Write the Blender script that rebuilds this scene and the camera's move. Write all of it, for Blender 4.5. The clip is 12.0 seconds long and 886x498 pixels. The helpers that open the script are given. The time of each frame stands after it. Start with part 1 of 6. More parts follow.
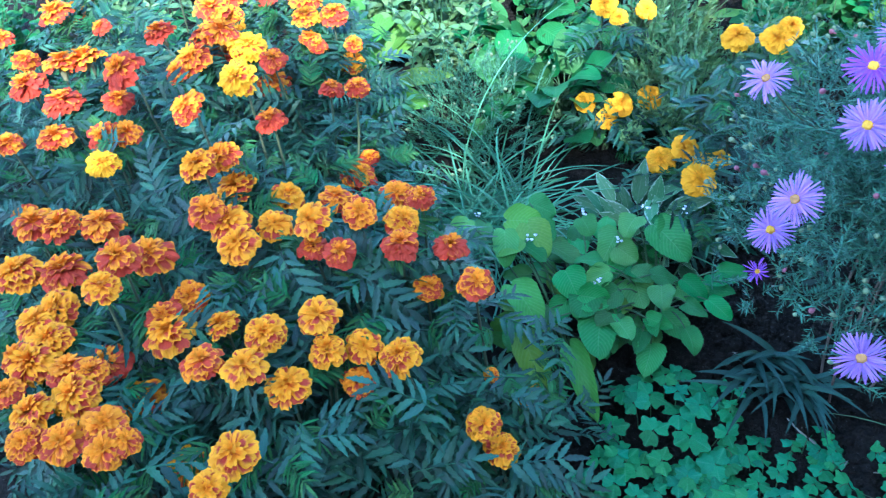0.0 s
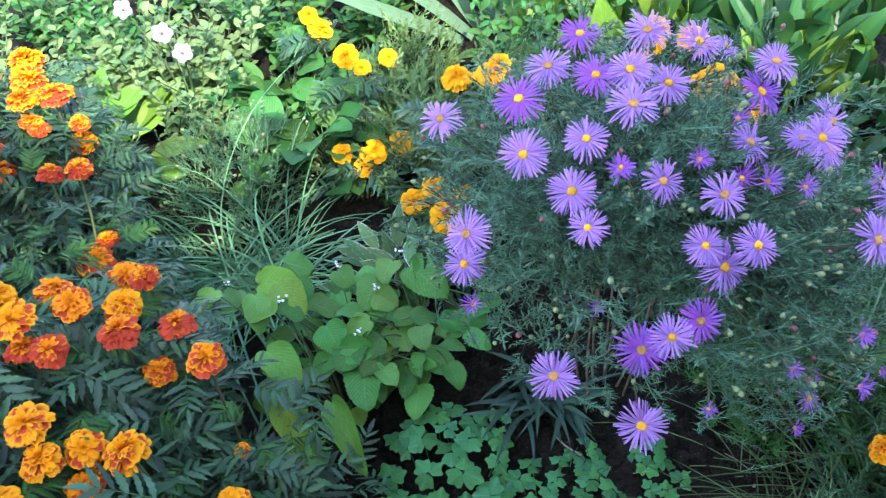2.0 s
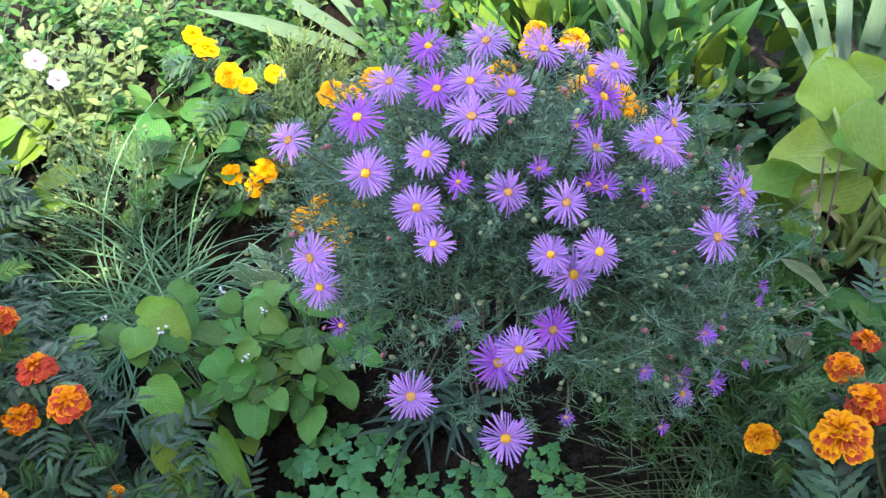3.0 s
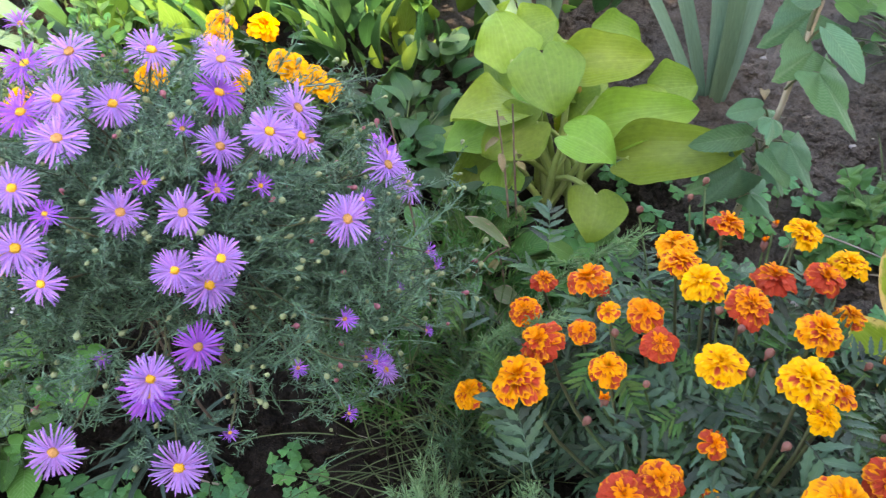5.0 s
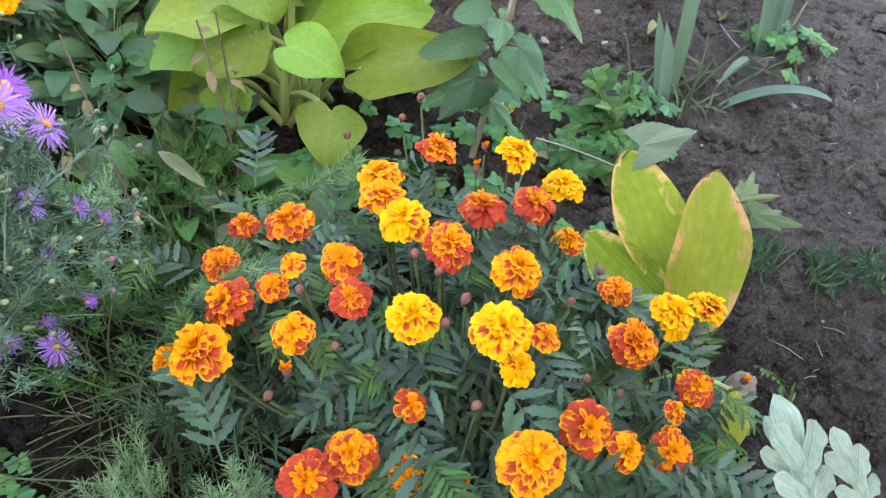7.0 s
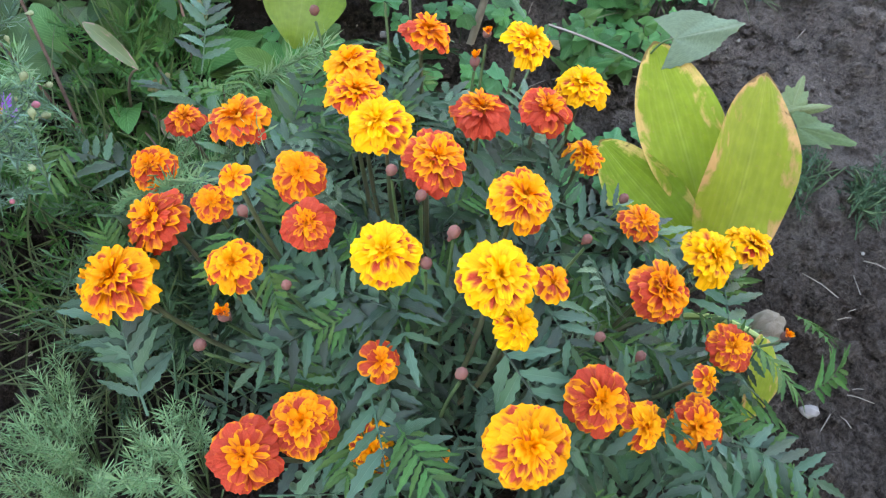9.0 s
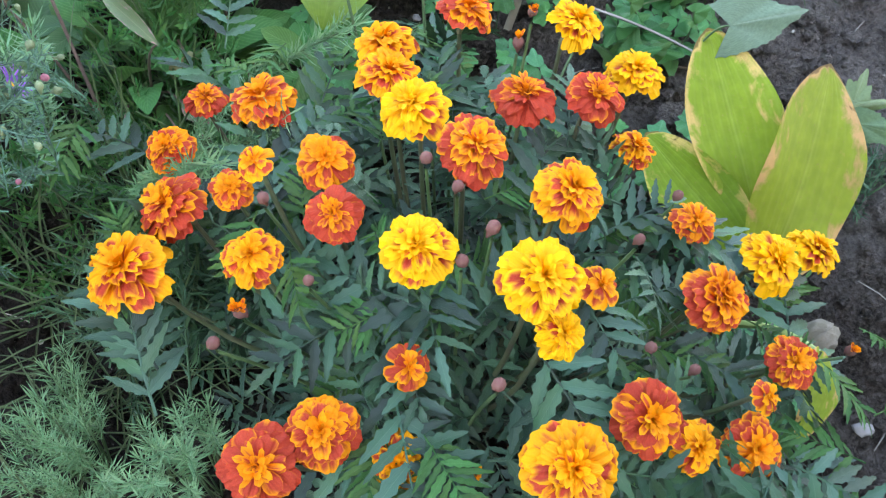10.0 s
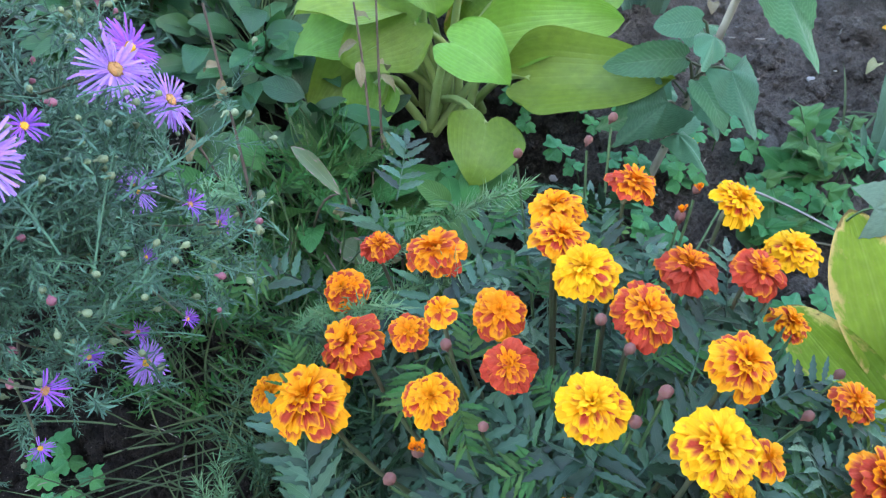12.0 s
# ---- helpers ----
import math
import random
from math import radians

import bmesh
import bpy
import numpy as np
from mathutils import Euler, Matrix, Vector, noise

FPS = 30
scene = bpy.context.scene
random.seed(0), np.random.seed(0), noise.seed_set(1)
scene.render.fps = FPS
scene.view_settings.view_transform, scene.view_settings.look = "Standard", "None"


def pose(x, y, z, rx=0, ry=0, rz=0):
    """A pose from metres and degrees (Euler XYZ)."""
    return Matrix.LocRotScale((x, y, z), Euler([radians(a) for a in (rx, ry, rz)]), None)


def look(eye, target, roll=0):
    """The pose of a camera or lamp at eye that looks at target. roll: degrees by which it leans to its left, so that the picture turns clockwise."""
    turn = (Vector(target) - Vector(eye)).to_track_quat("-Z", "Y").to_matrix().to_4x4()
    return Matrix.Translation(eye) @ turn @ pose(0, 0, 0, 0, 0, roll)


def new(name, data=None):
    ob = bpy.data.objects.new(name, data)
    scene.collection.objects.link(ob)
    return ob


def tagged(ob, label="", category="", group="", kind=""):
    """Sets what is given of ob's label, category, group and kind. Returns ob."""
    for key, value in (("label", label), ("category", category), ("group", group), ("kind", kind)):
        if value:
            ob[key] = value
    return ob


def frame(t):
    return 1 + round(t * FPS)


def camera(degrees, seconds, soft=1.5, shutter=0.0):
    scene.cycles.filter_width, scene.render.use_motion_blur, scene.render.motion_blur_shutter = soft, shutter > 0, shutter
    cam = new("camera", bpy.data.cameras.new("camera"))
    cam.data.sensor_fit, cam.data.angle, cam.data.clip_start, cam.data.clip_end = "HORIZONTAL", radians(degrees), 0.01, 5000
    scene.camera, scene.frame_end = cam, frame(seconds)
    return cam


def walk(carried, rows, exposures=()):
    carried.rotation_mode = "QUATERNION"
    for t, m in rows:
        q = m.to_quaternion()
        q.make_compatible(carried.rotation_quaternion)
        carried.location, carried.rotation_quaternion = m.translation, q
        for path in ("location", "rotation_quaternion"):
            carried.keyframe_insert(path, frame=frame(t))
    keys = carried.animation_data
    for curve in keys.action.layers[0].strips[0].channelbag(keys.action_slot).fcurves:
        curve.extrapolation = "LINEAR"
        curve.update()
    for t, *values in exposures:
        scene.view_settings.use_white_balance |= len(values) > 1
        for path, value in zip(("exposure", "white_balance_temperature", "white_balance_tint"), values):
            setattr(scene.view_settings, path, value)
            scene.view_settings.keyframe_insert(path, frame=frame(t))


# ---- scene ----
cam = camera(58.6, 12.0, 1.2, 0.2)
PATH = [
    (0, (0.1073, 0.1057, 0.9612), (-0.0530, 1.5990, -0.3596), -7.11),
    (0.5, (0.1432, 0.1107, 0.9585), (0.0788, 1.6167, -0.3568), -7.33),
    (1, (0.1770, 0.1144, 0.9542), (0.1938, 1.6306, -0.3511), -7.37),
    (1.5, (0.2107, 0.1132, 0.9492), (0.3362, 1.6437, -0.3317), -6.77),
    (2, (0.2497, 0.1102, 0.9480), (0.4864, 1.6427, -0.3139), -5.96),
    (2.5, (0.2908, 0.1033, 0.9479), (0.6130, 1.6232, -0.3117), -5.67),
    (2.7, (0.3078, 0.1062, 0.9461), (0.6539, 1.6191, -0.3150), -5.77),
    (4.3, (0.4435, 0.0870, 0.9374), (1.0709, 1.4725, -0.3610), -7.67),
    (4.5, (0.4583, 0.0808, 0.9346), (1.1323, 1.4280, -0.3801), -7.19),
    (5, (0.4857, 0.0643, 0.9284), (1.2622, 1.3252, -0.4168), -6.03),
    (5.5, (0.5288, 0.0455, 0.9170), (1.3866, 1.2052, -0.4687), -4.87),
    (6, (0.5768, 0.0327, 0.8925), (1.4944, 1.0877, -0.5375), -3.22),
    (6.5, (0.6270, 0.0360, 0.8817), (1.5683, 0.9873, -0.6056), -1.28),
    (7, (0.6684, 0.0534, 0.8715), (1.6180, 0.9146, -0.6637), 1.11),
    (7.2, (0.6849, 0.0600, 0.8655), (1.6318, 0.8906, -0.6882), 1.86),
    (8.8, (0.7470, 0.1149, 0.7830), (1.5636, 0.8037, -0.9078), 4.88),
    (9, (0.7523, 0.1223, 0.7749), (1.5498, 0.8040, -0.9277), 4.71),
    (9.5, (0.7615, 0.1357, 0.7538), (1.5218, 0.8273, -0.9613), 3.87),
    (10, (0.7650, 0.1454, 0.7366), (1.5124, 0.8552, -0.9768), 3.73),
    (10.5, (0.7485, 0.1639, 0.7306), (1.5330, 0.8866, -0.9610), 6.01),
    (11, (0.7425, 0.1717, 0.7416), (1.5149, 0.9929, -0.9105), 3.57),
    (11.5, (0.7230, 0.1811, 0.7587), (1.4927, 1.1258, -0.8275), 1.53),
    (12, (0.7087, 0.1758, 0.7685), (1.4859, 1.2331, -0.7398), 0.07),
]
EXPOSURES = [(0, 3.06, 4650, 0), (1.5, 3.07, 6150, 3), (2.5, 3.02, 7150, 13), (4.5, 3.18, 8800, 21), (7, 3.58, 8800, 23), (9.5, 3.62, 7900, 16), (12, 3.48, 6750, 13)]
walk(cam, [(t, look(eye, target, roll)) for t, eye, target, roll in PATH], EXPOSURES)

# ---- world and light ----
def ground_z(x, y):
    """Height of the garden soil: a bed that climbs gently to the back right."""
    g = 0.0963 * (x - 0.4) + 0.0763 * (y - 1.05)
    g = max(g, -0.07) if g < 0 else 0.2 * math.tanh(g / 0.2)
    far = max(0.0, math.hypot(x - 0.6, y - 0.9) - 3.0)
    return g / (1.0 + far * 0.3)


SUN_ELEVATION, SUN_TURN = 40.0, 8.0
world = bpy.data.worlds.new("sky")
scene.world = world
world.use_nodes = True
sky = world.node_tree.nodes.new("ShaderNodeTexSky")
sky.sky_type, sky.sun_disc = "NISHITA", False
sky.sun_elevation, sky.sun_rotation = radians(SUN_ELEVATION), radians(180 + SUN_TURN)
backing = world.node_tree.nodes["Background"]
backing.inputs[1].default_value = 0.15
world.node_tree.links.new(sky.outputs[0], backing.inputs[0])
sun = new("sun", bpy.data.lights.new("sun", "SUN"))
sun.data.energy, sun.data.angle, sun.data.color = 1.7, radians(0.6), (1.0, 0.95, 0.85)
sun.matrix_basis = pose(0, 0, 6, 90 - SUN_ELEVATION, 0, SUN_TURN)


# ---- materials ----
class Nodes:
    """Short-hand for building one node material."""

    def __init__(self, name):
        self.m = bpy.data.materials.new(name)
        self.m.use_nodes = True
        self.t = self.m.node_tree
        self.t.nodes.clear()
        self.out = self.add("ShaderNodeOutputMaterial")

    def add(self, kind, **sets):
        n = self.t.nodes.new(kind)
        for k, v in sets.items():
            n.inputs[int(k[1:]) if k[1:].isdigit() and k[0] == "i" else k].default_value = v
        return n

    def link(self, a, b):
        self.t.links.new(a, b)

    def math(self, op, a, b=0.0, c=0.0, clamp=False):
        n = self.t.nodes.new("ShaderNodeMath")
        n.operation, n.use_clamp = op, clamp
        for k, v in enumerate((a, b, c)):
            if isinstance(v, (int, float)):
                n.inputs[k].default_value = v
            else:
                self.link(v, n.inputs[k])
        return n.outputs[0]

    def mix(self, fac, a, b, blend="MIX"):
        n = self.t.nodes.new("ShaderNodeMix")
        n.data_type, n.blend_type = "RGBA", blend
        for k, v in ((0, fac), (6, a), (7, b)):
            if isinstance(v, (int, float)):
                n.inputs[k].default_value = v
            elif isinstance(v, tuple):
                n.inputs[k].default_value = (*v, 1.0)
            else:
                self.link(v, n.inputs[k])
        return n.outputs[2]

    def noise(self, scale, detail=3.0, vector=None, rough=0.55):
        n = self.add("ShaderNodeTexNoise")
        n.inputs["Scale"].default_value, n.inputs["Detail"].default_value, n.inputs["Roughness"].default_value = scale, detail, rough
        if vector:
            self.link(vector, n.inputs["Vector"])
        return n.outputs[0]

    def coord(self, which="Object"):
        return self.add("ShaderNodeTexCoord").outputs[which]

    def uv(self):
        s = self.add("ShaderNodeSeparateXYZ")
        self.link(self.coord("UV"), s.inputs[0])
        return s.outputs[0], s.outputs[1]

    def random(self):
        return self.add("ShaderNodeObjectInfo").outputs["Random"]

    def finish(self, colour, rough=0.6, bump=None, depth=0.3, distance=0.002, through_light=0.0, spec=0.5, sheen=0.0):
        b = self.add("ShaderNodeBsdfPrincipled")
        if isinstance(colour, tuple):
            b.inputs["Base Color"].default_value = (*colour, 1.0)
        else:
            self.link(colour, b.inputs["Base Color"])
        if isinstance(rough, (int, float)):
            b.inputs["Roughness"].default_value = rough
        else:
            self.link(rough, b.inputs["Roughness"])
        b.inputs["Specular IOR Level"].default_value = spec
        if sheen:
            b.inputs["Sheen Weight"].default_value = sheen
        normal = None
        if bump is not None:
            n = self.add("ShaderNodeBump", Strength=depth, Distance=distance)
            self.link(bump, n.inputs["Height"])
            self.link(n.outputs[0], b.inputs["Normal"])
        shader = b.outputs[0]
        if through_light:
            tr = self.add("ShaderNodeBsdfTranslucent")
            if isinstance(colour, tuple):
                tr.inputs[0].default_value = (*colour, 1.0)
            else:
                self.link(colour, tr.inputs[0])
            mx = self.add("ShaderNodeMixShader")
            mx.inputs[0].default_value = through_light
            self.link(shader, mx.inputs[1])
            self.link(tr.outputs[0], mx.inputs[2])
            shader = mx.outputs[0]
        self.link(shader, self.out.inputs[0])
        return self.m


def leaf_material(name, colour, vein, margin=None, veins=9, slant=2.2, rough=0.45, glow=0.3, spread=0.28, streak=False, blotch=None, rib=0.05, spec=0.25, vs=0.13):
    """Leaf blade: midrib, side veins, mottling, a different shade for every leaf."""
    n = Nodes(name)
    u, v = n.uv()
    side = n.math("MULTIPLY", n.math("ABSOLUTE", n.math("SUBTRACT", u, 0.5)), 2.0)
    midrib = n.math("SUBTRACT", 1.0, n.math("DIVIDE", side, rib, clamp=True), clamp=True)
    if streak:
        wave = n.math("SINE", n.math("MULTIPLY", u, veins * 6.28))
    else:
        wave = n.math("SINE", n.math("MULTIPLY", n.math("SUBTRACT", n.math("MULTIPLY", v, float(veins)), n.math("MULTIPLY", side, slant)), 6.28))
    thin = n.math("POWER", n.math("ABSOLUTE", wave), 6.0)
    spots = n.noise(60.0, 4.0, n.coord())
    broad = n.noise(14.0, 2.0, n.coord())
    c = n.mix(n.math("MULTIPLY", thin, vs), colour, vein)
    c = n.mix(n.math("MULTIPLY", midrib, 0.75), c, vein)
    if margin:
        edge = n.math("ADD", n.math("POWER", side, 2.5), n.math("ADD", n.math("POWER", v, 9.0), n.math("MULTIPLY", n.math("SUBTRACT", n.noise(4.5, 5.0, n.coord("Generated")), 0.5), 3.4)))
        c = n.mix(n.math("MULTIPLY", n.math("SUBTRACT", edge, 0.62), 2.4, clamp=True), c, margin)
        c = n.mix(n.math("MULTIPLY", n.math("SUBTRACT", n.math("ADD", edge, n.math("POWER", v, 14.0)), 1.45), 4.0, clamp=True), c, tuple(k * 0.35 for k in margin))
    if blotch:
        c = n.mix(n.math("MULTIPLY", n.math("SUBTRACT", spots, 0.62), 9.0, clamp=True), c, blotch)
    hs = n.add("ShaderNodeHueSaturation")
    r = n.math("FRACT", n.math("ADD", n.random(), n.add("ShaderNodeNewGeometry").outputs["Random Per Island"]))
    n.link(n.math("ADD", n.math("MULTIPLY", n.math("FRACT", n.math("MULTIPLY", r, 7.31)), 0.05), 0.475), hs.inputs["Hue"])
    n.link(n.math("ADD", n.math("MULTIPLY", r, 2 * spread), n.math("ADD", 0.75 - spread, n.math("MULTIPLY", broad, 0.5))), hs.inputs["Value"])
    n.link(c, hs.inputs["Color"])
    height = n.math("ADD", n.math("MULTIPLY", thin, -0.4), n.math("ADD", n.math("MULTIPLY", midrib, -1.0), n.math("MULTIPLY", spots, 0.5)))
    return n.finish(hs.outputs[0], n.math("ADD", rough - 0.1, n.math("MULTIPLY", spots, 0.25)), height, 0.35, 0.002, glow, spec)


def marigold_material(name, tone, base, tip):
    """Marigold petals: gold margins, and rust-red flames that grow with tone and towards the outer rings."""
    n = Nodes(name)
    u, v = n.uv()
    ring = n.add("ShaderNodeAttribute")
    ring.attribute_name = "ring"
    r = ring.outputs["Fac"]
    side = n.math("MULTIPLY", n.math("ABSOLUTE", n.math("SUBTRACT", u, 0.5)), 2.0)
    fine = n.noise(26.0, 3.0, n.coord())
    petal = n.math("FRACT", n.math("ADD", n.add("ShaderNodeNewGeometry").outputs["Random Per Island"], n.math("MULTIPLY", n.random(), 5.3)))
    lines = n.add("ShaderNodeCombineXYZ")
    n.link(n.math("ADD", n.math("MULTIPLY", u, 2.6), n.math("MULTIPLY", petal, 90.0)), lines.inputs[0])
    n.link(n.math("ADD", n.math("MULTIPLY", v, 0.7), n.math("MULTIPLY", n.random(), 40.0)), lines.inputs[1])
    streaks = n.noise(1.0, 3.0, lines.outputs[0])
    rim = n.math("MAXIMUM", n.math("POWER", side, 2.2), n.math("POWER", v, 7.0))
    m = n.math("ADD", tone - 0.25, n.math("ADD", n.math("MULTIPLY", n.math("SUBTRACT", petal, 0.5), 0.8), n.math("MULTIPLY", n.math("SUBTRACT", n.math("POWER", r, 0.6), 0.80), 0.95)))
    m = n.math("ADD", m, n.math("MULTIPLY", n.math("SUBTRACT", streaks, 0.5), 1.5))
    m = n.math("SUBTRACT", m, n.math("MULTIPLY", rim, 1.05 - 0.5 * max(0.0, tone)))
    mask = n.math("MULTIPLY", m, 2.8, clamp=True)
    c = n.mix(n.math("MULTIPLY", n.math("POWER", v, 1.2), n.math("ADD", 0.55, n.math("MULTIPLY", fine, 0.8)), clamp=True), base, tip)
    c = n.mix(mask, c, n.mix(n.math("MULTIPLY", n.math("ADD", fine, n.math("SUBTRACT", streaks, 0.5)), 0.9, clamp=True), (0.36, 0.022, 0.013), (0.66, 0.085, 0.03)))
    hs = n.add("ShaderNodeHueSaturation")
    n.link(n.math("ADD", 0.84, n.math("MULTIPLY", n.math("FRACT", n.math("MULTIPLY", petal, 3.7)), 0.26)), hs.inputs["Value"])
    n.link(c, hs.inputs["Color"])
    ribs = n.math("SINE", n.math("ADD", n.math("MULTIPLY", u, 34.0), n.math("MULTIPLY", fine, 5.0)))
    return n.finish(hs.outputs[0], 0.62, n.math("ADD", n.math("MULTIPLY", ribs, 0.35), fine), 0.4, 0.0014, 0.18, 0.18)


def plain_material(name, a, b, scale=40.0, rough=0.6, glow=0.0, depth=0.3, spec=0.4):
    """Two shades mixed by noise, with a fine relief."""
    n = Nodes(name)
    k = n.noise(scale, 4.0, n.coord())
    fine = n.noise(scale * 7, 3.0, n.coord())
    c = n.mix(n.math("MULTIPLY", n.math("SUBTRACT", k, 0.3), 2.5, clamp=True), a, b)
    hs = n.add("ShaderNodeHueSaturation")
    n.link(n.math("ADD", 0.8, n.math("MULTIPLY", n.random(), 0.4)), hs.inputs["Value"])
    n.link(c, hs.inputs["Color"])
    return n.finish(hs.outputs[0], rough, n.math("ADD", k, n.math("MULTIPLY", fine, 0.5)), depth, 0.002, glow, spec)


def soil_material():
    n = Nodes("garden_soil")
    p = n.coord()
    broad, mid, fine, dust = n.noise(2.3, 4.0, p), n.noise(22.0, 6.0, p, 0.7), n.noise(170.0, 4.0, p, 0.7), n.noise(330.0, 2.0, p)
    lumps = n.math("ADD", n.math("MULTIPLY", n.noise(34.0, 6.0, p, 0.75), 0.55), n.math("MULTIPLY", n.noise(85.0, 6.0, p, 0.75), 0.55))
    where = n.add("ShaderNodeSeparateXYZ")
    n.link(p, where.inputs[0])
    # Paler dry soil to the right; bush shade put into the left's darker colour.
    dry_unshaded = n.math("MULTIPLY", n.math("SUBTRACT", n.math("ADD", where.outputs[0], n.math("MULTIPLY", broad, 0.6)), 1.35), 0.55, clamp=True)
    crumb = n.mix(n.math("MULTIPLY", dry_unshaded, 3.0, clamp=True), (0.064, 0.050, 0.040), (0.205, 0.152, 0.115))
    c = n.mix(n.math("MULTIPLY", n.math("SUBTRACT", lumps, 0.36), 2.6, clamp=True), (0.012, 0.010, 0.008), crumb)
    dry = n.math("MULTIPLY", n.math("SUBTRACT", n.math("ADD", n.math("ADD", n.math("MULTIPLY", broad, 0.7), dry_unshaded), n.math("MULTIPLY", fine, 0.5)), 0.66), 2.6, clamp=True)
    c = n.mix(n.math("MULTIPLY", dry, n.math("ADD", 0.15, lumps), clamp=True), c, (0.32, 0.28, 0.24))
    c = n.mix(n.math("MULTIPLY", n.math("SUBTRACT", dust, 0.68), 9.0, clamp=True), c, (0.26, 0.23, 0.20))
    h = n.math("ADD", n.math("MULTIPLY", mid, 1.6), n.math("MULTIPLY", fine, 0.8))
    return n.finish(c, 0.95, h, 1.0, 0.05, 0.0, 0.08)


def wall_material():
    n = Nodes("plaster")
    p = n.coord()
    c = n.mix(n.noise(1.5, 5.0, p), (0.07, 0.065, 0.055), (0.13, 0.12, 0.10))
    return n.finish(c, 0.9, n.noise(60.0, 5.0, p), 0.4, 0.01)


MARIGOLD = [
    marigold_material("marigold_yellow", 0.36, (0.90, 0.34, 0.003), (0.95, 0.48, 0.006)),
    marigold_material("marigold_gold", 0.58, (0.88, 0.235, 0.003), (0.94, 0.385, 0.006)),
    marigold_material("marigold_orange", 0.74, (0.85, 0.19, 0.003), (0.93, 0.32, 0.006)),
    marigold_material("marigold_flame", 0.92, (0.85, 0.21, 0.004), (0.93, 0.34, 0.006)),
    marigold_material("marigold_rust", 1.10, (0.84, 0.19, 0.004), (0.90, 0.30, 0.006)),
]
PLAIN_YELLOW = marigold_material("marigold_plain", -0.45, (0.84, 0.31, 0.003), (0.90, 0.43, 0.006))
LEAF_MARIGOLD = leaf_material("marigold_leaf", (0.022, 0.068, 0.029), (0.062, 0.122, 0.06), veins=6, spread=0.65, glow=0.06, rough=0.42, spec=0.48)
LEAF_MARIGOLD_YOUNG = leaf_material("marigold_young_leaf", (0.05, 0.135, 0.03), (0.095, 0.19, 0.06), veins=6, glow=0.25)
LEAF_MILDEW = leaf_material("mildewed_leaf", (0.06, 0.12, 0.06), (0.16, 0.22, 0.15), veins=6, spread=0.3, glow=0.06, blotch=(0.34, 0.38, 0.32))
LEAF_ASTER = leaf_material("aster_leaf", (0.070, 0.158, 0.096), (0.12, 0.21, 0.14), veins=4, glow=0.1, spread=0.62, rough=0.42, spec=0.4)
LEAF_HOSTA = leaf_material("hosta_leaf", (0.165, 0.29, 0.036), (0.22, 0.35, 0.065), veins=8, streak=True, glow=0.3, spread=0.22, rough=0.42, spec=0.35, vs=0.22)
LEAF_HOSTA_OLD = leaf_material("yellowing_leaf", (0.21, 0.285, 0.022), (0.27, 0.34, 0.05), margin=(0.58, 0.38, 0.11), veins=6, streak=True, glow=0.3, spread=0.12, rough=0.6, spec=0.15, blotch=(0.26, 0.25, 0.05), vs=0.25)
LEAF_GREEN = leaf_material("weed_leaf", (0.044, 0.15, 0.033), (0.10, 0.23, 0.07), veins=6, glow=0.3, vs=0.4)
LEAF_LIME = leaf_material("lime_leaf", (0.135, 0.225, 0.07), (0.21, 0.30, 0.12), veins=6, glow=0.3, vs=0.35, rough=0.38, spec=0.5)
LEAF_WEED = leaf_material("broad_weed_leaf", (0.070, 0.205, 0.040), (0.13, 0.28, 0.085), veins=6, glow=0.25, vs=0.4, spread=0.4)
LEAF_YELLOW_GREEN = leaf_material("yellow_green_leaf", (0.155, 0.30, 0.04), (0.20, 0.35, 0.08), veins=6, glow=0.3, vs=0.45)
LEAF_DEEP = leaf_material("deep_green_leaf", (0.026, 0.098, 0.025), (0.06, 0.155, 0.052), veins=7, glow=0.25, rough=0.36, vs=0.3, spec=0.45, spread=0.42)
LEAF_BLUE = leaf_material("columbine_leaf", (0.058, 0.225, 0.072), (0.11, 0.3, 0.125), veins=5, glow=0.25, rough=0.5, vs=0.4)
LEAF_IRIS = leaf_material("iris_leaf", (0.115, 0.21, 0.135), (0.15, 0.25, 0.17), veins=9, streak=True, glow=0.2, spread=0.2)
LEAF_PALE = leaf_material("variegated_leaf", (0.10, 0.21, 0.08), (0.26, 0.36, 0.20), margin=(0.42, 0.50, 0.36), veins=5, streak=True, glow=0.3)
LEAF_SILVER = leaf_material("silver_leaf", (0.24, 0.33, 0.235), (0.40, 0.48, 0.38), veins=3, glow=0.25, rough=0.7, spread=0.15, spec=0.2, streak=True, vs=0.3)
LEAF_GREY = leaf_material("grey_leaf", (0.16, 0.22, 0.13), (0.24, 0.3, 0.2), veins=7, glow=0.2, rough=0.7, spread=0.12)
LEAF_SEEDLING = leaf_material("seedling_leaf", (0.16, 0.24, 0.10), (0.22, 0.30, 0.15), veins=6, glow=0.3)
LEAF_TALL = leaf_material("shrub_leaf", (0.062, 0.16, 0.07), (0.115, 0.225, 0.11), veins=7, glow=0.25, vs=0.4)
LEAF_CHIVE = leaf_material("chive_blade", (0.165, 0.35, 0.185), (0.23, 0.41, 0.25), veins=3, streak=True, glow=0.15, rough=0.35)
LEAF_SPURGE = leaf_material("spurge_needle", (0.17, 0.32, 0.145), (0.24, 0.38, 0.20), veins=2, glow=0.2)
LEAF_FEATHER = leaf_material("feather_leaf", (0.10, 0.22, 0.105), (0.17, 0.29, 0.16), veins=2, glow=0.2, spread=0.4)
LEAF_FINE = leaf_material("fine_leaf", (0.056, 0.130, 0.062), (0.10, 0.175, 0.095), veins=2, glow=0.1)
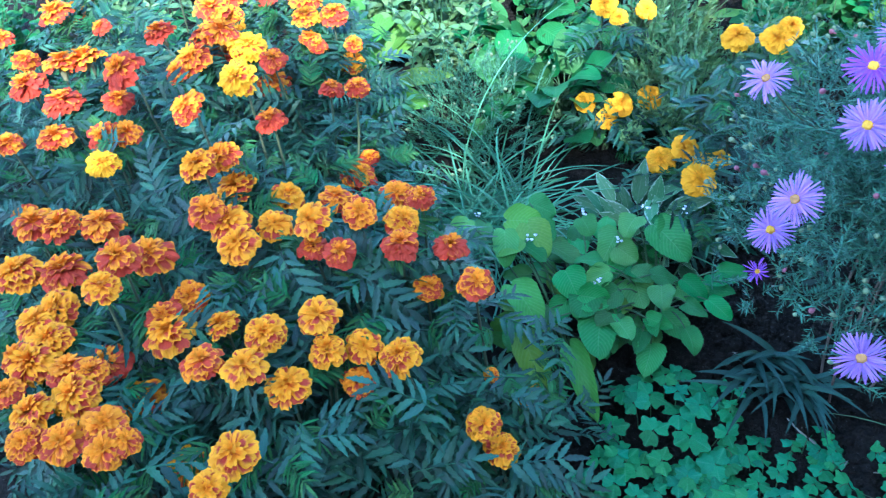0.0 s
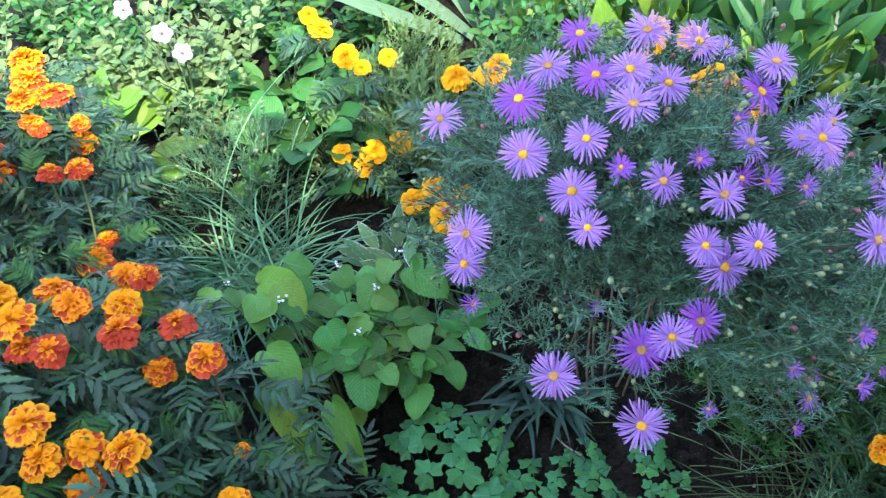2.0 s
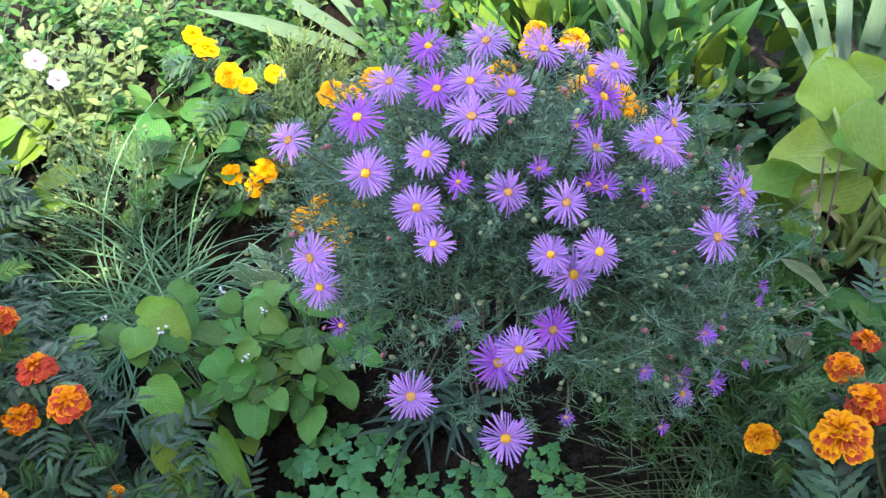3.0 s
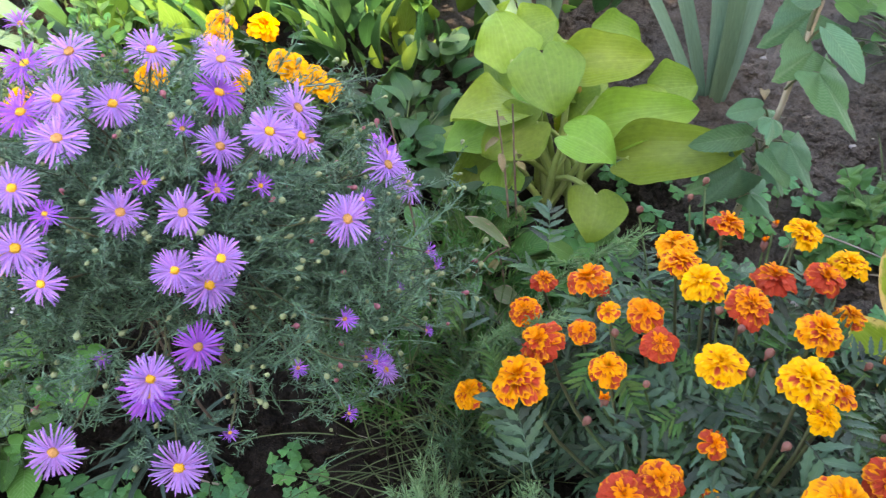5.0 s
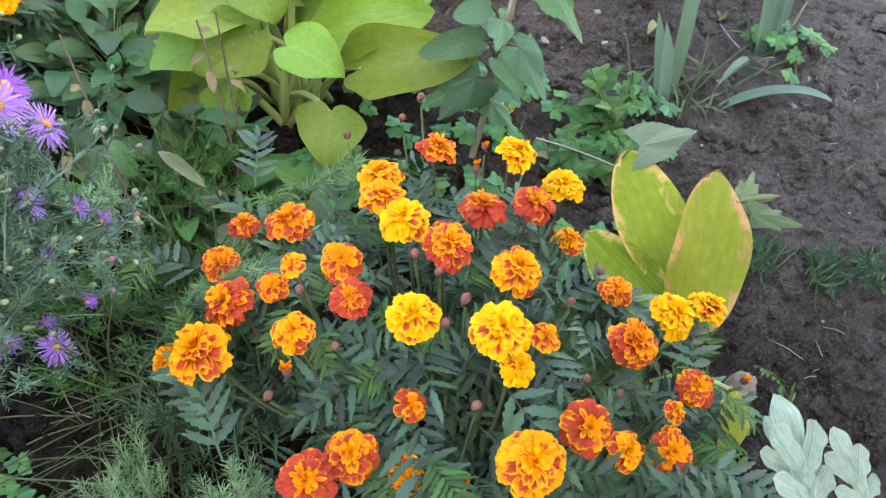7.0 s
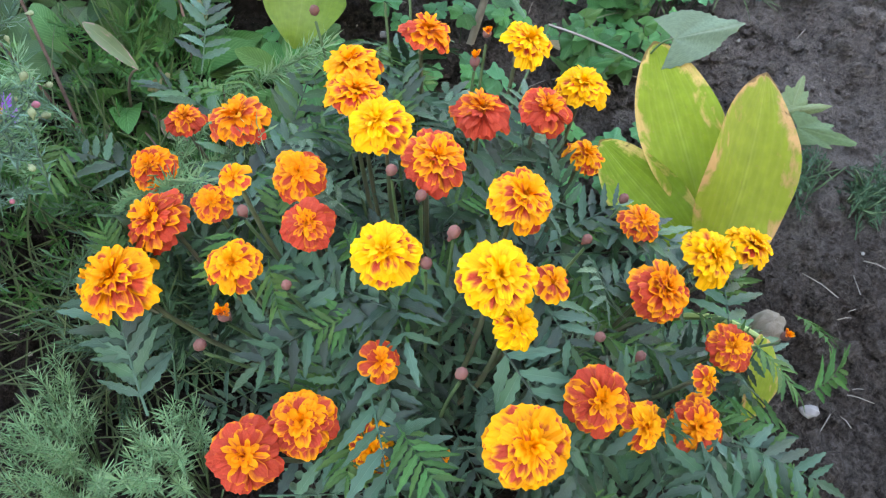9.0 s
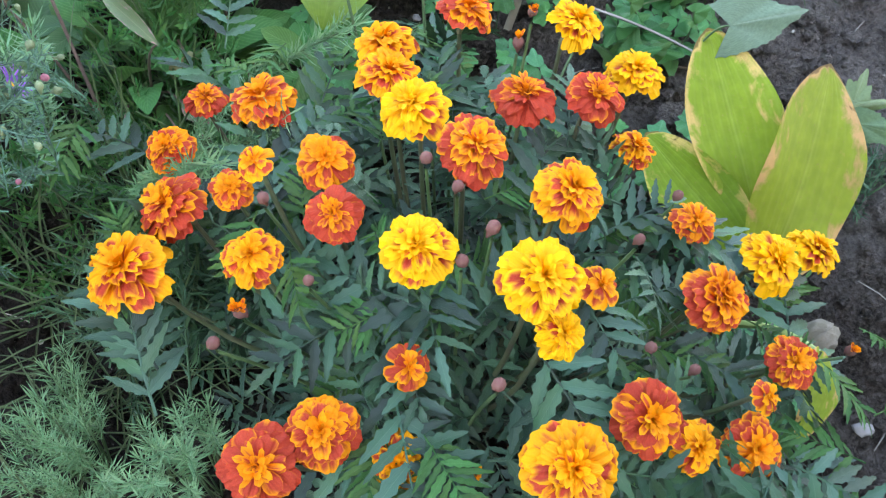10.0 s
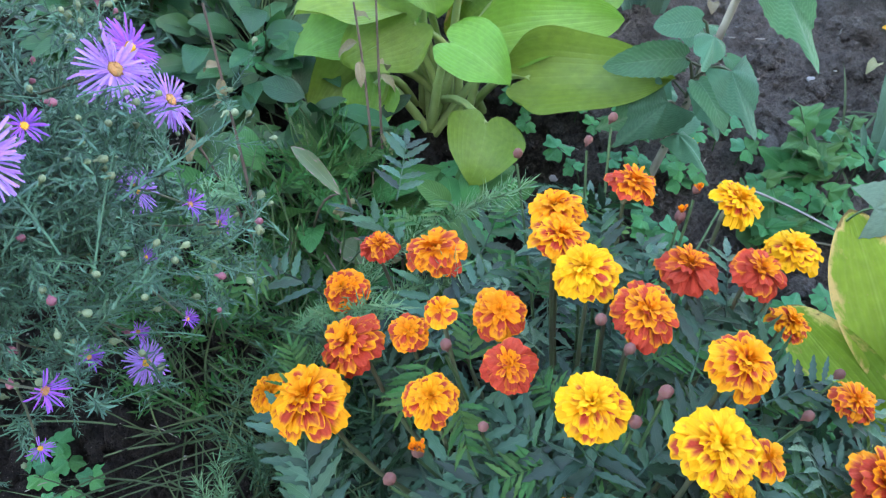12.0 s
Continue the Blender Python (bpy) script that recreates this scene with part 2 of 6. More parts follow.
LEAF_DARK = leaf_material("dark_blade", (0.036, 0.075, 0.05), (0.07, 0.12, 0.085), veins=3, streak=True, glow=0.1, rough=0.4)
LEAF_DRY = leaf_material("dry_leaf", (0.23, 0.20, 0.10), (0.32, 0.28, 0.16), veins=5, glow=0.2, rough=0.8, blotch=(0.12, 0.08, 0.05))
LEAF_WITHERED = leaf_material("withered_leaf", (0.09, 0.135, 0.06), (0.17, 0.20, 0.11), margin=(0.26, 0.17, 0.14), veins=6, glow=0.2, rough=0.7, blotch=(0.2, 0.12, 0.1))
LEAF_STRAW = leaf_material("straw_blade", (0.08, 0.122, 0.052), (0.15, 0.175, 0.085), veins=2, streak=True, glow=0.15, rough=0.7)
LEAF_YELLOW = leaf_material("fallen_yellow_leaf", (0.75, 0.45, 0.03), (0.80, 0.55, 0.12), veins=6, glow=0.2)
STEM = plain_material("green_stem", (0.045, 0.09, 0.03), (0.085, 0.14, 0.05), 60)
STEM_RED = plain_material("reddish_stem", (0.08, 0.07, 0.04), (0.08, 0.11, 0.045), 40)
STEM_PALE = plain_material("hosta_stalk", (0.27, 0.36, 0.10), (0.34, 0.43, 0.15), 40, glow=0.1)
BARK = plain_material("dead_stem", (0.09, 0.055, 0.04), (0.17, 0.12, 0.09), 50, 0.8)
BARK_PALE = plain_material("pale_woody_stem", (0.25, 0.20, 0.14), (0.33, 0.28, 0.20), 50, 0.8)
CALYX = plain_material("calyx", (0.13, 0.16, 0.06), (0.20, 0.13, 0.08), 30)
BUD = plain_material("marigold_bud", (0.22, 0.055, 0.07), (0.15, 0.11, 0.06), 60, 0.75, spec=0.1)
BUD_PALE = plain_material("aster_bud", (0.12, 0.18, 0.08), (0.27, 0.30, 0.17), 300, 0.7, spec=0.15)
BUD_PINK = plain_material("aster_pink_bud", (0.36, 0.07, 0.15), (0.26, 0.16, 0.13), 200, 0.7, spec=0.15)
ASTER_RAY = leaf_material("aster_ray", (0.47, 0.25, 0.68), (0.57, 0.36, 0.78), veins=2, streak=True, glow=0.3, spread=0.2, rough=0.6, spec=0.2)
ASTER_RAY_DEEP = leaf_material("aster_ray_deep", (0.38, 0.12, 0.62), (0.46, 0.18, 0.66), veins=2, streak=True, glow=0.3, spread=0.12, rough=0.6, spec=0.2)
ASTER_DISC = plain_material("aster_disc", (0.74, 0.33, 0.02), (0.84, 0.52, 0.05), 120, 0.8)
ASTER_DISC_OLD = plain_material("aster_old_disc", (0.45, 0.16, 0.07), (0.62, 0.38, 0.10), 120, 0.8)
PETUNIA = leaf_material("petunia_petal", (0.36, 0.32, 0.42), (0.24, 0.18, 0.33), veins=5, streak=True, glow=0.3, spread=0.06, rough=0.6)
PETUNIA_EYE = plain_material("petunia_throat", (0.10, 0.06, 0.14), (0.20, 0.16, 0.10), 60)
PALE_PETAL = plain_material("pale_petal", (0.75, 0.70, 0.82), (0.85, 0.84, 0.86), 60, glow=0.2)
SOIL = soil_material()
PLASTER = wall_material()
STONE = plain_material("stone", (0.20, 0.18, 0.16), (0.36, 0.33, 0.30), 30, 0.85, depth=0.6)
ROCK = plain_material("beige_rock", (0.17, 0.14, 0.095), (0.32, 0.27, 0.20), 90, 0.9, depth=0.8, spec=0.15)
TWIG = plain_material("dry_twig", (0.22, 0.19, 0.14), (0.34, 0.31, 0.25), 40, 0.8)


# ---- building blocks ----
class Sheets:
    """Collects vertices, faces and UVs into one mesh."""

    def __init__(self):
        self.v, self.f, self.uv, self.ring = [], [], [], []

    def grid(self, rows, ring=0.0):
        """rows: lists of (point, u, v), all of one length."""
        k0, w = len(self.v), len(rows[0])
        for row in rows:
            for p, u, v in row:
                self.v.append(tuple(p)), self.uv.append((u, v)), self.ring.append(ring)
        for a in range(len(rows) - 1):
            for b in range(w - 1):
                k = k0 + a * w + b
                self.f.append((k, k + 1, k + w + 1, k + w))

    def blade(self, length, half, nl=6, nw=2, m=None, bend=0.0, fold=0.0, wave=0.0, twist=0.0, ring=0.0, phase=0.0, teeth=0.0, zr=1.0, lobe=0.0, blunt=0.0):
        """A blade along +Y: half(v) is the half width, bend the droop in radians, fold lifts the edges."""
        m = m or Matrix.Identity(4)
        rows, y, z = [], 0.0, 0.0
        for a in range(nl + 1):
            v = a / nl
            if a:
                g = -bend * (v - 0.5 / nl)
                y, z = y + length / nl * math.cos(g), z + length / nl * math.sin(g)
            h = half(v) * (1 - teeth * (a % 2))
            row = []
            for b in range(2 * nw + 1):
                s = b / nw - 1
                lift = (fold * abs(s) * h + wave * h * math.sin(v * 9 + s * 2.5 + phase) * abs(s)) * zr
                c = math.cos(twist * v)
                row.append((m @ Vector((s * h * c, y - lobe * s * s * (1 - v) ** 3 - blunt * length * (s * s + 0.3 * math.cos(s * 5 + phase)) * v ** 4, z + lift + s * h * zr * math.sin(twist * v))), 0.5 + s / 2, v))
            rows.append(row)
        self.grid(rows, ring)

    def tube(self, points, r0, r1, sides=5):
        rows = []
        n = len(points)
        for a, p in enumerate(points):
            p = Vector(p)
            d = (Vector(points[min(a + 1, n - 1)]) - Vector(points[max(a - 1, 0)])).normalized()
            x = d.cross(Vector((0.31, 0.17, 0.93))).normalized()
            y = d.cross(x)
            r = r0 + (r1 - r0) * a / (n - 1)
            rows.append([(p + (x * math.cos(6.2832 * b / sides) + y * math.sin(6.2832 * b / sides)) * r, b / sides, a / (n - 1)) for b in range(sides + 1)])
        self.grid(rows)

    def lump(self, centre, rx, ry, rz, rng, jitter=0.15, rings=4, sides=7):
        rows = []
        wob = [[1 + rng.uniform(-jitter, jitter) for _ in range(sides)] for _ in range(rings + 1)]
        for a in range(rings + 1):
            th = math.pi * a / rings
            row = []
            for b in range(sides + 1):
                w = 1 if a in (0, rings) else wob[a][b % sides]
                ph = 6.2832 * b / sides
                row.append((Vector(centre) + Vector((rx * math.sin(th) * math.cos(ph) * w, ry * math.sin(th) * math.sin(ph) * w, rz * math.cos(th) * w)), b / sides, a / rings))
            rows.append(row)
        self.grid(rows)

    def mesh(self, name, material, smooth=True):
        me = bpy.data.meshes.new(name)
        me.from_pydata(self.v, [], self.f)
        me.materials.append(material)
        layer = me.uv_layers.new(name="UVMap")
        loops = np.empty(len(me.loops), dtype=np.int32)
        me.loops.foreach_get("vertex_index", loops)
        layer.data.foreach_set("uv", np.array(self.uv, dtype=np.float32)[loops].ravel())
        at = me.attributes.new("ring", "FLOAT", "POINT")
        at.data.foreach_set("value", np.array(self.ring, dtype=np.float32))
        if smooth:
            me.polygons.foreach_set("use_smooth", [True] * len(me.polygons))
        me.update()
        return me


class Pile:
    """Many small alike leaves, joined into one mesh."""

    def __init__(self):
        self.v, self.f, self.uv, self.n = [], [], [], 0

    def add(self, me, m):
        if me.name not in SOURCE:
            co = np.empty(len(me.vertices) * 3, dtype=np.float32)
            me.vertices.foreach_get("co", co)
            quads = np.empty(len(me.loops), dtype=np.int32)
            me.loops.foreach_get("vertex_index", quads)
            uv = np.empty(len(me.loops) * 2, dtype=np.float32)
            me.uv_layers[0].data.foreach_get("uv", uv)
            SOURCE[me.name] = (co.reshape(-1, 3), quads.reshape(-1, 4), uv)
        co, quads, uv = SOURCE[me.name]
        a = np.array(m)
        self.v.append(co @ a[:3, :3].T + a[:3, 3])
        self.f.append(quads + self.n)
        self.uv.append(uv)
        self.n += len(co)

    def mesh(self, name, material):
        me = bpy.data.meshes.new(name)
        me.from_pydata(np.concatenate(self.v).tolist(), [], np.concatenate(self.f).tolist())
        me.materials.append(material)
        me.uv_layers.new(name="UVMap").data.foreach_set("uv", np.concatenate(self.uv).astype(np.float32))
        me.polygons.foreach_set("use_smooth", [True] * len(me.polygons))
        me.update()
        return me


SOURCE = {}
PLACE = {}


def thing(name, x, y, z, label, category, group="", kind=""):
    ob = new(name)
    ob.matrix_basis = Matrix.Translation((x, y, z))
    PLACE[ob.name] = ob.matrix_basis.copy()
    return tagged(ob, label, category, group, kind)


def part(name, mesh, parent, m=None, label=""):
    """A mesh as one part of a thing (or a piece of a part), at the world pose m."""
    ob = new(name, mesh)
    m = m or Matrix.Identity(4)
    PLACE[ob.name] = m.copy()
    ob.parent = parent
    ob.matrix_basis = PLACE[parent.name].inverted() @ m
    if label:
        ob["label"] = label
    return ob


def aim(p, d, up, sx=1.0, sy=1.0, sz=1.0):
    """Pose at p whose +Y runs along d and whose +Z leans to up, scaled."""
    y = Vector(d).normalized()
    x = y.cross(Vector(up))
    x = x.normalized() if x.length > 1e-4 else y.orthogonal().normalized()
    z = x.cross(y)
    r = Matrix((x, y, z)).transposed().to_4x4()
    return Matrix.Translation(p) @ r @ Matrix.Diagonal((sx, sy, sz, 1.0))


def facing(p, n, spin, s):
    """Pose at p whose +Z is n, turned by spin, scaled by s."""
    q = Vector((0, 0, 1)).rotation_difference(Vector(n).normalized())
    return Matrix.Translation(p) @ q.to_matrix().to_4x4() @ Matrix.Rotation(spin, 4, "Z") @ Matrix.Scale(s, 4)


def arc(a, b, sag, n=6, side=(0, 0)):
    """Points from a to b; rises steeply at first when sag is positive."""
    a, b = Vector(a), Vector(b)
    out = []
    for k in range(n + 1):
        t = k / n
        p = a.lerp(b, t)
        w = math.sin(math.pi * t)
        out.append(p + Vector((side[0] * w, side[1] * w, sag * w)))
    return out


def stalk(parent, a, b, r0, r1, material, sag=0.0, side=(0, 0), n=6, name="stem", sides=5):
    s = Sheets()
    s.tube(arc(a, b, sag, n, side), r0, r1, sides)
    return part(name, s.mesh(name, material), parent)


def shape(kind):
    """Half-width profiles of leaves, for a leaf of length 1 and width 1."""
    if kind == "lance":
        return lambda v: 0.5 * max(0.02, math.sin(math.pi * min(1, v ** 0.8)) ** 0.9)
    if kind == "oval":
        return lambda v: 0.5 * max(0.02, math.sin(math.pi * v ** 0.85)) ** 0.6
    if kind == "heart":
        return lambda v: 0.5 * max(0.015, 1.52 * (v + 0.06) ** 0.42 * max(0.0, 1 - v) ** 0.68)
    if kind == "pointed":
        return lambda v: 0.5 * max(0.012, 1.62 * (v + 0.02) ** 0.55 * max(0.0, 1 - v) ** 0.72)
    if kind == "strap":
        return lambda v: 0.5 * max(0.02, min(1, (1 - v) * 3.0) ** 0.8) * (0.75 + 0.25 * min(1, v * 4))
    return lambda v: 0.5 * max(0.02, 1 - v) ** 0.5


def leaf_meshes(name, material, kind, count=4, bend=(0.3, 0.9), fold=(0.1, 0.35), wave=0.12, nl=9, nw=2, teeth=0.0, seed=1, zr=0.6, lobe=0.0):
    rng = random.Random(seed)
    out = []
    for _ in range(count):
        s = Sheets()
        s.blade(1.0, shape(kind), nl, nw, None, rng.uniform(*bend), rng.uniform(*fold), wave, rng.uniform(-0.25, 0.25), 0.0, rng.uniform(0, 6), teeth, zr, lobe)
        end = Vector(s.v[-1 - nw])
        turn = Matrix.Rotation(-math.atan2(end.z, end.y), 3, "X") * (1.0 / math.hypot(end.y, end.z))
        turn[0][0] = 1.0
        if kind != "strap":
            s.v = [tuple(turn @ Vector(p)) for p in s.v]
        out.append(s.mesh(name, material))
    return out


def heart_meshes(name, material, count, seed, bend=(0.4, 1.2), cup=(0.05, 0.4), wave=0.05, crenate=0.0, nl=14, nw=5, lobe=0.16, point=0.62):
    """Heart-shaped blade, length and width 1, stalk at the origin, tip at +Y: rounded lobes behind the stalk, a wavy rim."""
    rng = random.Random(seed)
    out = []
    for _ in range(count):
        s = Sheets()
        b0, c0, ph = rng.uniform(*bend), rng.uniform(*cup), rng.uniform(0, 6.28)
        skew = rng.uniform(-0.06, 0.06)
        rows, y, z = [], 0.0, 0.0
        for a in range(nl + 1):
            v = a / nl
            if a:
                g = -b0 * (v - 0.35)
                y, z = y + math.cos(g) / nl, z + math.sin(g) / nl
            half = 0.5 * max(0.01, (0.62 + 0.38 * math.sin(min(1.0, v / 0.32) * 1.5708)) * max(0.0, 1 - v ** 1.6) ** point)
            half *= 1 - crenate * (a % 2)
            row = []
            for b in range(2 * nw + 1):
                t = b / nw - 1
                back = lobe * math.sin(math.pi * abs(t) ** 0.8) * (1 - v) ** 2.5
                lift = c0 * half * t * t + wave * abs(t) ** 1.5 * math.sin(v * 8.5 + (2.2 if t < 0 else 0) + ph) - 0.25 * back
                row.append((Vector((t * half + skew * v * (1 - v), y - back, z + lift)), 0.5 + t / 2, v))
            rows.append(row)
        s.grid(rows)
        out.append(s.mesh(name, material))
    return out


def maple_meshes(name, material, count, seed, lobes=5, deep=0.45):
    """Leaf with pointed, toothed lobes like a young maple's, length 1 along +Y."""
    rng = random.Random(seed)
    out = []
    for _ in range(count):
        s = Sheets()
        tips = [(k - (lobes - 1) / 2) * 2.3 / (lobes - 1) * 1.05 + rng.uniform(-0.08, 0.08) for k in range(lobes)]
        size = [(1.0 - 0.42 * abs(a) / 1.2) * rng.uniform(0.92, 1.06) for a in tips]
        ph, droop = rng.uniform(0, 6), rng.uniform(0.05, 0.3)
        rows = []
        for k in range(6):
            q = k / 5
            row = []
            for b in range(41):
                th = -1.9 + 3.8 * b / 40
                r = 1 - deep - 0.12 * abs(th)
                for a, big in zip(tips, size):
                    w = max(0.0, 1 - abs(th - a) / 0.36)
                    r = max(r, big * (1 - deep + deep * w ** 0.9))
                r *= 1 - 0.045 * (b % 2)
                row.append((Vector((0.85 * q * r * math.sin(th), q * r * math.cos(th), -droop * q * q * r + 0.05 * q * math.sin(th * 5 + ph))), b / 40, q))
            rows.append(row)
        s.grid(rows)
        out.append(s.mesh(name, material))
    return out


def pinnate_meshes(name, material, count, pairs=5, seed=3, slim=0.135, long=0.30):
    """Marigold leaf, length 1 along +Y: a thin rachis with pairs of spaced, saw-edged leaflets."""
    rng = random.Random(seed)
    out = []
    for _ in range(count):
        s = Sheets()
        droop = rng.uniform(0.1, 0.7)
        spine = []
        y = z = 0.0
        for k in range(11):
            spine.append(Vector((0, y, z)))
            g = -droop * k / 10
            y, z = y + 0.075 * math.cos(g), z + 0.075 * math.sin(g)
        s.tube(spine[::2], 0.012, 0.006, 3)

        def leaflet(m, ln):
            w = ln * slim * rng.uniform(0.85, 1.2)
            s.blade(ln, lambda t: w * max(0.06, math.sin(math.pi * min(1, (0.06 + 0.94 * t) ** 0.8))) ** 0.75, 9, 1, m, rng.uniform(0, 0.7), 0.32, 0, rng.uniform(-0.4, 0.4), 0, 0, 0.36)

        for k in range(pairs):
            v = 0.20 + 0.72 * k / (pairs - 1)
            p = spine[0].lerp(spine[10], v)
            p.z = spine[min(10, int(v * 10 + 0.5))].z
            ln = long * (0.72 + 0.5 * math.sin(math.pi * (0.15 + 0.75 * v))) * rng.uniform(0.85, 1.15)
            for sd in (-1, 1):
                leaflet(Matrix.Translation(p) @ Matrix.Rotation(-sd * rng.uniform(0.85, 1.15) * (1.1 - 0.3 * v), 4, "Z") @ Matrix.Rotation(rng.uniform(-0.3, 0.15), 4, "X") @ Matrix.Rotation(rng.uniform(-0.3, 0.3), 4, "Y"), ln)
        leaflet(Matrix.Translation(spine[10]) @ Matrix.Rotation(-droop, 4, "X"), long * 1.05)
        out.append(s.mesh(name, material))
    return out


def sprig_meshes(name, material, count, leaves, length, width, seed, spread=(0.5, 1.1), top=0.4, stem=0.012):
    """A stem of length 1 along +Y, set all round with narrow leaves."""
    rng = random.Random(seed)
    out = []
    for _ in range(count):
        s = Sheets()
        tip = Vector((rng.uniform(-0.12, 0.12), 1, rng.uniform(-0.12, 0.12)))
        pts = arc((0, 0, 0), tip, rng.uniform(-0.08, 0.08), 4)
        s.tube(pts, stem, stem * 0.5, 3)
        for k in range(leaves):
            v = 0.08 + 0.92 * k / leaves
            p = Vector((tip.x * v, v, tip.z * v))
            ln = length * (1 - (1 - top) * v) * rng.uniform(0.7, 1.25)
            m = Matrix.Translation(p) @ Matrix.Rotation(k * 2.4 + rng.uniform(-0.4, 0.4), 4, "Y") @ Matrix.Rotation(rng.uniform(*spread), 4, "X")
            s.blade(ln, lambda t, w=width * ln / length: w * max(0.1, math.sin(math.pi * min(1, t ** 0.7))), 2, 1, m, rng.uniform(-0.3, 0.8), 0.3)
        out.append(s.mesh(name, material))
    return out


def petal_sheet(s, m, length, w, rng, ring, cup=0.25, curl=0.2, ruffle=0.06, nl=5, nw=4):
    """One spoon-shaped petal along +Y with a rounded, ruffled tip."""
    ph = rng.uniform(0, 6.28)
    rows = []
    for a in range(nl + 1):
        v = a / nl
        half = w * (0.26 + 0.74 * min(1.0, v * 1.3) ** 0.85) * (1.0 if v < 0.95 else 0.9)
        row = []
        for b in range(-nw, nw + 1):
            t = b / nw
            tip = 1 - 0.13 * abs(t) ** 2.5 - 0.022 * math.cos(t * 8 + ph)
            y = length * v * (1 + (tip - 1) * v * v)
            z = cup * half * t * t + length * (0.16 * v - curl * v ** 3) + ruffle * length * math.sin(t * 6.0 + ph) * v * v
            row.append((m @ Vector((t * half, y, z)), 0.5 + t / 2, v))
        rows.append(row)
    s.grid(rows, ring)


def marigold_head(rng, material, style="full"):
    """A double marigold, radius 1, facing +Z: rings of broad ruffled petals round a crown of short ones."""
    s = Sheets()
    rings, crown = {
        "full": ([(10, 1.0, -0.06, 0.33), (10, 0.96, 0.18, 0.30), (9, 0.86, 0.40, 0.27), (8, 0.72, 0.62, 0.22), (7, 0.54, 0.86, 0.17)], 16),
        "crested": ([(10, 1.0, -0.04, 0.35), (9, 0.92, 0.20, 0.32), (7, 0.74, 0.42, 0.25)], 34),
        "loose": ([(6, 1.0, 0.0, 0.46), (5, 0.72, 0.45, 0.32)], 12),
    }[style]
    for k, (count, ln, lift, wd) in enumerate(rings):
        a0 = rng.uniform(0, 6)
        for b in range(count):
            a = a0 + 6.2832 * (b + rng.uniform(-0.22, 0.22)) / count
            m = Matrix.Rotation(a, 4, "Z") @ Matrix.Translation((0, 0.04, 0.04 + 0.06 * k)) @ Matrix.Rotation(lift + rng.uniform(-0.13, 0.13), 4, "X") @ Matrix.Rotation(rng.uniform(-0.2, 0.2), 4, "Y")
            petal_sheet(s, m, ln * rng.uniform(0.86, 1.08), wd * rng.uniform(0.85, 1.12), rng, 1 - 0.72 * k / len(rings), rng.uniform(-0.3, 0.4), rng.uniform(0.22, 0.46), rng.uniform(0.04, 0.09))
    for b in range(crown):
        q = (b + 0.5) / crown
        a = b * 2.4 + rng.uniform(-0.3, 0.3)
        m = Matrix.Rotation(a, 4, "Z") @ Matrix.Translation((0, 0.03 + 0.07 * q, 0.12 + 0.05 * len(rings))) @ Matrix.Rotation(1.35 - 0.75 * q + rng.uniform(-0.15, 0.15), 4, "X") @ Matrix.Rotation(rng.uniform(-0.5, 0.5), 4, "Y")
        petal_sheet(s, m, (0.30 + 0.30 * q) * rng.uniform(0.8, 1.2), rng.uniform(0.07, 0.12), rng, 0.0, 0.6, 0.3, 0.10, 3, 1)
    s.lump((0, 0, 0.16), 0.17, 0.17, 0.16, rng, 0.3, 5, 8)
    return s.mesh("flower", material)


def small_calyx():
    s = Sheets()
    s.tube([(0, 0, -0.85), (0, 0, -0.5), (0, 0, -0.1), (0, 0, 0.12)], 0.10, 0.30, 7)
    return s.mesh("calyx", CALYX)


def aster_head(rng, material, count=74, lift=0.18, droop=0.35):
    """Daisy head of radius 1: two uneven layers of narrow rays."""
    s = Sheets()
    for k in range(count):
        upper = k % 3 == 1
        a = 6.2832 * (k + rng.uniform(-0.45, 0.45)) / count
        m = Matrix.Rotation(a, 4, "Z") @ Matrix.Translation((0, 0.12, 0.03 if upper else 0)) @ Matrix.Rotation(lift + (0.26 if upper else 0.0) + rng.uniform(-0.16, 0.16), 4, "X") @ Matrix.Rotation(rng.uniform(-0.6, 0.6), 4, "Y")
        w = rng.uniform(0.025, 0.041)
        ln = rng.uniform(0.60, 0.80) if upper else rng.uniform(0.74, 0.95)
        s.blade(ln, lambda v: w * (0.45 + 0.55 * min(1, v * 2.2)) * (1 if v < 0.85 else 0.6), 5, 1, m, droop + rng.uniform(-0.5, 0.8), 0.3, 0, rng.uniform(-0.5, 0.5))
    return s.mesh("flower", material)


def aster_disc(material, rng):
    s = Sheets()
    s.lump((0, 0, 0.05), 0.18, 0.18, 0.09, rng, 0.12, 6, 12)
    for _ in range(40):
        a, r = rng.uniform(0, 6.28), 0.195 * math.sqrt(rng.random())
        s.lump((r * math.cos(a), r * math.sin(a), 0.08 + 0.05 * (1 - r / 0.18)), 0.022, 0.022, 0.05, rng, 0.1, 2, 4)
    return s.mesh("disc", material)


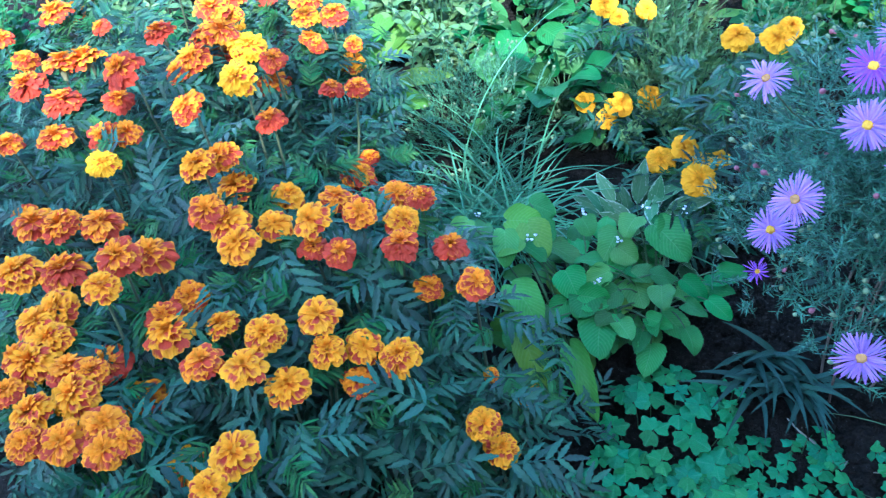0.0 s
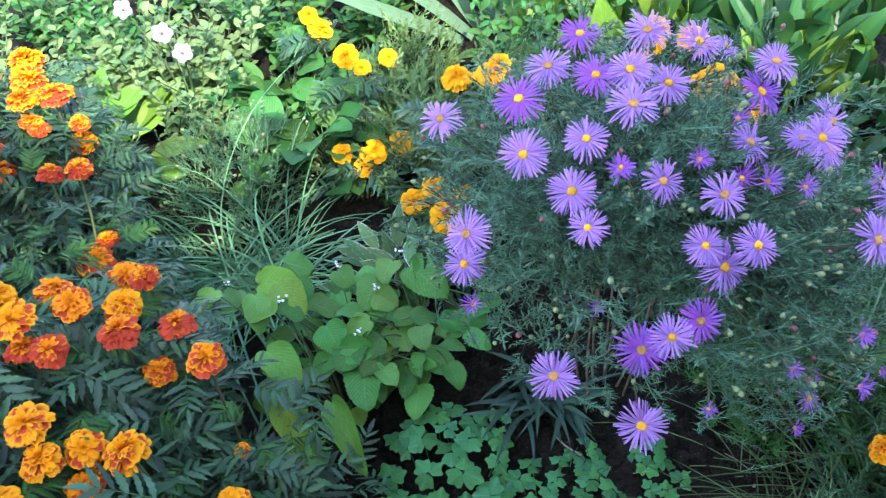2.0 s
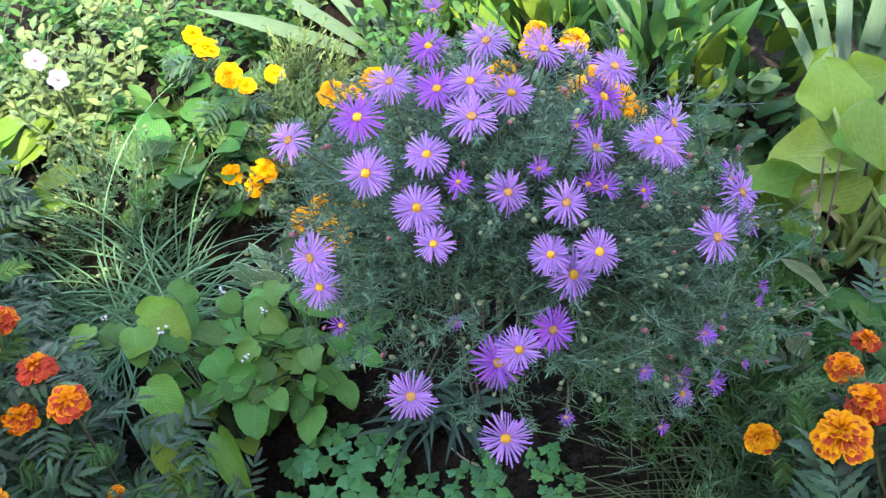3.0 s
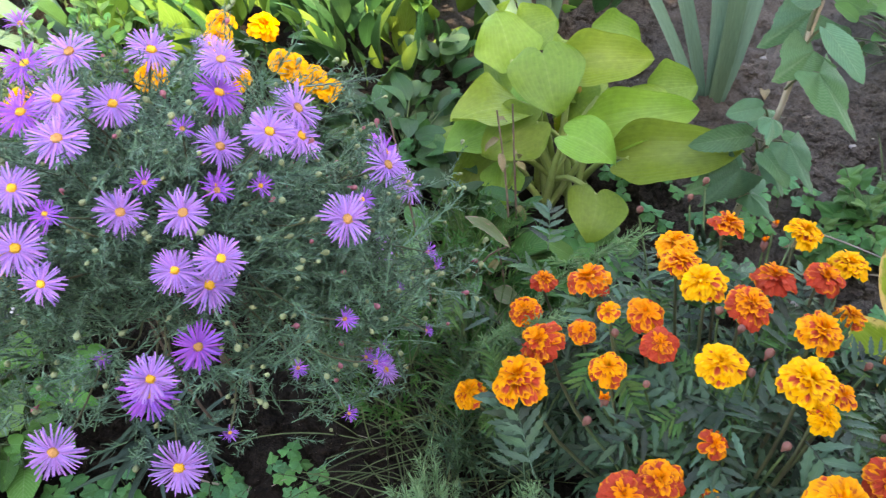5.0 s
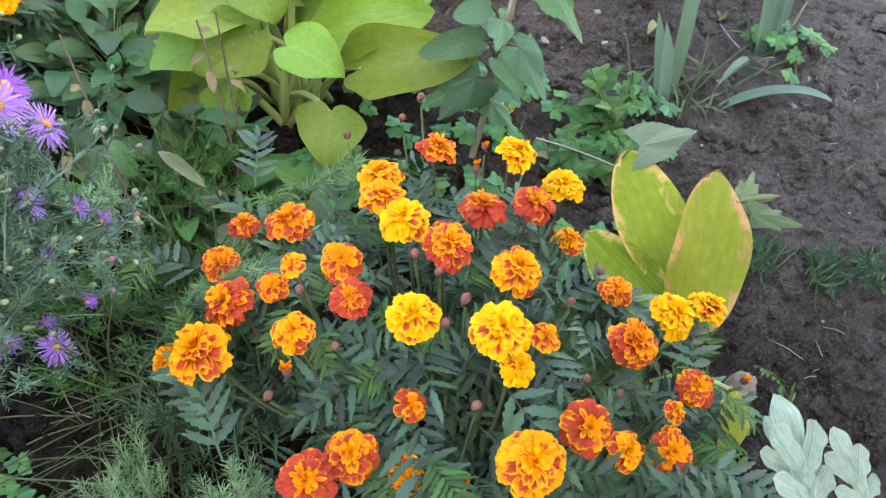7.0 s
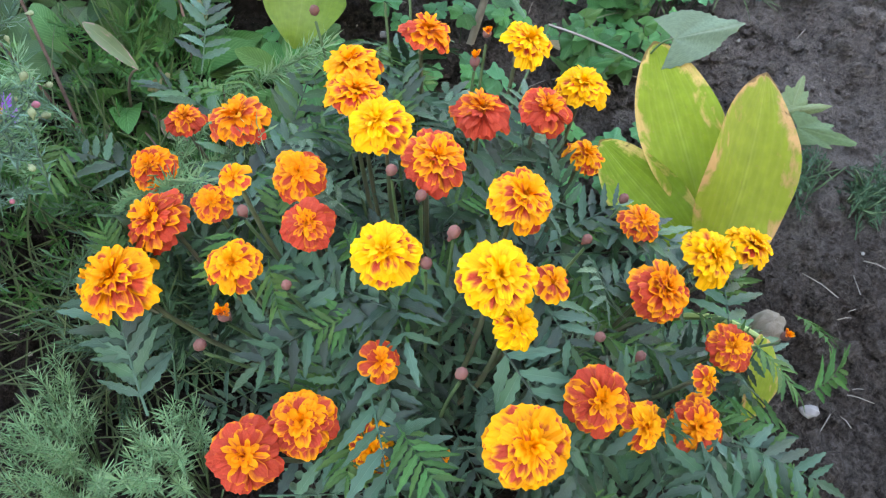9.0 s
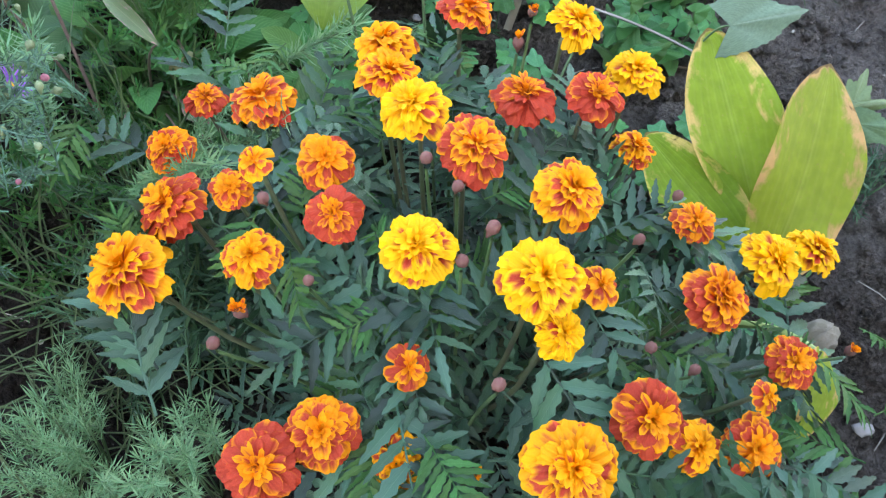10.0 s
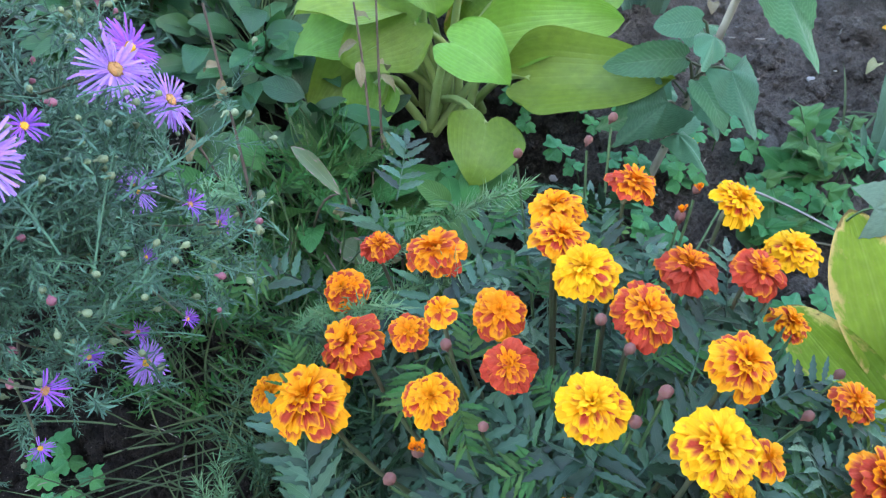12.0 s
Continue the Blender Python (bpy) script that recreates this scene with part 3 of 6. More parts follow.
SEED = random.Random(11)
STYLES = (("full", "full", "full"), ("full", "full", "crested"), ("full", "crested", "crested"), ("crested", "full", "crested"), ("crested", "crested", "crested"))
HEADS = [[marigold_head(SEED, mt, style) for style in styles] for mt, styles in zip(MARIGOLD, STYLES)]
LOOSE_HEADS = [marigold_head(SEED, MARIGOLD[2], "loose"), marigold_head(SEED, MARIGOLD[1], "loose")]
PLAIN_HEADS = [marigold_head(SEED, PLAIN_YELLOW, style) for style in ("full", "crested", "loose")]
CALYX_MESH = small_calyx()
PINNATE = pinnate_meshes("leaf", LEAF_MARIGOLD, 7)
PINNATE_YOUNG = pinnate_meshes("leaf", LEAF_MARIGOLD_YOUNG, 3, 7, 5, 0.10, 0.34)
PINNATE_MILDEW = pinnate_meshes("leaf", LEAF_MILDEW, 2, 5, 6)
ASTERS = [aster_head(SEED, ASTER_RAY), aster_head(SEED, ASTER_RAY, 78, 0.05, 0.3), aster_head(SEED, ASTER_RAY, 62, 0.3, 0.8), aster_head(SEED, ASTER_RAY_DEEP, 68, 0.25, 0.5)]
ASTER_HALF = aster_head(SEED, ASTER_RAY_DEEP, 30, 0.95, 0.5)
DISCS = [aster_disc(ASTER_DISC, SEED), aster_disc(ASTER_DISC_OLD, SEED)]


def bud_mesh(material, name="bud"):
    s = Sheets()
    s.lump((0, 0, 0), 0.85, 0.85, 1.0, SEED, 0.06, 6, 8)
    s.tube([(0, 0, -1.9), (0, 0, -0.7)], 0.14, 0.5, 5)
    return s.mesh(name, material)


def bud_tuft():
    """Short petals that push out of a bud."""
    s = Sheets()
    for b in range(12):
        m = Matrix.Rotation(b * 2.4, 4, "Z") @ Matrix.Translation((0, 0.12, 0)) @ Matrix.Rotation(1.35 - 0.05 * b + SEED.uniform(-0.1, 0.1), 4, "X")
        petal_sheet(s, m, SEED.uniform(0.8, 1.2), 0.22, SEED, 0.2, 0.5, 0.15, 0.08, 3, 1)
    return s.mesh("petals", MARIGOLD[2])


BUD_TUFT = bud_tuft()
BUDS = {k: bud_mesh(m) for k, m in (("marigold", BUD), ("pale", BUD_PALE), ("pink", BUD_PINK))}


# ---- setting: soil, unseen shading wall behind ----
def ground_at(x, y):
    """The soil's height with its clods."""
    return ground_z(x, y) + 0.020 * noise.noise((x * 5, y * 5, 0)) + 0.018 * noise.noise((x * 17, y * 17, 3)) + 0.013 * noise.noise((x * 48, y * 48, 7)) + 0.006 * noise.noise((x * 105, y * 105, 2))


def soil_sheet():
    fine_x = np.concatenate([np.linspace(-1.3, 0.2, 70), np.linspace(0.21, 2.3, 260), np.linspace(2.32, 2.9, 30)])
    fine_y = np.concatenate([np.linspace(-0.5, -0.2, 12), np.linspace(-0.19, 1.3, 190), np.linspace(1.32, 3.3, 90)])
    xs = np.concatenate([[-60, -30, -14, -7, -4, -2.5, -1.7], fine_x, [3.4, 4.4, 6, 10, 20, 40, 60]])
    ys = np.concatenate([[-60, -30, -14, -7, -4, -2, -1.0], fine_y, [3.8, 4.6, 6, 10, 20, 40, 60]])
    s = Sheets()
    rows = []
    for y in ys:
        row = []
        for x in xs:
            z = ground_z(x, y)
            if -1.5 < x < 3 and -0.7 < y < 3.5:
                z = ground_at(x, y)
            row.append(((x, y, z), x, y))
        rows.append(row)
    s.grid(rows)
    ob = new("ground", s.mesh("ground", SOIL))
    return tagged(ob, "dark crumbly garden soil with plant shade in its colour, dry and grey in places", "soil", kind="structure")


soil_sheet()


def box(name, lo, hi, material, label, category):
    bm = bmesh.new()
    bmesh.ops.create_cube(bm, size=1.0, matrix=Matrix.Translation([(a + b) / 2 for a, b in zip(lo, hi)]) @ Matrix.Diagonal([b - a for a, b in zip(lo, hi)] + [1.0]))
    bmesh.ops.bevel(bm, geom=bm.edges[:], offset=0.02, segments=2, affect="EDGES")
    me = bpy.data.meshes.new(name)
    bm.to_mesh(me)
    bm.free()
    me.materials.append(material)
    return tagged(new(name, me), label, category, kind="structure")


# Unseen wall added behind the camera; it keeps the sun off the bed.
wall = box("shade_wall", (-2.1, -0.15, -0.3), (2.6, 0.15, 2.42), PLASTER, "unseen dark wall, added to shade the bed", "wall")
wall.matrix_basis = pose(0.6, -1.6, 0, 0, 0, -4)


def dapple_leaves():
    """Unseen leafy shoots added over the wall: the light falls through them in spots."""
    rng = random.Random(271)
    turn = wall.matrix_basis
    hedge = thing("hedge", 0.6, -1.6, 2.40, "unseen loose leaves, added on the wall to dapple the light", "hedge")
    s = Sheets()
    twigs = Sheets()
    for k in range(2000):
        x = rng.uniform(-2.1, 2.6)
        dense = 0.25 < x < 0.80
        x, z = (x, 2.62 + 0.28 * rng.random() if dense else 2.42 + (0.26 if x > 0.8 else 0.42) * rng.random() ** 1.4) if k % 3 else (rng.uniform(0.2, 0.85), rng.uniform(2.38, 2.64))
        p = turn @ Vector((x, rng.uniform(-0.12, 0.12), z))
        d = Vector((rng.uniform(-1, 1), rng.uniform(-1, 1), rng.uniform(-0.3, 1)))
        s.blade(rng.uniform(0.07, 0.12), lambda v: 0.03 * max(0.05, math.sin(math.pi * v ** 0.8)), 4, 1, aim(p, d, (rng.uniform(-1, 1), rng.uniform(-1, 1), 1)), 0.4, 0.3)
        if k % 24 == 0:
            foot = Vector((p.x + rng.uniform(-0.06, 0.06), p.y * 0.2 + (turn @ Vector((p.x - 0.6, 0, 0))).y * 0.8, 2.38))
            twigs.tube(arc(foot, p, 0.0, 3), 0.004, 0.002, 4)
    tagged(part("foliage", s.mesh("foliage", LEAF_GREEN), hedge), kind="stuff")
    tagged(part("stem", twigs.mesh("stem", BARK), hedge), kind="stuff")


dapple_leaves()


# ---- marigolds ----
def tone_bucket(t):
    return 0 if t < 0.18 else 1 if t < 0.42 else 2 if t < 0.62 else 3 if t < 0.82 else 4


def marigold_flower(plant, rng, base, x, y, z, d, tone, centre, plain=False):
    """One flower on its stem; it looks up and a little away from the plant's middle."""
    out = Vector((x - centre[0], y - centre[1], 0)) * 1.6
    n = Vector((0.0, -0.65 if plain else -0.12, 1.0)) + out + Vector((rng.uniform(-0.25, 0.25), rng.uniform(-0.28, 0.2), 0))
    n.normalize()
    r = d / 2
    p = Vector((x, y, z)) - n * r * 0.35
    if plain:
        me = PLAIN_HEADS[rng.randrange(3)]
    elif d < 0.031 and rng.random() < 0.6:
        me = LOOSE_HEADS[rng.randrange(2)]
    else:
        me = HEADS[tone_bucket(tone)][rng.randrange(3)]
    words = ("golden yellow", "golden orange with red flecks", "orange with rust-red flames", "rust-red and orange", "deep rust-red with an orange heart")[0 if plain else tone_bucket(tone)]
    f = part("flower", me, plant, facing(p, n, rng.uniform(0, 6), r), words + " flower head")
    part("calyx", CALYX_MESH, f, facing(p, n, 0, r))
    foot = p - n * r * 0.8
    stalk(plant, (base.x + (x - base.x) * 0.25, base.y + (y - base.y) * 0.25, base.z), foot, 0.0028, 0.0017, STEM_RED, 0.02, ((x - base.x) * 0.15, (y - base.y) * 0.15), 5)


def marigold_plant(x, y, heads, leaves, seed, label, group, buds=(), reach=0.075, plain=False, opening=(), mildew=(), span=(-9.0, 9.0), shoots=()):
    rng = random.Random(seed)
    base = Vector((x, y, ground_z(x, y)))
    plant = thing("marigold_plant", x, y, base.z, label, "flower", group)
    cx, cy = sum(h[0] for h in heads) / len(heads), sum(h[1] for h in heads) / len(heads)
    tips = [*heads, *shoots]
    for h in heads:
        marigold_flower(plant, rng, base, *h, (cx, cy), plain)
    for b in (*buds, *opening):
        p = Vector(b)
        n = Vector((rng.uniform(-0.3, 0.3), rng.uniform(-0.4, 0.1), 1)).normalized()
        r = rng.uniform(0.0042, 0.0056)
        bud = part("bud", BUDS["marigold"], plant, facing(p, n, 0, r), "purplish pink bud")
        if b in opening:
            part("petals", BUD_TUFT, bud, facing(p + n * r * 0.6, n, rng.uniform(0, 6), r * 1.25), "orange petal tips just opening")
        stalk(plant, (base.x + (p.x - base.x) * 0.4, base.y + (p.y - base.y) * 0.4, base.z), p - Vector((0, 0, 0.012)), 0.0019, 0.0012, STEM, 0.02)

    def top(px, py):
        w = z = 0.0
        for h in tips:
            k = 1.0 / ((px - h[0]) ** 2 + (py - h[1]) ** 2 + 0.0012)
            w, z = w + k, z + k * h[2]
        return z / w

    pile = Pile()
    made = 0
    while made < leaves * 1.4:
        h = tips[rng.randrange(len(tips))]
        a, r = rng.uniform(0, 6.2832), reach * 1.35 * math.sqrt(rng.random())
        px, py = h[0] + r * math.cos(a), h[1] + r * math.sin(a)
        t = top(px, py) - 0.017
        edge = min(1.0, math.hypot(px - cx, py - cy) / 0.26)
        g = ground_z(px, py)
        depth = rng.random() ** 1.7 * max(0.05, t - g - 0.02)
        pz = max(g + 0.02, t - depth - 0.02 * edge * edge)
        out = Vector((px - cx, py - cy, 0))
        out = out.normalized() if out.length > 0.01 else Vector((1, 0, 0))
        d = out * rng.uniform(0.2, 1.2) + Vector((rng.uniform(-1, 1), rng.uniform(-1, 1), rng.uniform(-0.25, 0.5)))
        d.normalize()
        if depth < 0.13 and noise.noise((px * 14, py * 14, seed)) < -0.10:
            continue
        young = depth < 0.09 and rng.random() < 0.3
        ln = rng.uniform(0.042, 0.062) if young else rng.uniform(0.066, 0.108)
        up = Vector((rng.uniform(-0.7, 0.7), rng.uniform(-0.9, 0.5), 1)) + out * 0.4
        p = Vector((px, py, pz)) - d * ln * 0.5
        tip = p + d * ln
        if min(p.z - ground_z(p.x, p.y), tip.z - ground_z(tip.x, tip.y)) < 0.005 or p.x > span[1] or not span[0] < tip.x < span[1] - (0.08 if depth < 0.06 and tip.y > 0.2 else 0.0):
            continue
        made += 1
        m = aim(p, d, up, ln, ln, ln)
        if any((px - q[0]) ** 2 + (py - q[1]) ** 2 < 0.0026 for q in mildew) and depth < 0.12 and rng.random() < 0.45:
            part("leaf", PINNATE_MILDEW[made % 2], plant, m, "leaf dusted white with mildew")
        elif young:
            part("leaf", PINNATE_YOUNG[rng.randrange(3)], plant, m)
        elif made % 2 and made < 560:
            part("leaf", PINNATE[rng.randrange(7)], plant, m)
        else:
            pile.add(PINNATE[rng.randrange(7)], m)
    tagged(part("foliage", pile.mesh("foliage", LEAF_MARIGOLD), plant), kind="stuff")
    return plant


FRONT_A = [
    (-0.54, 0.93, 0.328, 0.061, 0.70), (-0.52, 0.83, 0.325, 0.062, 0.30), (-0.50, 0.92, 0.328, 0.056, 0.40), (-0.46, 0.83, 0.325, 0.062, 0.75),
    (-0.46, 0.69, 0.321, 0.044, 0.60), (-0.46, 0.74, 0.322, 0.053, 0.25), (-0.45, 0.64, 0.319, 0.043, 0.40), (-0.44, 0.92, 0.328, 0.062, 0.40),
    (-0.44, 0.68, 0.320, 0.058, 0.30), (-0.44, 0.76, 0.323, 0.050, 0.30), (-0.43, 0.71, 0.321, 0.052, 0.30), (-0.41, 0.61, 0.318, 0.052, 0.30),
    (-0.40, 0.57, 0.317, 0.041, 0.40), (-0.39, 0.67, 0.320, 0.053, 0.40), (-0.37, 0.63, 0.319, 0.055, 0.15), (-0.36, 0.66, 0.320, 0.042, 0.50),
    (-0.36, 0.69, 0.300, 0.054, 0.90), (-0.36, 0.57, 0.317, 0.049, 0.40),
]
FRONT_B = [
    (-0.34, 0.72, 0.394, 0.042, 0.30), (-0.34, 0.77, 0.395, 0.053, 0.60), (-0.33, 0.82, 0.354, 0.059, 0.65), (-0.33, 0.67, 0.260, 0.061, 0.50),
    (-0.32, 0.59, 0.318, 0.049, 0.50), (-0.31, 0.56, 0.317, 0.045, 0.40), (-0.30, 0.74, 0.322, 0.046, 0.90), (-0.29, 0.72, 0.320, 0.062, 0.10),
    (-0.29, 0.57, 0.317, 0.035, 0.50), (-0.28, 0.78, 0.314, 0.047, 0.50), (-0.28, 0.92, 0.411, 0.049, 0.35), (-0.26, 0.59, 0.241, 0.044, 0.30),
    (-0.26, 0.95, 0.402, 0.050, 0.50), (-0.26, 0.86, 0.383, 0.048, 0.60), (-0.25, 0.94, 0.359, 0.053, 0.30), (-0.24, 0.86, 0.365, 0.055, 0.40),
    (-0.23, 0.73, 0.315, 0.041, 0.40), (-0.23, 0.66, 0.332, 0.048, 0.50),
]
FRONT_C = [
    (-0.22, 0.82, 0.359, 0.053, 0.35), (-0.19, 0.51, 0.315, 0.038, 0.20), (-0.18, 0.56, 0.305, 0.052, 0.30), (-0.18, 0.86, 0.353, 0.044, 0.30),
    (-0.18, 0.94, 0.339, 0.046, 0.25), (-0.18, 0.65, 0.333, 0.050, 0.15), (-0.17, 0.70, 0.327, 0.049, 0.45), (-0.14, 0.65, 0.299, 0.051, 0.40),
    (-0.13, 0.83, 0.340, 0.039, 0.90), (-0.13, 0.84, 0.375, 0.049, 0.30), (-0.12, 0.95, 0.325, 0.047, 0.60), (-0.11, 0.72, 0.333, 0.049, 0.40),
    (-0.10, 0.69, 0.307, 0.042, 0.20), (-0.09, 0.80, 0.355, 0.041, 0.95), (-0.07, 0.68, 0.262, 0.041, 0.60), (-0.07, 0.86, 0.367, 0.045, 0.60),
    (-0.06, 0.70, 0.296, 0.042, 0.40), (-0.02, 0.82, 0.348, 0.048, 0.90),
]
FRONT_D = [
    (-0.02, 0.87, 0.341, 0.044, 0.35), (-0.02, 0.69, 0.293, 0.048, 0.30), (0.00, 0.91, 0.346, 0.036, 0.80), (0.01, 0.80, 0.289, 0.038, 0.50),
    (0.04, 0.83, 0.331, 0.043, 0.95), (0.07, 0.66, 0.200, 0.042, 0.40), (0.07, 0.78, 0.313, 0.044, 0.50), (0.08, 0.74, 0.189, 0.020, 0.30),
    (0.09, 0.65, 0.163, 0.043, 0.20), (0.13, 0.75, 0.134, 0.036, 0.30),
]
FRONT = FRONT_A + FRONT_B + FRONT_C + FRONT_D
BACK_A = [
    (-0.71, 1.48, 0.393, 0.061, 0.50), (-0.68, 1.26, 0.364, 0.062, 0.80), (-0.65, 1.11, 0.344, 0.040, 0.40), (-0.64, 1.32, 0.372, 0.061, 0.40),
    (-0.60, 1.21, 0.357, 0.062, 0.80), (-0.60, 1.33, 0.373, 0.062, 0.40), (-0.58, 1.12, 0.346, 0.054, 0.40), (-0.50, 1.11, 0.344, 0.052, 0.90),
    (-0.50, 1.20, 0.357, 0.048, 0.80), (-0.48, 1.05, 0.336, 0.046, 0.10), (-0.46, 1.16, 0.429, 0.061, 0.90), (-0.46, 1.11, 0.350, 0.047, 0.40),
    (-0.45, 1.31, 0.416, 0.051, 0.90), (-0.40, 1.45, 0.389, 0.062, 0.40), (-0.40, 1.29, 0.373, 0.061, 0.40), (-0.39, 1.37, 0.378, 0.062, 0.70),
    (-0.35, 1.33, 0.401, 0.061, 0.40), (-0.31, 1.32, 0.372, 0.061, 0.05),
]
BACK_B = [
    (-0.29, 0.96, 0.470, 0.046, 0.40), (-0.29, 1.34, 0.291, 0.062, 0.40), (-0.28, 1.67, 0.342, 0.062, 0.20), (-0.26, 1.28, 0.366, 0.044, 0.80),
    (-0.25, 1.06, 0.454, 0.051, 0.05), (-0.22, 1.40, 0.382, 0.047, 0.30), (-0.21, 1.59, 0.290, 0.054, 0.40), (-0.21, 1.04, 0.398, 0.042, 0.90),
    (-0.17, 1.40, 0.382, 0.046, 0.70), (-0.15, 1.38, 0.297, 0.044, 0.30), (-0.15, 1.19, 0.355, 0.036, 0.80), (-0.12, 1.12, 0.235, 0.054, 0.60),
    (-0.11, 1.19, 0.354, 0.036, 0.70), (-0.11, 1.17, 0.233, 0.033, 0.70), (-0.04, 0.98, 0.300, 0.047, 0.50),
]
BACK = BACK_A + BACK_B
RIGHT_A = [
    (0.798, 0.456, 0.297, 0.056, 0.30), (0.856, 0.389, 0.329, 0.036, 0.30), (0.923, 0.316, 0.354, 0.045, 0.00), (0.956, 0.250, 0.367, 0.048, 0.10),
    (1.008, 0.276, 0.371, 0.043, 0.30), (0.996, 0.342, 0.359, 0.045, 0.75), (1.064, 0.362, 0.340, 0.046, 0.95), (0.992, 0.397, 0.353, 0.046, 0.10),
    (1.095, 0.326, 0.346, 0.040, 0.95), (1.066, 0.182, 0.296, 0.047, 0.60), (0.962, 0.161, 0.311, 0.045, 0.70), (0.905, 0.172, 0.321, 0.052, 0.30),
    (0.784, 0.293, 0.300, 0.045, 0.90), (0.844, 0.475, 0.301, 0.049, 0.80), (0.947, 0.511, 0.301, 0.051, 0.60), (1.146, 0.331, 0.330, 0.041, 0.05),
    (1.023, 0.461, 0.341, 0.044, 0.30), (1.134, 0.379, 0.349, 0.041, 0.15),
]
RIGHT_B = [
    (1.116, 0.174, 0.295, 0.044, 0.15), (0.927, 0.563, 0.270, 0.033, 0.90), (0.933, 0.415, 0.330, 0.040, 0.50), (0.906, 0.372, 0.341, 0.036, 0.85),
    (0.890, 0.427, 0.354, 0.024, 0.20), (0.880, 0.449, 0.312, 0.030, 0.60), (0.878, 0.542, 0.268, 0.039, 0.50), (1.007, 0.435, 0.343, 0.044, 0.40),
    (1.087, 0.441, 0.348, 0.041, 0.60), (1.132, 0.303, 0.280, 0.034, 0.30), (1.111, 0.232, 0.283, 0.034, 0.50), (1.000, 0.235, 0.325, 0.029, 0.80),
    (0.948, 0.224, 0.347, 0.031, 0.15), (0.885, 0.280, 0.301, 0.028, 0.30), (0.847, 0.250, 0.268, 0.036, 0.30), (0.985, 0.131, 0.277, 0.034, 0.20),
    (1.019, 0.106, 0.259, 0.044, 0.50), (1.082, 0.124, 0.267, 0.035, 0.80),
]
RIGHT_C = [
    (1.040, 0.122, 0.283, 0.022, 0.40), (1.169, 0.162, 0.267, 0.039, 0.15), (0.823, 0.287, 0.295, 0.045, 0.50), (0.796, 0.549, 0.176, 0.041, 0.30),
]
RIGHT = RIGHT_A + RIGHT_B + RIGHT_C
BACK += [
    (-0.341, 1.604, 0.347, 0.054, 0.8), (-0.268, 1.594, 0.341, 0.059, 0.4), (-0.221, 1.397, 0.342, 0.037, 0.5), (-0.201, 1.363, 0.341, 0.031, 0.6),
    (-0.139, 1.37, 0.336, 0.031, 0.5), (-0.382, 1.477, 0.354, 0.051, 0.35), (-0.412, 1.582, 0.354, 0.066, 0.4), (-0.362, 1.373, 0.355, 0.064, 0.6),
    (-0.422, 1.264, 0.364, 0.041, 0.6), (-0.609, 1.433, 0.375, 0.033, 0.9), (-0.667, 1.559, 0.402, 0.05, 0.7), (-0.513, 1.621, 0.365, 0.044, 0.8),
    (-0.254, 1.571, 0.34, 0.059, 0.5),
]
RIGHT_SHOOTS = [(1.08, 0.50, 0.325), (1.135, 0.51, 0.315), (1.02, 0.54, 0.305), (1.11, 0.46, 0.345), (1.16, 0.42, 0.345), (1.175, 0.13, 0.245), (1.185, 0.17, 0.25)]
RIGHT_BUDS = [
    (1.137, 0.514, 0.335), (1.050, 0.535, 0.325), (1.100, 0.505, 0.335),
    (0.965, 0.296, 0.351), (0.830, 0.367, 0.319), (0.967, 0.356, 0.357), (0.902, 0.228, 0.341),
    (0.997, 0.190, 0.308), (0.871, 0.354, 0.324), (0.881, 0.407, 0.343), (0.938, 0.294, 0.346),
    (0.971, 0.332, 0.349), (0.808, 0.366, 0.309), (1.033, 0.237, 0.335), (1.101, 0.249, 0.303),
    (1.013, 0.164, 0.294), (0.876, 0.214, 0.269), (1.099, 0.402, 0.332), (1.144, 0.100, 0.228),
    (1.110, 0.402, 0.354),
]


def split(heads, centres):
    """Share the heads out to the plant whose middle is nearest."""
    lots = [[] for _ in centres]
    for h in heads:
        lots[min(range(len(centres)), key=lambda k: (h[0] - centres[k][0]) ** 2 + (h[1] - centres[k][1]) ** 2)].append(h)
    return lots


front_plants = [(-0.43, 0.80), (-0.38, 0.62), (-0.19, 0.68), (-0.22, 0.90), (-0.03, 0.82), (0.10, 0.70)]
for k, (c, lot) in enumerate(zip(front_plants, split(FRONT, front_plants))):
    lot = [(x, y, z, d * 1.03, max(0.2, min(1.0, t + (0.04 if x < -0.3 else -0.08)))) for x, y, z, d, t in lot]
    marigold_plant(c[0], c[1] + 0.03, lot, 46 + 9 * len(lot) if len(lot) > 5 else 50, 20 + k, "bushy french marigold in full orange and rust bloom", "marigolds in the bed")
back_plants = [(-0.60, 1.24), (-0.42, 1.30), (-0.24, 1.08), (-0.20, 1.42), (-0.34, 1.60), (-0.60, 1.56)]
for k, (c, lot) in enumerate(zip(back_plants, split(BACK, back_plants))):
    lot = [(x, y, z, d * 1.1, max(0.1, t + 0.05)) for x, y, z, d, t in lot]
    marigold_plant(c[0], c[1] + 0.03, lot, 75 + 6 * len(lot), 30 + k, "leafy french marigold with rust-red and orange flowers", "marigolds in the bed")
marigold_plant(0.98, 0.32, RIGHT, 330, 40, "round french marigold bush with yellow and rust flowers", "marigolds in the bed", RIGHT_BUDS[:-4], 0.085, opening=RIGHT_BUDS[-4:] + RIGHT_BUDS[4:5], mildew=((1.00, 0.235), (0.97, 0.44), (0.94, 0.24)), span=(0.772, 1.22), shoots=RIGHT_SHOOTS)
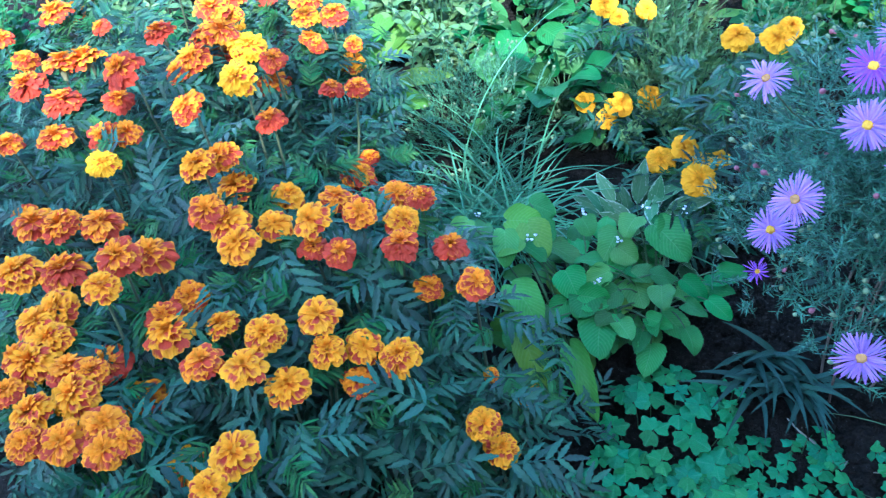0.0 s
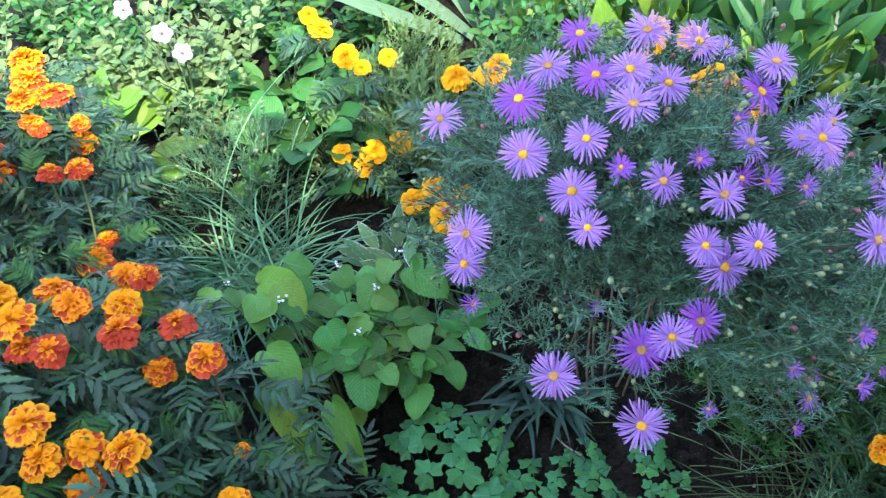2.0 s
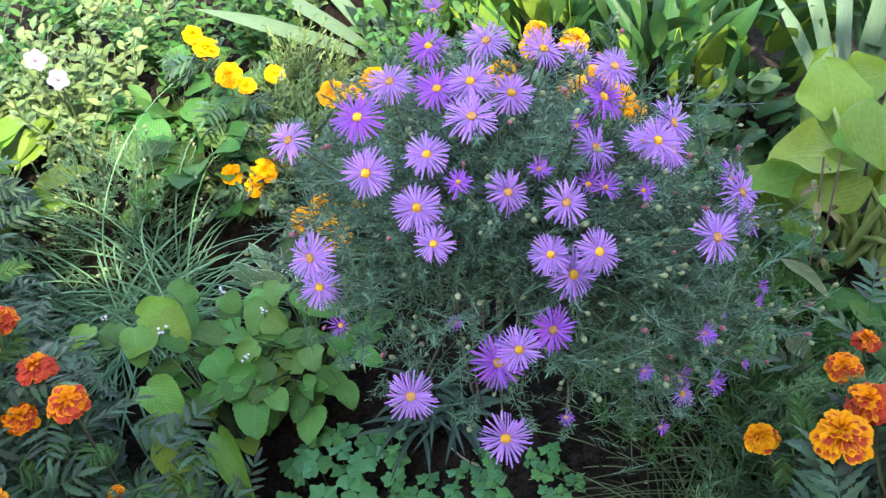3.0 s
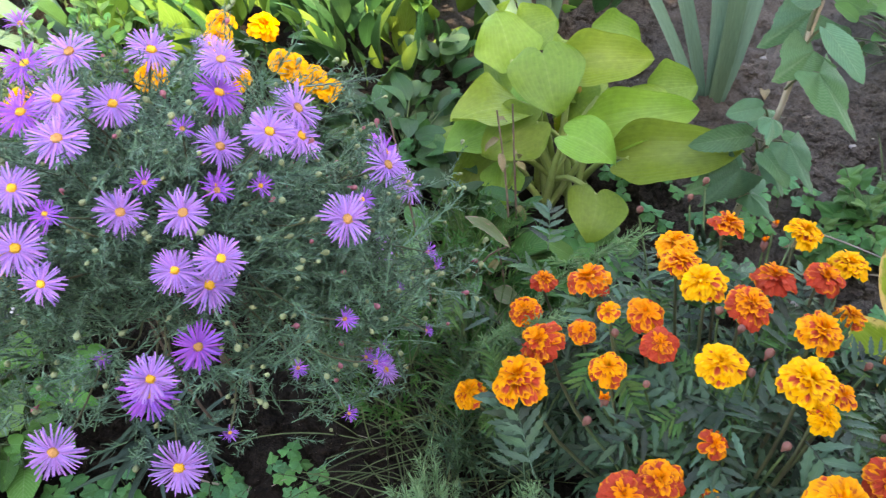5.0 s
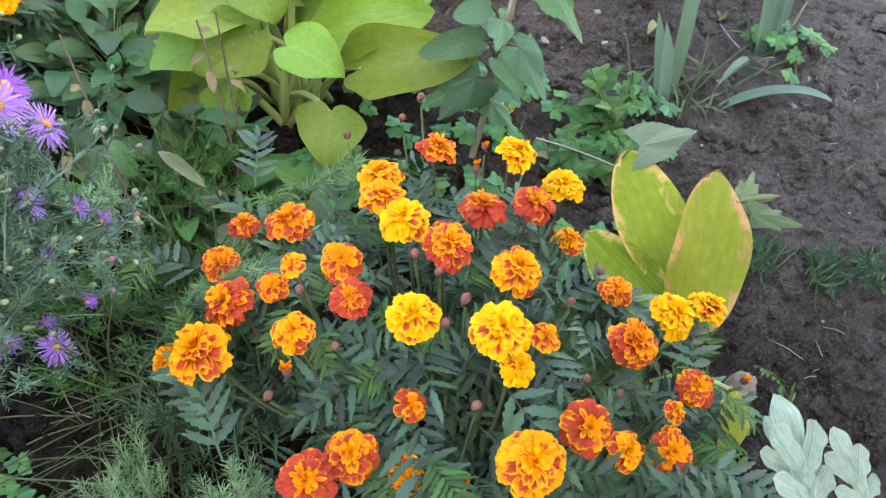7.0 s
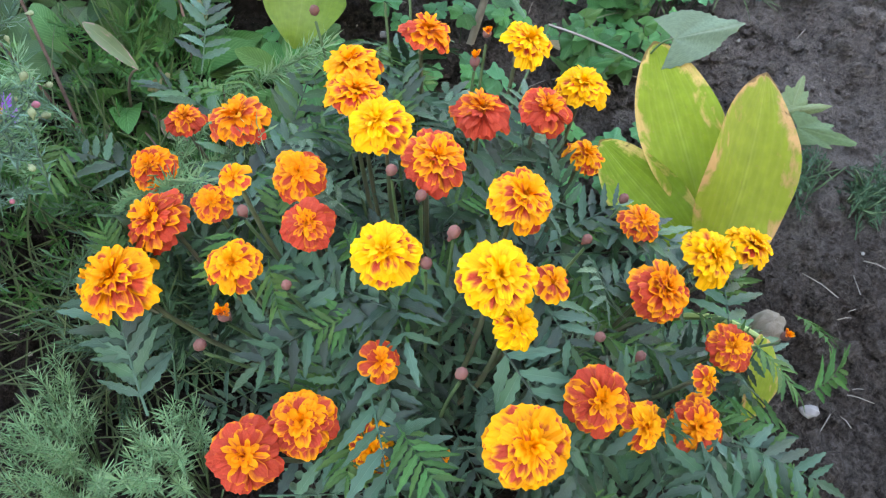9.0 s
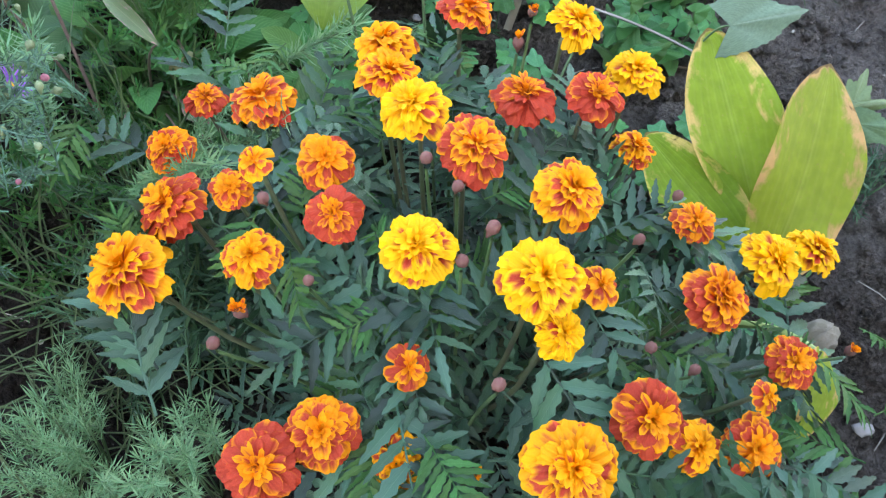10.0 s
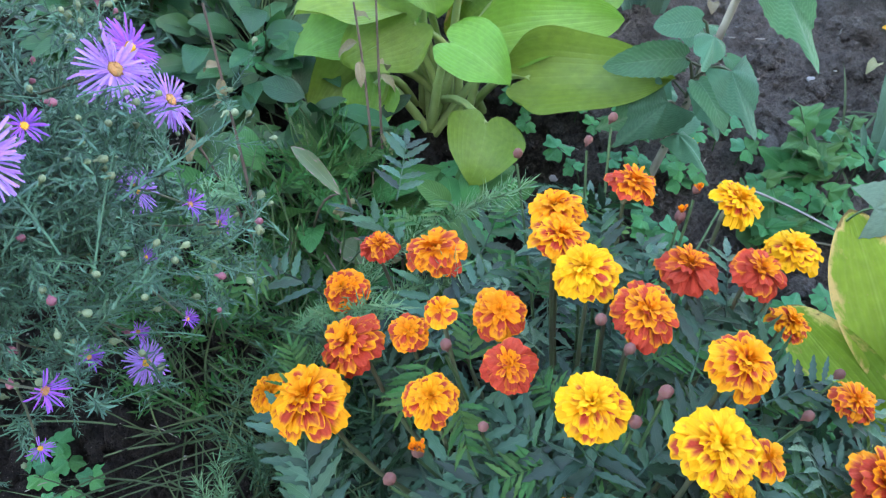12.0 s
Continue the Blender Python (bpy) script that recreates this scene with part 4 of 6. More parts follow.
marigold_plant(-0.84, 1.50, [(-0.86, 1.52, 0.33, 0.05, 0.7), (-0.78, 1.44, 0.32, 0.05, 0.5), (-0.90, 1.42, 0.33, 0.045, 0.8), (-0.74, 1.60, 0.34, 0.05, 0.6)], 130, 46, "leafy french marigold with few flowers", "marigolds in the bed", (), 0.15)
marigold_plant(-0.74, 1.10, [(-0.80, 1.18, 0.30, 0.05, 0.6), (-0.72, 1.02, 0.28, 0.05, 0.4), (-0.62, 1.02, 0.27, 0.045, 0.8)], 110, 45, "leafy french marigold with few flowers", "marigolds in the bed", (), 0.13)
YELLOW_NEAR = [
    (0.31, 1.44, [(0.341, 1.428, 0.142, 0.055, 0), (0.279, 1.473, 0.124, 0.043, 0), (0.315, 1.433, 0.108, 0.043, 0), (0.398, 1.43, 0.150, 0.048, 0)]),
    (0.40, 1.21, [(0.383, 1.244, 0.137, 0.050, 0), (0.421, 1.125, 0.180, 0.055, 0), (0.44, 1.22, 0.15, 0.046, 0), (0.42, 1.24, 0.165, 0.046, 0), (0.47, 1.20, 0.16, 0.04, 0)]),
]
YELLOW_FAR = [
    (0.33, 1.66, [(0.291, 1.808, 0.246, 0.059, 0), (0.324, 1.575, 0.278, 0.05, 0), (0.35, 1.57, 0.25, 0.035, 0), (0.27, 1.83, 0.27, 0.045, 0), (0.41, 1.60, 0.245, 0.04, 0)]),
    (0.50, 1.16, [(0.470, 1.210, 0.382, 0.047, 0), (0.51, 1.16, 0.40, 0.045, 0), (0.53, 1.17, 0.41, 0.035, 0)]),
    (0.92, 1.28, [(0.893, 1.392, 0.317, 0.055, 0), (0.968, 1.387, 0.283, 0.06, 0), (0.932, 1.205, 0.285, 0.052, 0), (0.985, 1.173, 0.235, 0.034, 0), (0.948, 1.17, 0.270, 0.048, 0), (0.912, 1.20, 0.305, 0.045, 0), (0.965, 1.15, 0.250, 0.040, 0), (0.87, 1.37, 0.30, 0.05, 0)]),
    (0.70, 1.02, [(0.66, 0.98, 0.47, 0.04, 0), (0.76, 0.97, 0.43, 0.04, 0)]),
]
for k, (x, y, lot) in enumerate(YELLOW_NEAR + YELLOW_FAR):
    lot = [(a, c, z, d * 1.02, t) for a, c, z, d, t in lot]
    marigold_plant(x, y, lot, 45, 50 + k, "loose marigold with plain golden-yellow flowers", "yellow marigolds", (), 0.06, True)


# ---- the aster bush ----
ASTER_FLOWERS_A = [
    (0.426, 0.719, 0.601, 0.047), (0.420, 0.689, 0.561, 0.047), (0.353, 0.642, 0.522, 0.045), (0.406, 0.559, 0.409, 0.047),
    (0.489, 0.559, 0.417, 0.048), (0.571, 0.579, 0.477, 0.048), (0.694, 0.551, 0.499, 0.049), (0.482, 0.530, 0.347, 0.050),
    (0.454, 0.653, 0.537, 0.046), (0.519, 0.680, 0.598, 0.047), (0.468, 0.763, 0.605, 0.044), (0.506, 0.737, 0.601, 0.044),
    (0.535, 0.727, 0.606, 0.044), (0.575, 0.727, 0.584, 0.045), (0.562, 0.755, 0.628, 0.045), (0.634, 0.785, 0.591, 0.049),
    (0.473, 0.671, 0.577, 0.041), (0.536, 0.642, 0.536, 0.042),
]
ASTER_FLOWERS_B = [
    (0.577, 0.609, 0.534, 0.042), (0.540, 0.554, 0.443, 0.042), (0.495, 0.522, 0.468, 0.039), (0.663, 0.709, 0.567, 0.047),
    (0.641, 0.679, 0.533, 0.046), (0.583, 0.557, 0.516, 0.040), (0.366, 0.795, 0.551, 0.046), (0.357, 0.684, 0.452, 0.044),
    (0.712, 0.659, 0.522, 0.048), (0.485, 0.622, 0.575, 0.024), (0.561, 0.631, 0.560, 0.026), (0.371, 0.724, 0.359, 0.031),
    (0.721, 0.675, 0.541, 0.052), (0.789, 0.643, 0.459, 0.054), (0.458, 0.623, 0.517, 0.037), (0.550, 0.582, 0.505, 0.038),
    (0.710, 0.857, 0.540, 0.039), (0.666, 0.490, 0.386, 0.028),
]
ASTER_FLOWERS_C = [
    (0.618, 0.649, 0.516, 0.031), (0.677, 0.656, 0.543, 0.037), (0.818, 0.623, 0.311, 0.029), (0.646, 0.488, 0.459, 0.023),
]
ASTER_FLOWERS = ASTER_FLOWERS_A + ASTER_FLOWERS_B + ASTER_FLOWERS_C
ASTER_FLOWERS += [
    (0.812, 0.690, 0.440, 0.046), (0.822, 0.665, 0.405, 0.046), (0.775, 0.660, 0.345, 0.042), (0.797, 0.600, 0.364, 0.026),
    (0.723, 0.600, 0.225, 0.038), (0.728, 0.612, 0.250, 0.022), (0.690, 0.570, 0.300, 0.024), (0.755, 0.600, 0.335, 0.018),
    (0.600, 0.500, 0.420, 0.020), (0.530, 0.505, 0.385, 0.018), (0.640, 0.590, 0.540, 0.024), (0.610, 0.660, 0.575, 0.026),
    (0.670, 0.621, 0.565, 0.045), (0.674, 0.712, 0.595, 0.045), (0.486, 0.628, 0.568, 0.030), (0.532, 0.850, 0.590, 0.045),
    (0.606, 0.595, 0.550, 0.031), (0.545, 0.865, 0.620, 0.030), (0.722, 0.576, 0.490, 0.026),
    (0.760, 0.560, 0.300, 0.018), (0.640, 0.520, 0.300, 0.020), (0.470, 0.620, 0.420, 0.020),
]
ASTER_SPRIGS = sprig_meshes("branch", LEAF_ASTER, 8, 32, 0.20, 0.017, 5, (0.45, 1.4), 0.6, 0.012)


def aster_bush():
    rng = random.Random(5)
    cx, cy = 0.58, 0.75
    base = Vector((cx, cy, ground_z(cx, cy)))
    bush = thing("aster_bush", cx, cy, base.z, "wide aster bush covered in violet daisy flowers with yellow centres", "flower")
    mid = Vector((cx, cy, 0.455))
    radii = Vector((0.265, 0.205, 0.155))
    open_flowers = []
    for x, y, z, d in ASTER_FLOWERS:
        p = Vector((x, y, z))
        o = p - Vector((cx - 0.02, cy, 0.34))
        n = Vector((o.x * 1.6, o.y * 1.2 - 0.22, max(0.1, o.z) + 0.18)) + Vector((rng.uniform(-0.12, 0.12), rng.uniform(-0.12, 0.05), rng.uniform(-0.05, 0.1)))
        n.normalize()
        r = d / 2 * 1.08
        small = d < 0.033
        me = ASTER_HALF if small else ASTERS[rng.choice((0, 0, 1, 1, 2, 3))]
        f = part("flower", me, bush, facing(p - n * r * 0.1, n, rng.uniform(0, 6), r), "half-open purple flower" if small else "violet flower")
        part("disc", DISCS[0 if rng.random() < 0.55 else 1], f, facing(p - n * r * 0.1, n, 0, r), "yellow disc")
        open_flowers.append((p, n.copy(), r))
        inner = mid + (p - mid) * 0.45 + Vector((0, 0.02, -0.03))
        stalk(bush, inner, p - n * r * 0.15, 0.0012, 0.0008, STEM_RED, -0.015, (rng.uniform(-0.02, 0.02), rng.uniform(-0.02, 0.02)), 6)
    pile = Pile()
    made = 0

    def covers(points):
        """True where a sprig would hang in front of an open flower."""
        for c, n, r in open_flowers:
            for p in points:
                w = p - c
                along = w.dot(n)
                if along > -0.006 and (w - n * along).length < r * 0.95:
                    return True
        return False

    def sprig(p, d, ln, bud):
        nonlocal made
        q = p - d * ln * 0.8
        if q.z < ground_z(q.x, q.y) + 0.02 or covers((p, p - d * ln * 0.4, p + d * ln * 0.2)):
            return
        m = aim(q, d, (rng.uniform(-1, 1), rng.uniform(-1, 1), 0.5), ln, ln, ln)
        made += 1
        if made % 7 == 0:
            part("branch", ASTER_SPRIGS[rng.randrange(8)], bush, m)
        else:
            pile.add(ASTER_SPRIGS[rng.randrange(8)], m)
        if bud:
            kind = "pink" if rng.random() < 0.15 else "pale"
            part("bud", BUDS[kind], bush, facing(p + d * ln * 0.24, d, 0, rng.uniform(0.0021, 0.0036)), "pinkish bud" if kind == "pink" else "pale green bud")

    for k in range(2300):
        a = rng.uniform(0, 6.2832)
        el = math.asin(rng.uniform(-0.75, 1.0))
        core = k % 2
        s = rng.uniform(0.25, 0.72) if core else rng.uniform(0.78, 1.06)
        lower = k % 8 > 5
        size = Vector((0.185, 0.13, 0.12)) if lower else radii
        o = Vector((math.cos(a) * math.cos(el) * size.x, math.sin(a) * math.cos(el) * size.y, math.sin(el) * size.z)) * s
        p = (Vector((0.71, 0.65, 0.375)) if lower else mid) + o
        if not core and noise.noise(p * 19.0) < -0.02:
            continue
        if not core and o.y > 0.06 and o.x > 0.02 and rng.random() < 0.75:
            continue
        d = Vector((o.x * 1.5, o.y * 1.5, abs(o.z) * 0.9 + 0.10)).normalized() + Vector((rng.uniform(-0.9, 0.9), rng.uniform(-0.9, 0.9), rng.uniform(-0.5, 0.5)))
        d.normalize()
        sprig(p, d, rng.uniform(0.045, 0.085), not core and rng.random() < (0.85 if lower else 0.55))
    for c, n, r in open_flowers:
        for _ in range(10):
            d = (n + Vector((rng.uniform(-0.9, 0.9), rng.uniform(-0.9, 0.9), rng.uniform(-0.6, 0.6)))).normalized()
            p = c - n * rng.uniform(0.012, 0.06) + Vector((rng.uniform(-0.045, 0.045), rng.uniform(-0.03, 0.03), rng.uniform(-0.04, 0.03)))
            sprig(p, d, rng.uniform(0.04, 0.07), rng.random() < 0.3)
    tagged(part("foliage", pile.mesh("foliage", LEAF_ASTER), bush), kind="stuff")
    for k in range(7):
        a = rng.uniform(0, 6.2832)
        e = Vector((math.cos(a) * radii.x * rng.uniform(0.1, 0.4), math.sin(a) * radii.y * rng.uniform(0.1, 0.4) + 0.04, rng.uniform(-0.15, -0.04)))
        stalk(bush, base + Vector((math.cos(a) * 0.03, math.sin(a) * 0.03 + 0.09, 0)), mid + e, 0.0022, 0.0014, BARK, -0.02, (e.x * 0.2, e.y * 0.2), 5)
    return bush


aster_bush()


# ---- leafy plants ----
HEART = heart_meshes("leaf", LEAF_HOSTA, 6, 21, (0.5, 1.5), (-0.1, 0.6), 0.08, 0.0, 20, 6, 0.17, 0.66)
OLD = leaf_meshes("leaf", LEAF_HOSTA_OLD, "pointed", 3, (-0.2, 0.5), (0.3, 0.7), 0.22, 20, 4, 0, 22, 0.5, 0)
OVAL_DEEP = leaf_meshes("leaf", LEAF_DEEP, "oval", 4, (0.3, 1.0), (0.1, 0.35), 0.08, 8, 2, 0, 23, 0.55, 0)
OVAL_GREEN = leaf_meshes("leaf", LEAF_GREEN, "oval", 4, (0.3, 1.1), (0.05, 0.3), 0.10, 9, 2, 0.0, 24, 0.6, 0.05)
NETTLE = heart_meshes("leaf", LEAF_WEED, 6, 25, (0.3, 1.2), (-0.2, 0.5), 0.06, 0.06, 18, 4, 0.06, 0.48)
NETTLE_LIME = heart_meshes("leaf", LEAF_YELLOW_GREEN, 4, 26, (0.4, 1.3), (0.0, 0.5), 0.05, 0.02, 16, 4, 0.10, 0.55)
LANCE = leaf_meshes("leaf", LEAF_DEEP, "lance", 5, (0.2, 0.9), (0.1, 0.4), 0.10, 9, 2, 0, 27, 0.34, 0)
LANCE_LIME = leaf_meshes("leaf", LEAF_YELLOW_GREEN, "lance", 4, (0.3, 1.0), (0.1, 0.4), 0.10, 9, 2, 0, 28, 0.34, 0)
IRIS = leaf_meshes("leaf", LEAF_IRIS, "strap", 4, (0.0, 0.45), (0.3, 0.7), 0.0, 12, 1, 0, 29, 0.09, 0)
IRIS_BENT = leaf_meshes("leaf", LEAF_IRIS, "strap", 2, (1.5, 2.1), (0.3, 0.5), 0.0, 14, 1, 0, 30, 0.09, 0)
PALE = leaf_meshes("leaf", LEAF_PALE, "lance", 3, (0.4, 1.1), (0.1, 0.3), 0.15, 10, 2, 0, 31, 0.34, 0)
TALL = leaf_meshes("leaf", LEAF_TALL, "pointed", 5, (0.4, 1.4), (0.1, 0.6), 0.16, 26, 3, 0.07, 32, 0.7, 0.06)[:3] + maple_meshes("leaf", LEAF_TALL, 3, 50, 3, 0.35)
STRAP_DARK = leaf_meshes("leaf", LEAF_DARK, "lance", 3, (0.9, 1.8), (0.2, 0.5), 0.0, 10, 1, 0, 33, 0.09, 0)
CHIVE = leaf_meshes("blade", LEAF_CHIVE, "strap", 8, (1.4, 3.0), (0.6, 0.9), 0.0, 12, 1, 0, 34, 0.02, 0)
STRAW = leaf_meshes("blade", LEAF_STRAW, "strap", 5, (0.2, 1.8), (0.4, 0.8), 0.0, 10, 1, 0, 35, 0.015, 0)
DRY = leaf_meshes("leaf", LEAF_DRY, "oval", 3, (0.6, 1.6), (0.2, 0.6), 0.25, 8, 2, 0.0, 36, 0.5, 0)
SMALL_GREEN = leaf_meshes("leaf", LEAF_GREEN, "oval", 3, (0.2, 0.8), (0.1, 0.3), 0.05, 5, 1, 0.0, 37, 0.55, 0)
LOBED_GREEN = maple_meshes("leaf", LEAF_GREEN, 4, 49, 3, 0.4)
SMALL_LIME = leaf_meshes("leaf", LEAF_LIME, "oval", 3, (0.2, 0.8), (0.1, 0.3), 0.05, 5, 1, 0.0, 38, 0.55, 0)


def big_leaf(plant, meshes, rng, base, tip, width, root=None, up=(0, -0.5, 1), stalk_material=STEM_PALE, r=0.004, label=""):
    """A leaf from base to tip on a stalk from the plant's root."""
    b, t = Vector(base), Vector(tip)
    d = t - b
    ln = d.length
    ob = part("leaf", meshes[rng.randrange(len(meshes))], plant, aim(b, d, up, width, ln, ln), label)
    if root is not None:
        stalk(plant, root, b + d * 0.03, r * 1.5, r * 0.8, stalk_material, 0.03, (0, 0), 6, "stalk", 6)
    return ob


def leafy_clump(name, x, y, label, category, meshes, count, seed, radius, height, size, width, up_bias=0.6, stalks=True, group="", stem_material=STEM, r=0.0016, tilt=0.5, lean=(0, 0)):
    """Leaves on single stalks from one root, over a low dome."""
    rng = random.Random(seed)
    root = Vector((x, y, ground_z(x, y)))
    plant = thing(name, x, y, root.z, label, category, group)
    for _ in range(count):
        a, rr = rng.uniform(0, 6.2832), radius * math.sqrt(rng.random())
        px, py = x + rr * math.cos(a) + lean[0] * rng.random(), y + rr * math.sin(a) + lean[1] * rng.random()
        q = rr / radius
        pz = ground_z(px, py) + height * (1 - 0.6 * q * q) * rng.uniform(0.35, 1.0) + 0.01
        d = Vector((math.cos(a) * (0.3 + q), math.sin(a) * (0.3 + q), up_bias * rng.uniform(0.2, 1.4))) + Vector((rng.uniform(-0.4, 0.4), rng.uniform(-0.5, 0.3), rng.uniform(-0.3, 0.2)))
        d.normalize()
        ln = rng.uniform(*size)
        b = Vector((px, py, pz)) - d * ln * 0.4
        b.z = max(b.z, ground_z(b.x, b.y) + 0.006)
        w = ln * width * rng.uniform(0.85, 1.15)
        part("leaf", meshes[rng.randrange(len(meshes))], plant, aim(b, d, (rng.uniform(-tilt, tilt), rng.uniform(-tilt - 0.3, tilt - 0.3), 1), w, ln, ln))
        if stalks:
            stalk(plant, root + Vector((rng.uniform(-0.02, 0.02), rng.uniform(-0.02, 0.02), 0)), b, r, r * 0.7, stem_material, 0.02, (0, 0), 4, "stalk", 4)
    return plant


def branching_weed(name, x, y, label, category, meshes, stems, seed, height, spread, size, width, per=10, group="", stem_material=STEM, flowers=None):
    """Upright stems with leaves all the way up."""
    rng = random.Random(seed)
    root = Vector((x, y, ground_z(x, y)))
    plant = thing(name, x, y, root.z, label, category, group)
    pile, twigs = Pile(), Sheets()
    for _ in range(stems):
        a, rr = rng.uniform(0, 6.2832), spread * math.sqrt(rng.random())
        tip = Vector((x + rr * math.cos(a), y + rr * math.sin(a), 0))
        tip.z = ground_z(tip.x, tip.y) + height * rng.uniform(0.55, 1.0)
        start = root + Vector((rng.uniform(-0.3, 0.3) * spread, rng.uniform(-0.3, 0.3) * spread, 0))
        start.z = ground_z(start.x, start.y)
        bow = (rng.uniform(-0.03, 0.03), rng.uniform(-0.03, 0.03))
        twigs.tube(arc(start, tip, 0.0, 5, bow), 0.0022, 0.001, 4)
        for k in range(per):
            v = 0.15 + 0.85 * (k + rng.random()) / per
            w = math.sin(math.pi * min(1, v))
            p = start.lerp(tip, min(1, v)) + Vector((bow[0] * w, bow[1] * w, 0))
            b = k * 2.4 + rng.uniform(-0.5, 0.5)
            d = Vector((math.cos(b), math.sin(b), rng.uniform(0.0, 0.9))).normalized()
            ln = rng.uniform(*size) * (1.1 - 0.45 * v)
            pile.add(meshes[rng.randrange(len(meshes))], aim(p, d, (rng.uniform(-0.4, 0.4), -0.3, 1), ln * width, ln, ln))
        if flowers:
            for _ in range(4):
                p = tip + Vector((rng.uniform(-0.03, 0.03), rng.uniform(-0.03, 0.03), rng.uniform(-0.03, 0.01)))
                part("bud", flowers, plant, facing(p, (rng.uniform(-0.4, 0.4), rng.uniform(-0.5, 0.2), 1), 0, rng.uniform(0.0025, 0.004)), "small pale flower bud")
    tagged(part("stem", twigs.mesh("stem", stem_material), plant), kind="stuff")
    tagged(part("foliage", pile.mesh("foliage", meshes[0].materials[0]), plant), kind="stuff")
    return plant


def blades(name, x, y, label, category, meshes, count, seed, length, width, spread, lean, foot, group="", toward=None, least=0.05):
    """Grass-like blades that arch out of one tuft."""
    rng = random.Random(seed)
    root = Vector((x, y, ground_z(x, y)))
    tuft = thing(name, x, y, root.z, label, category, group)
    for _ in range(count):
        a = rng.uniform(0, 6.2832) if toward is None else rng.gauss(toward, 0.9)
        o = Vector((rng.uniform(-foot, foot), rng.uniform(-foot, foot), 0))
        b = root + o
        b.z = ground_z(b.x, b.y) - 0.003
        k = rng.uniform(least, 1) * spread
        d = Vector((math.cos(a) * k, math.sin(a) * k, rng.uniform(*lean))).normalized()
        ln = rng.uniform(*length)
        part("blade", meshes[rng.randrange(len(meshes))], tuft, aim(b, d, (-d.x * 0.2 + rng.uniform(-0.3, 0.3), -d.y * 0.2 - 0.2, 1 if d.z < 0.9 else 0.3), rng.uniform(*width), ln, ln))
    return tuft


# big lime hosta
def hosta():
    rng = random.Random(61)
    root = Vector((1.22, 0.86, ground_z(1.22, 0.86)))
    plant = thing("hosta", root.x, root.y, root.z, "large lime-green hosta with broad ribbed heart-shaped leaves", "hosta")
    for b, t, w in HOSTA_LEAVES:
        big_leaf(plant, HEART, rng, b, t, max(w, 0.64 * (Vector(t) - Vector(b)).length), root + Vector((rng.uniform(-0.05, 0.05), rng.uniform(-0.05, 0.05), 0)), (rng.uniform(-0.2, 0.2) - 0.35, -0.7, 0.8), STEM_PALE, 0.0045)
    for _ in range(7):
        a = rng.uniform(-0.5, 3.6)
        b = root + Vector((math.cos(a) * 0.07, math.sin(a) * 0.09 + 0.03, rng.uniform(0.08, 0.2)))
        big_leaf(plant, HEART, rng, b, b + Vector((math.cos(a) * 0.12, math.sin(a) * 0.12, rng.uniform(-0.02, 0.08))), 0.11, root, (0, -0.4, 1), STEM_PALE, 0.004)
    big_leaf(plant, OLD, rng, root + Vector((0.03, 0.03, 0.1)), root + Vector((0.05, 0.02, 0.21)), 0.06, root, (-0.5, -1, 0.3), STEM_PALE, 0.004, "brown-yellow withering leaf")


HOSTA_FRONT = [
    ((1.228, 0.990, 0.263), (1.248, 1.050, 0.335), 0.130),
    ((1.190, 0.869, 0.341), (1.153, 0.794, 0.284), 0.130),
    ((1.245, 0.866, 0.301), (1.340, 0.777, 0.315), 0.100),
    ((1.245, 0.797, 0.221), (1.343, 0.688, 0.266), 0.105),
    ((1.233, 0.724, 0.207), (1.318, 0.585, 0.256), 0.100),
    ((1.166, 0.783, 0.249), (1.188, 0.697, 0.239), 0.090),
    ((1.161, 0.848, 0.244), (1.066, 0.869, 0.218), 0.110),
    ((1.185, 0.736, 0.155), (1.124, 0.685, 0.124), 0.110),
    ((1.134, 0.916, 0.156), (1.031, 0.908, 0.103), 0.110),
]
HOSTA_BACK = [
    ((1.292, 0.847, 0.235), (1.239, 0.868, 0.200), 0.110),
    ((1.368, 0.797, 0.236), (1.429, 0.759, 0.238), 0.100),
    ((1.290, 1.035, 0.275), (1.357, 1.016, 0.289), 0.100),
    ((1.106, 0.956, 0.161), (1.047, 0.944, 0.120), 0.100),
    ((1.123, 0.887, 0.149), (1.076, 0.846, 0.105), 0.080),
    ((1.275, 0.924, 0.250), (1.335, 0.853, 0.236), 0.120),
    ((1.307, 0.800, 0.240), (1.307, 0.713, 0.209), 0.120),
    ((1.372, 0.934, 0.282), (1.434, 0.889, 0.266), 0.090),
    ((1.208, 0.902, 0.245), (1.166, 0.922, 0.228), 0.090),
]
HOSTA_LEAVES = HOSTA_FRONT + HOSTA_BACK
hosta()


def yellowing_hosta():
    rng = random.Random(62)
    root = Vector((1.20, 0.21, ground_z(1.20, 0.21)))
    plant = thing("small_hosta", root.x, root.y, root.z, "small hosta with upright leaves yellowing and browned at the edges", "hosta")
    for b, t, w in OLD_LEAVES:
        big_leaf(plant, OLD, rng, b, t, w, root, (-0.75, -0.6, 0.55), STEM_PALE, 0.003)


OLD_LEAVES = [
    ((1.254, 0.230, 0.158), (1.348, 0.373, 0.211), 0.115),
    ((1.204, 0.181, 0.160), (1.377, 0.264, 0.228), 0.135),
    ((1.224, 0.210, 0.142), (1.251, 0.351, 0.155), 0.100),
    ((1.195, 0.110, 0.135), (1.115, 0.078, 0.130), 0.048),
]
yellowing_hosta()


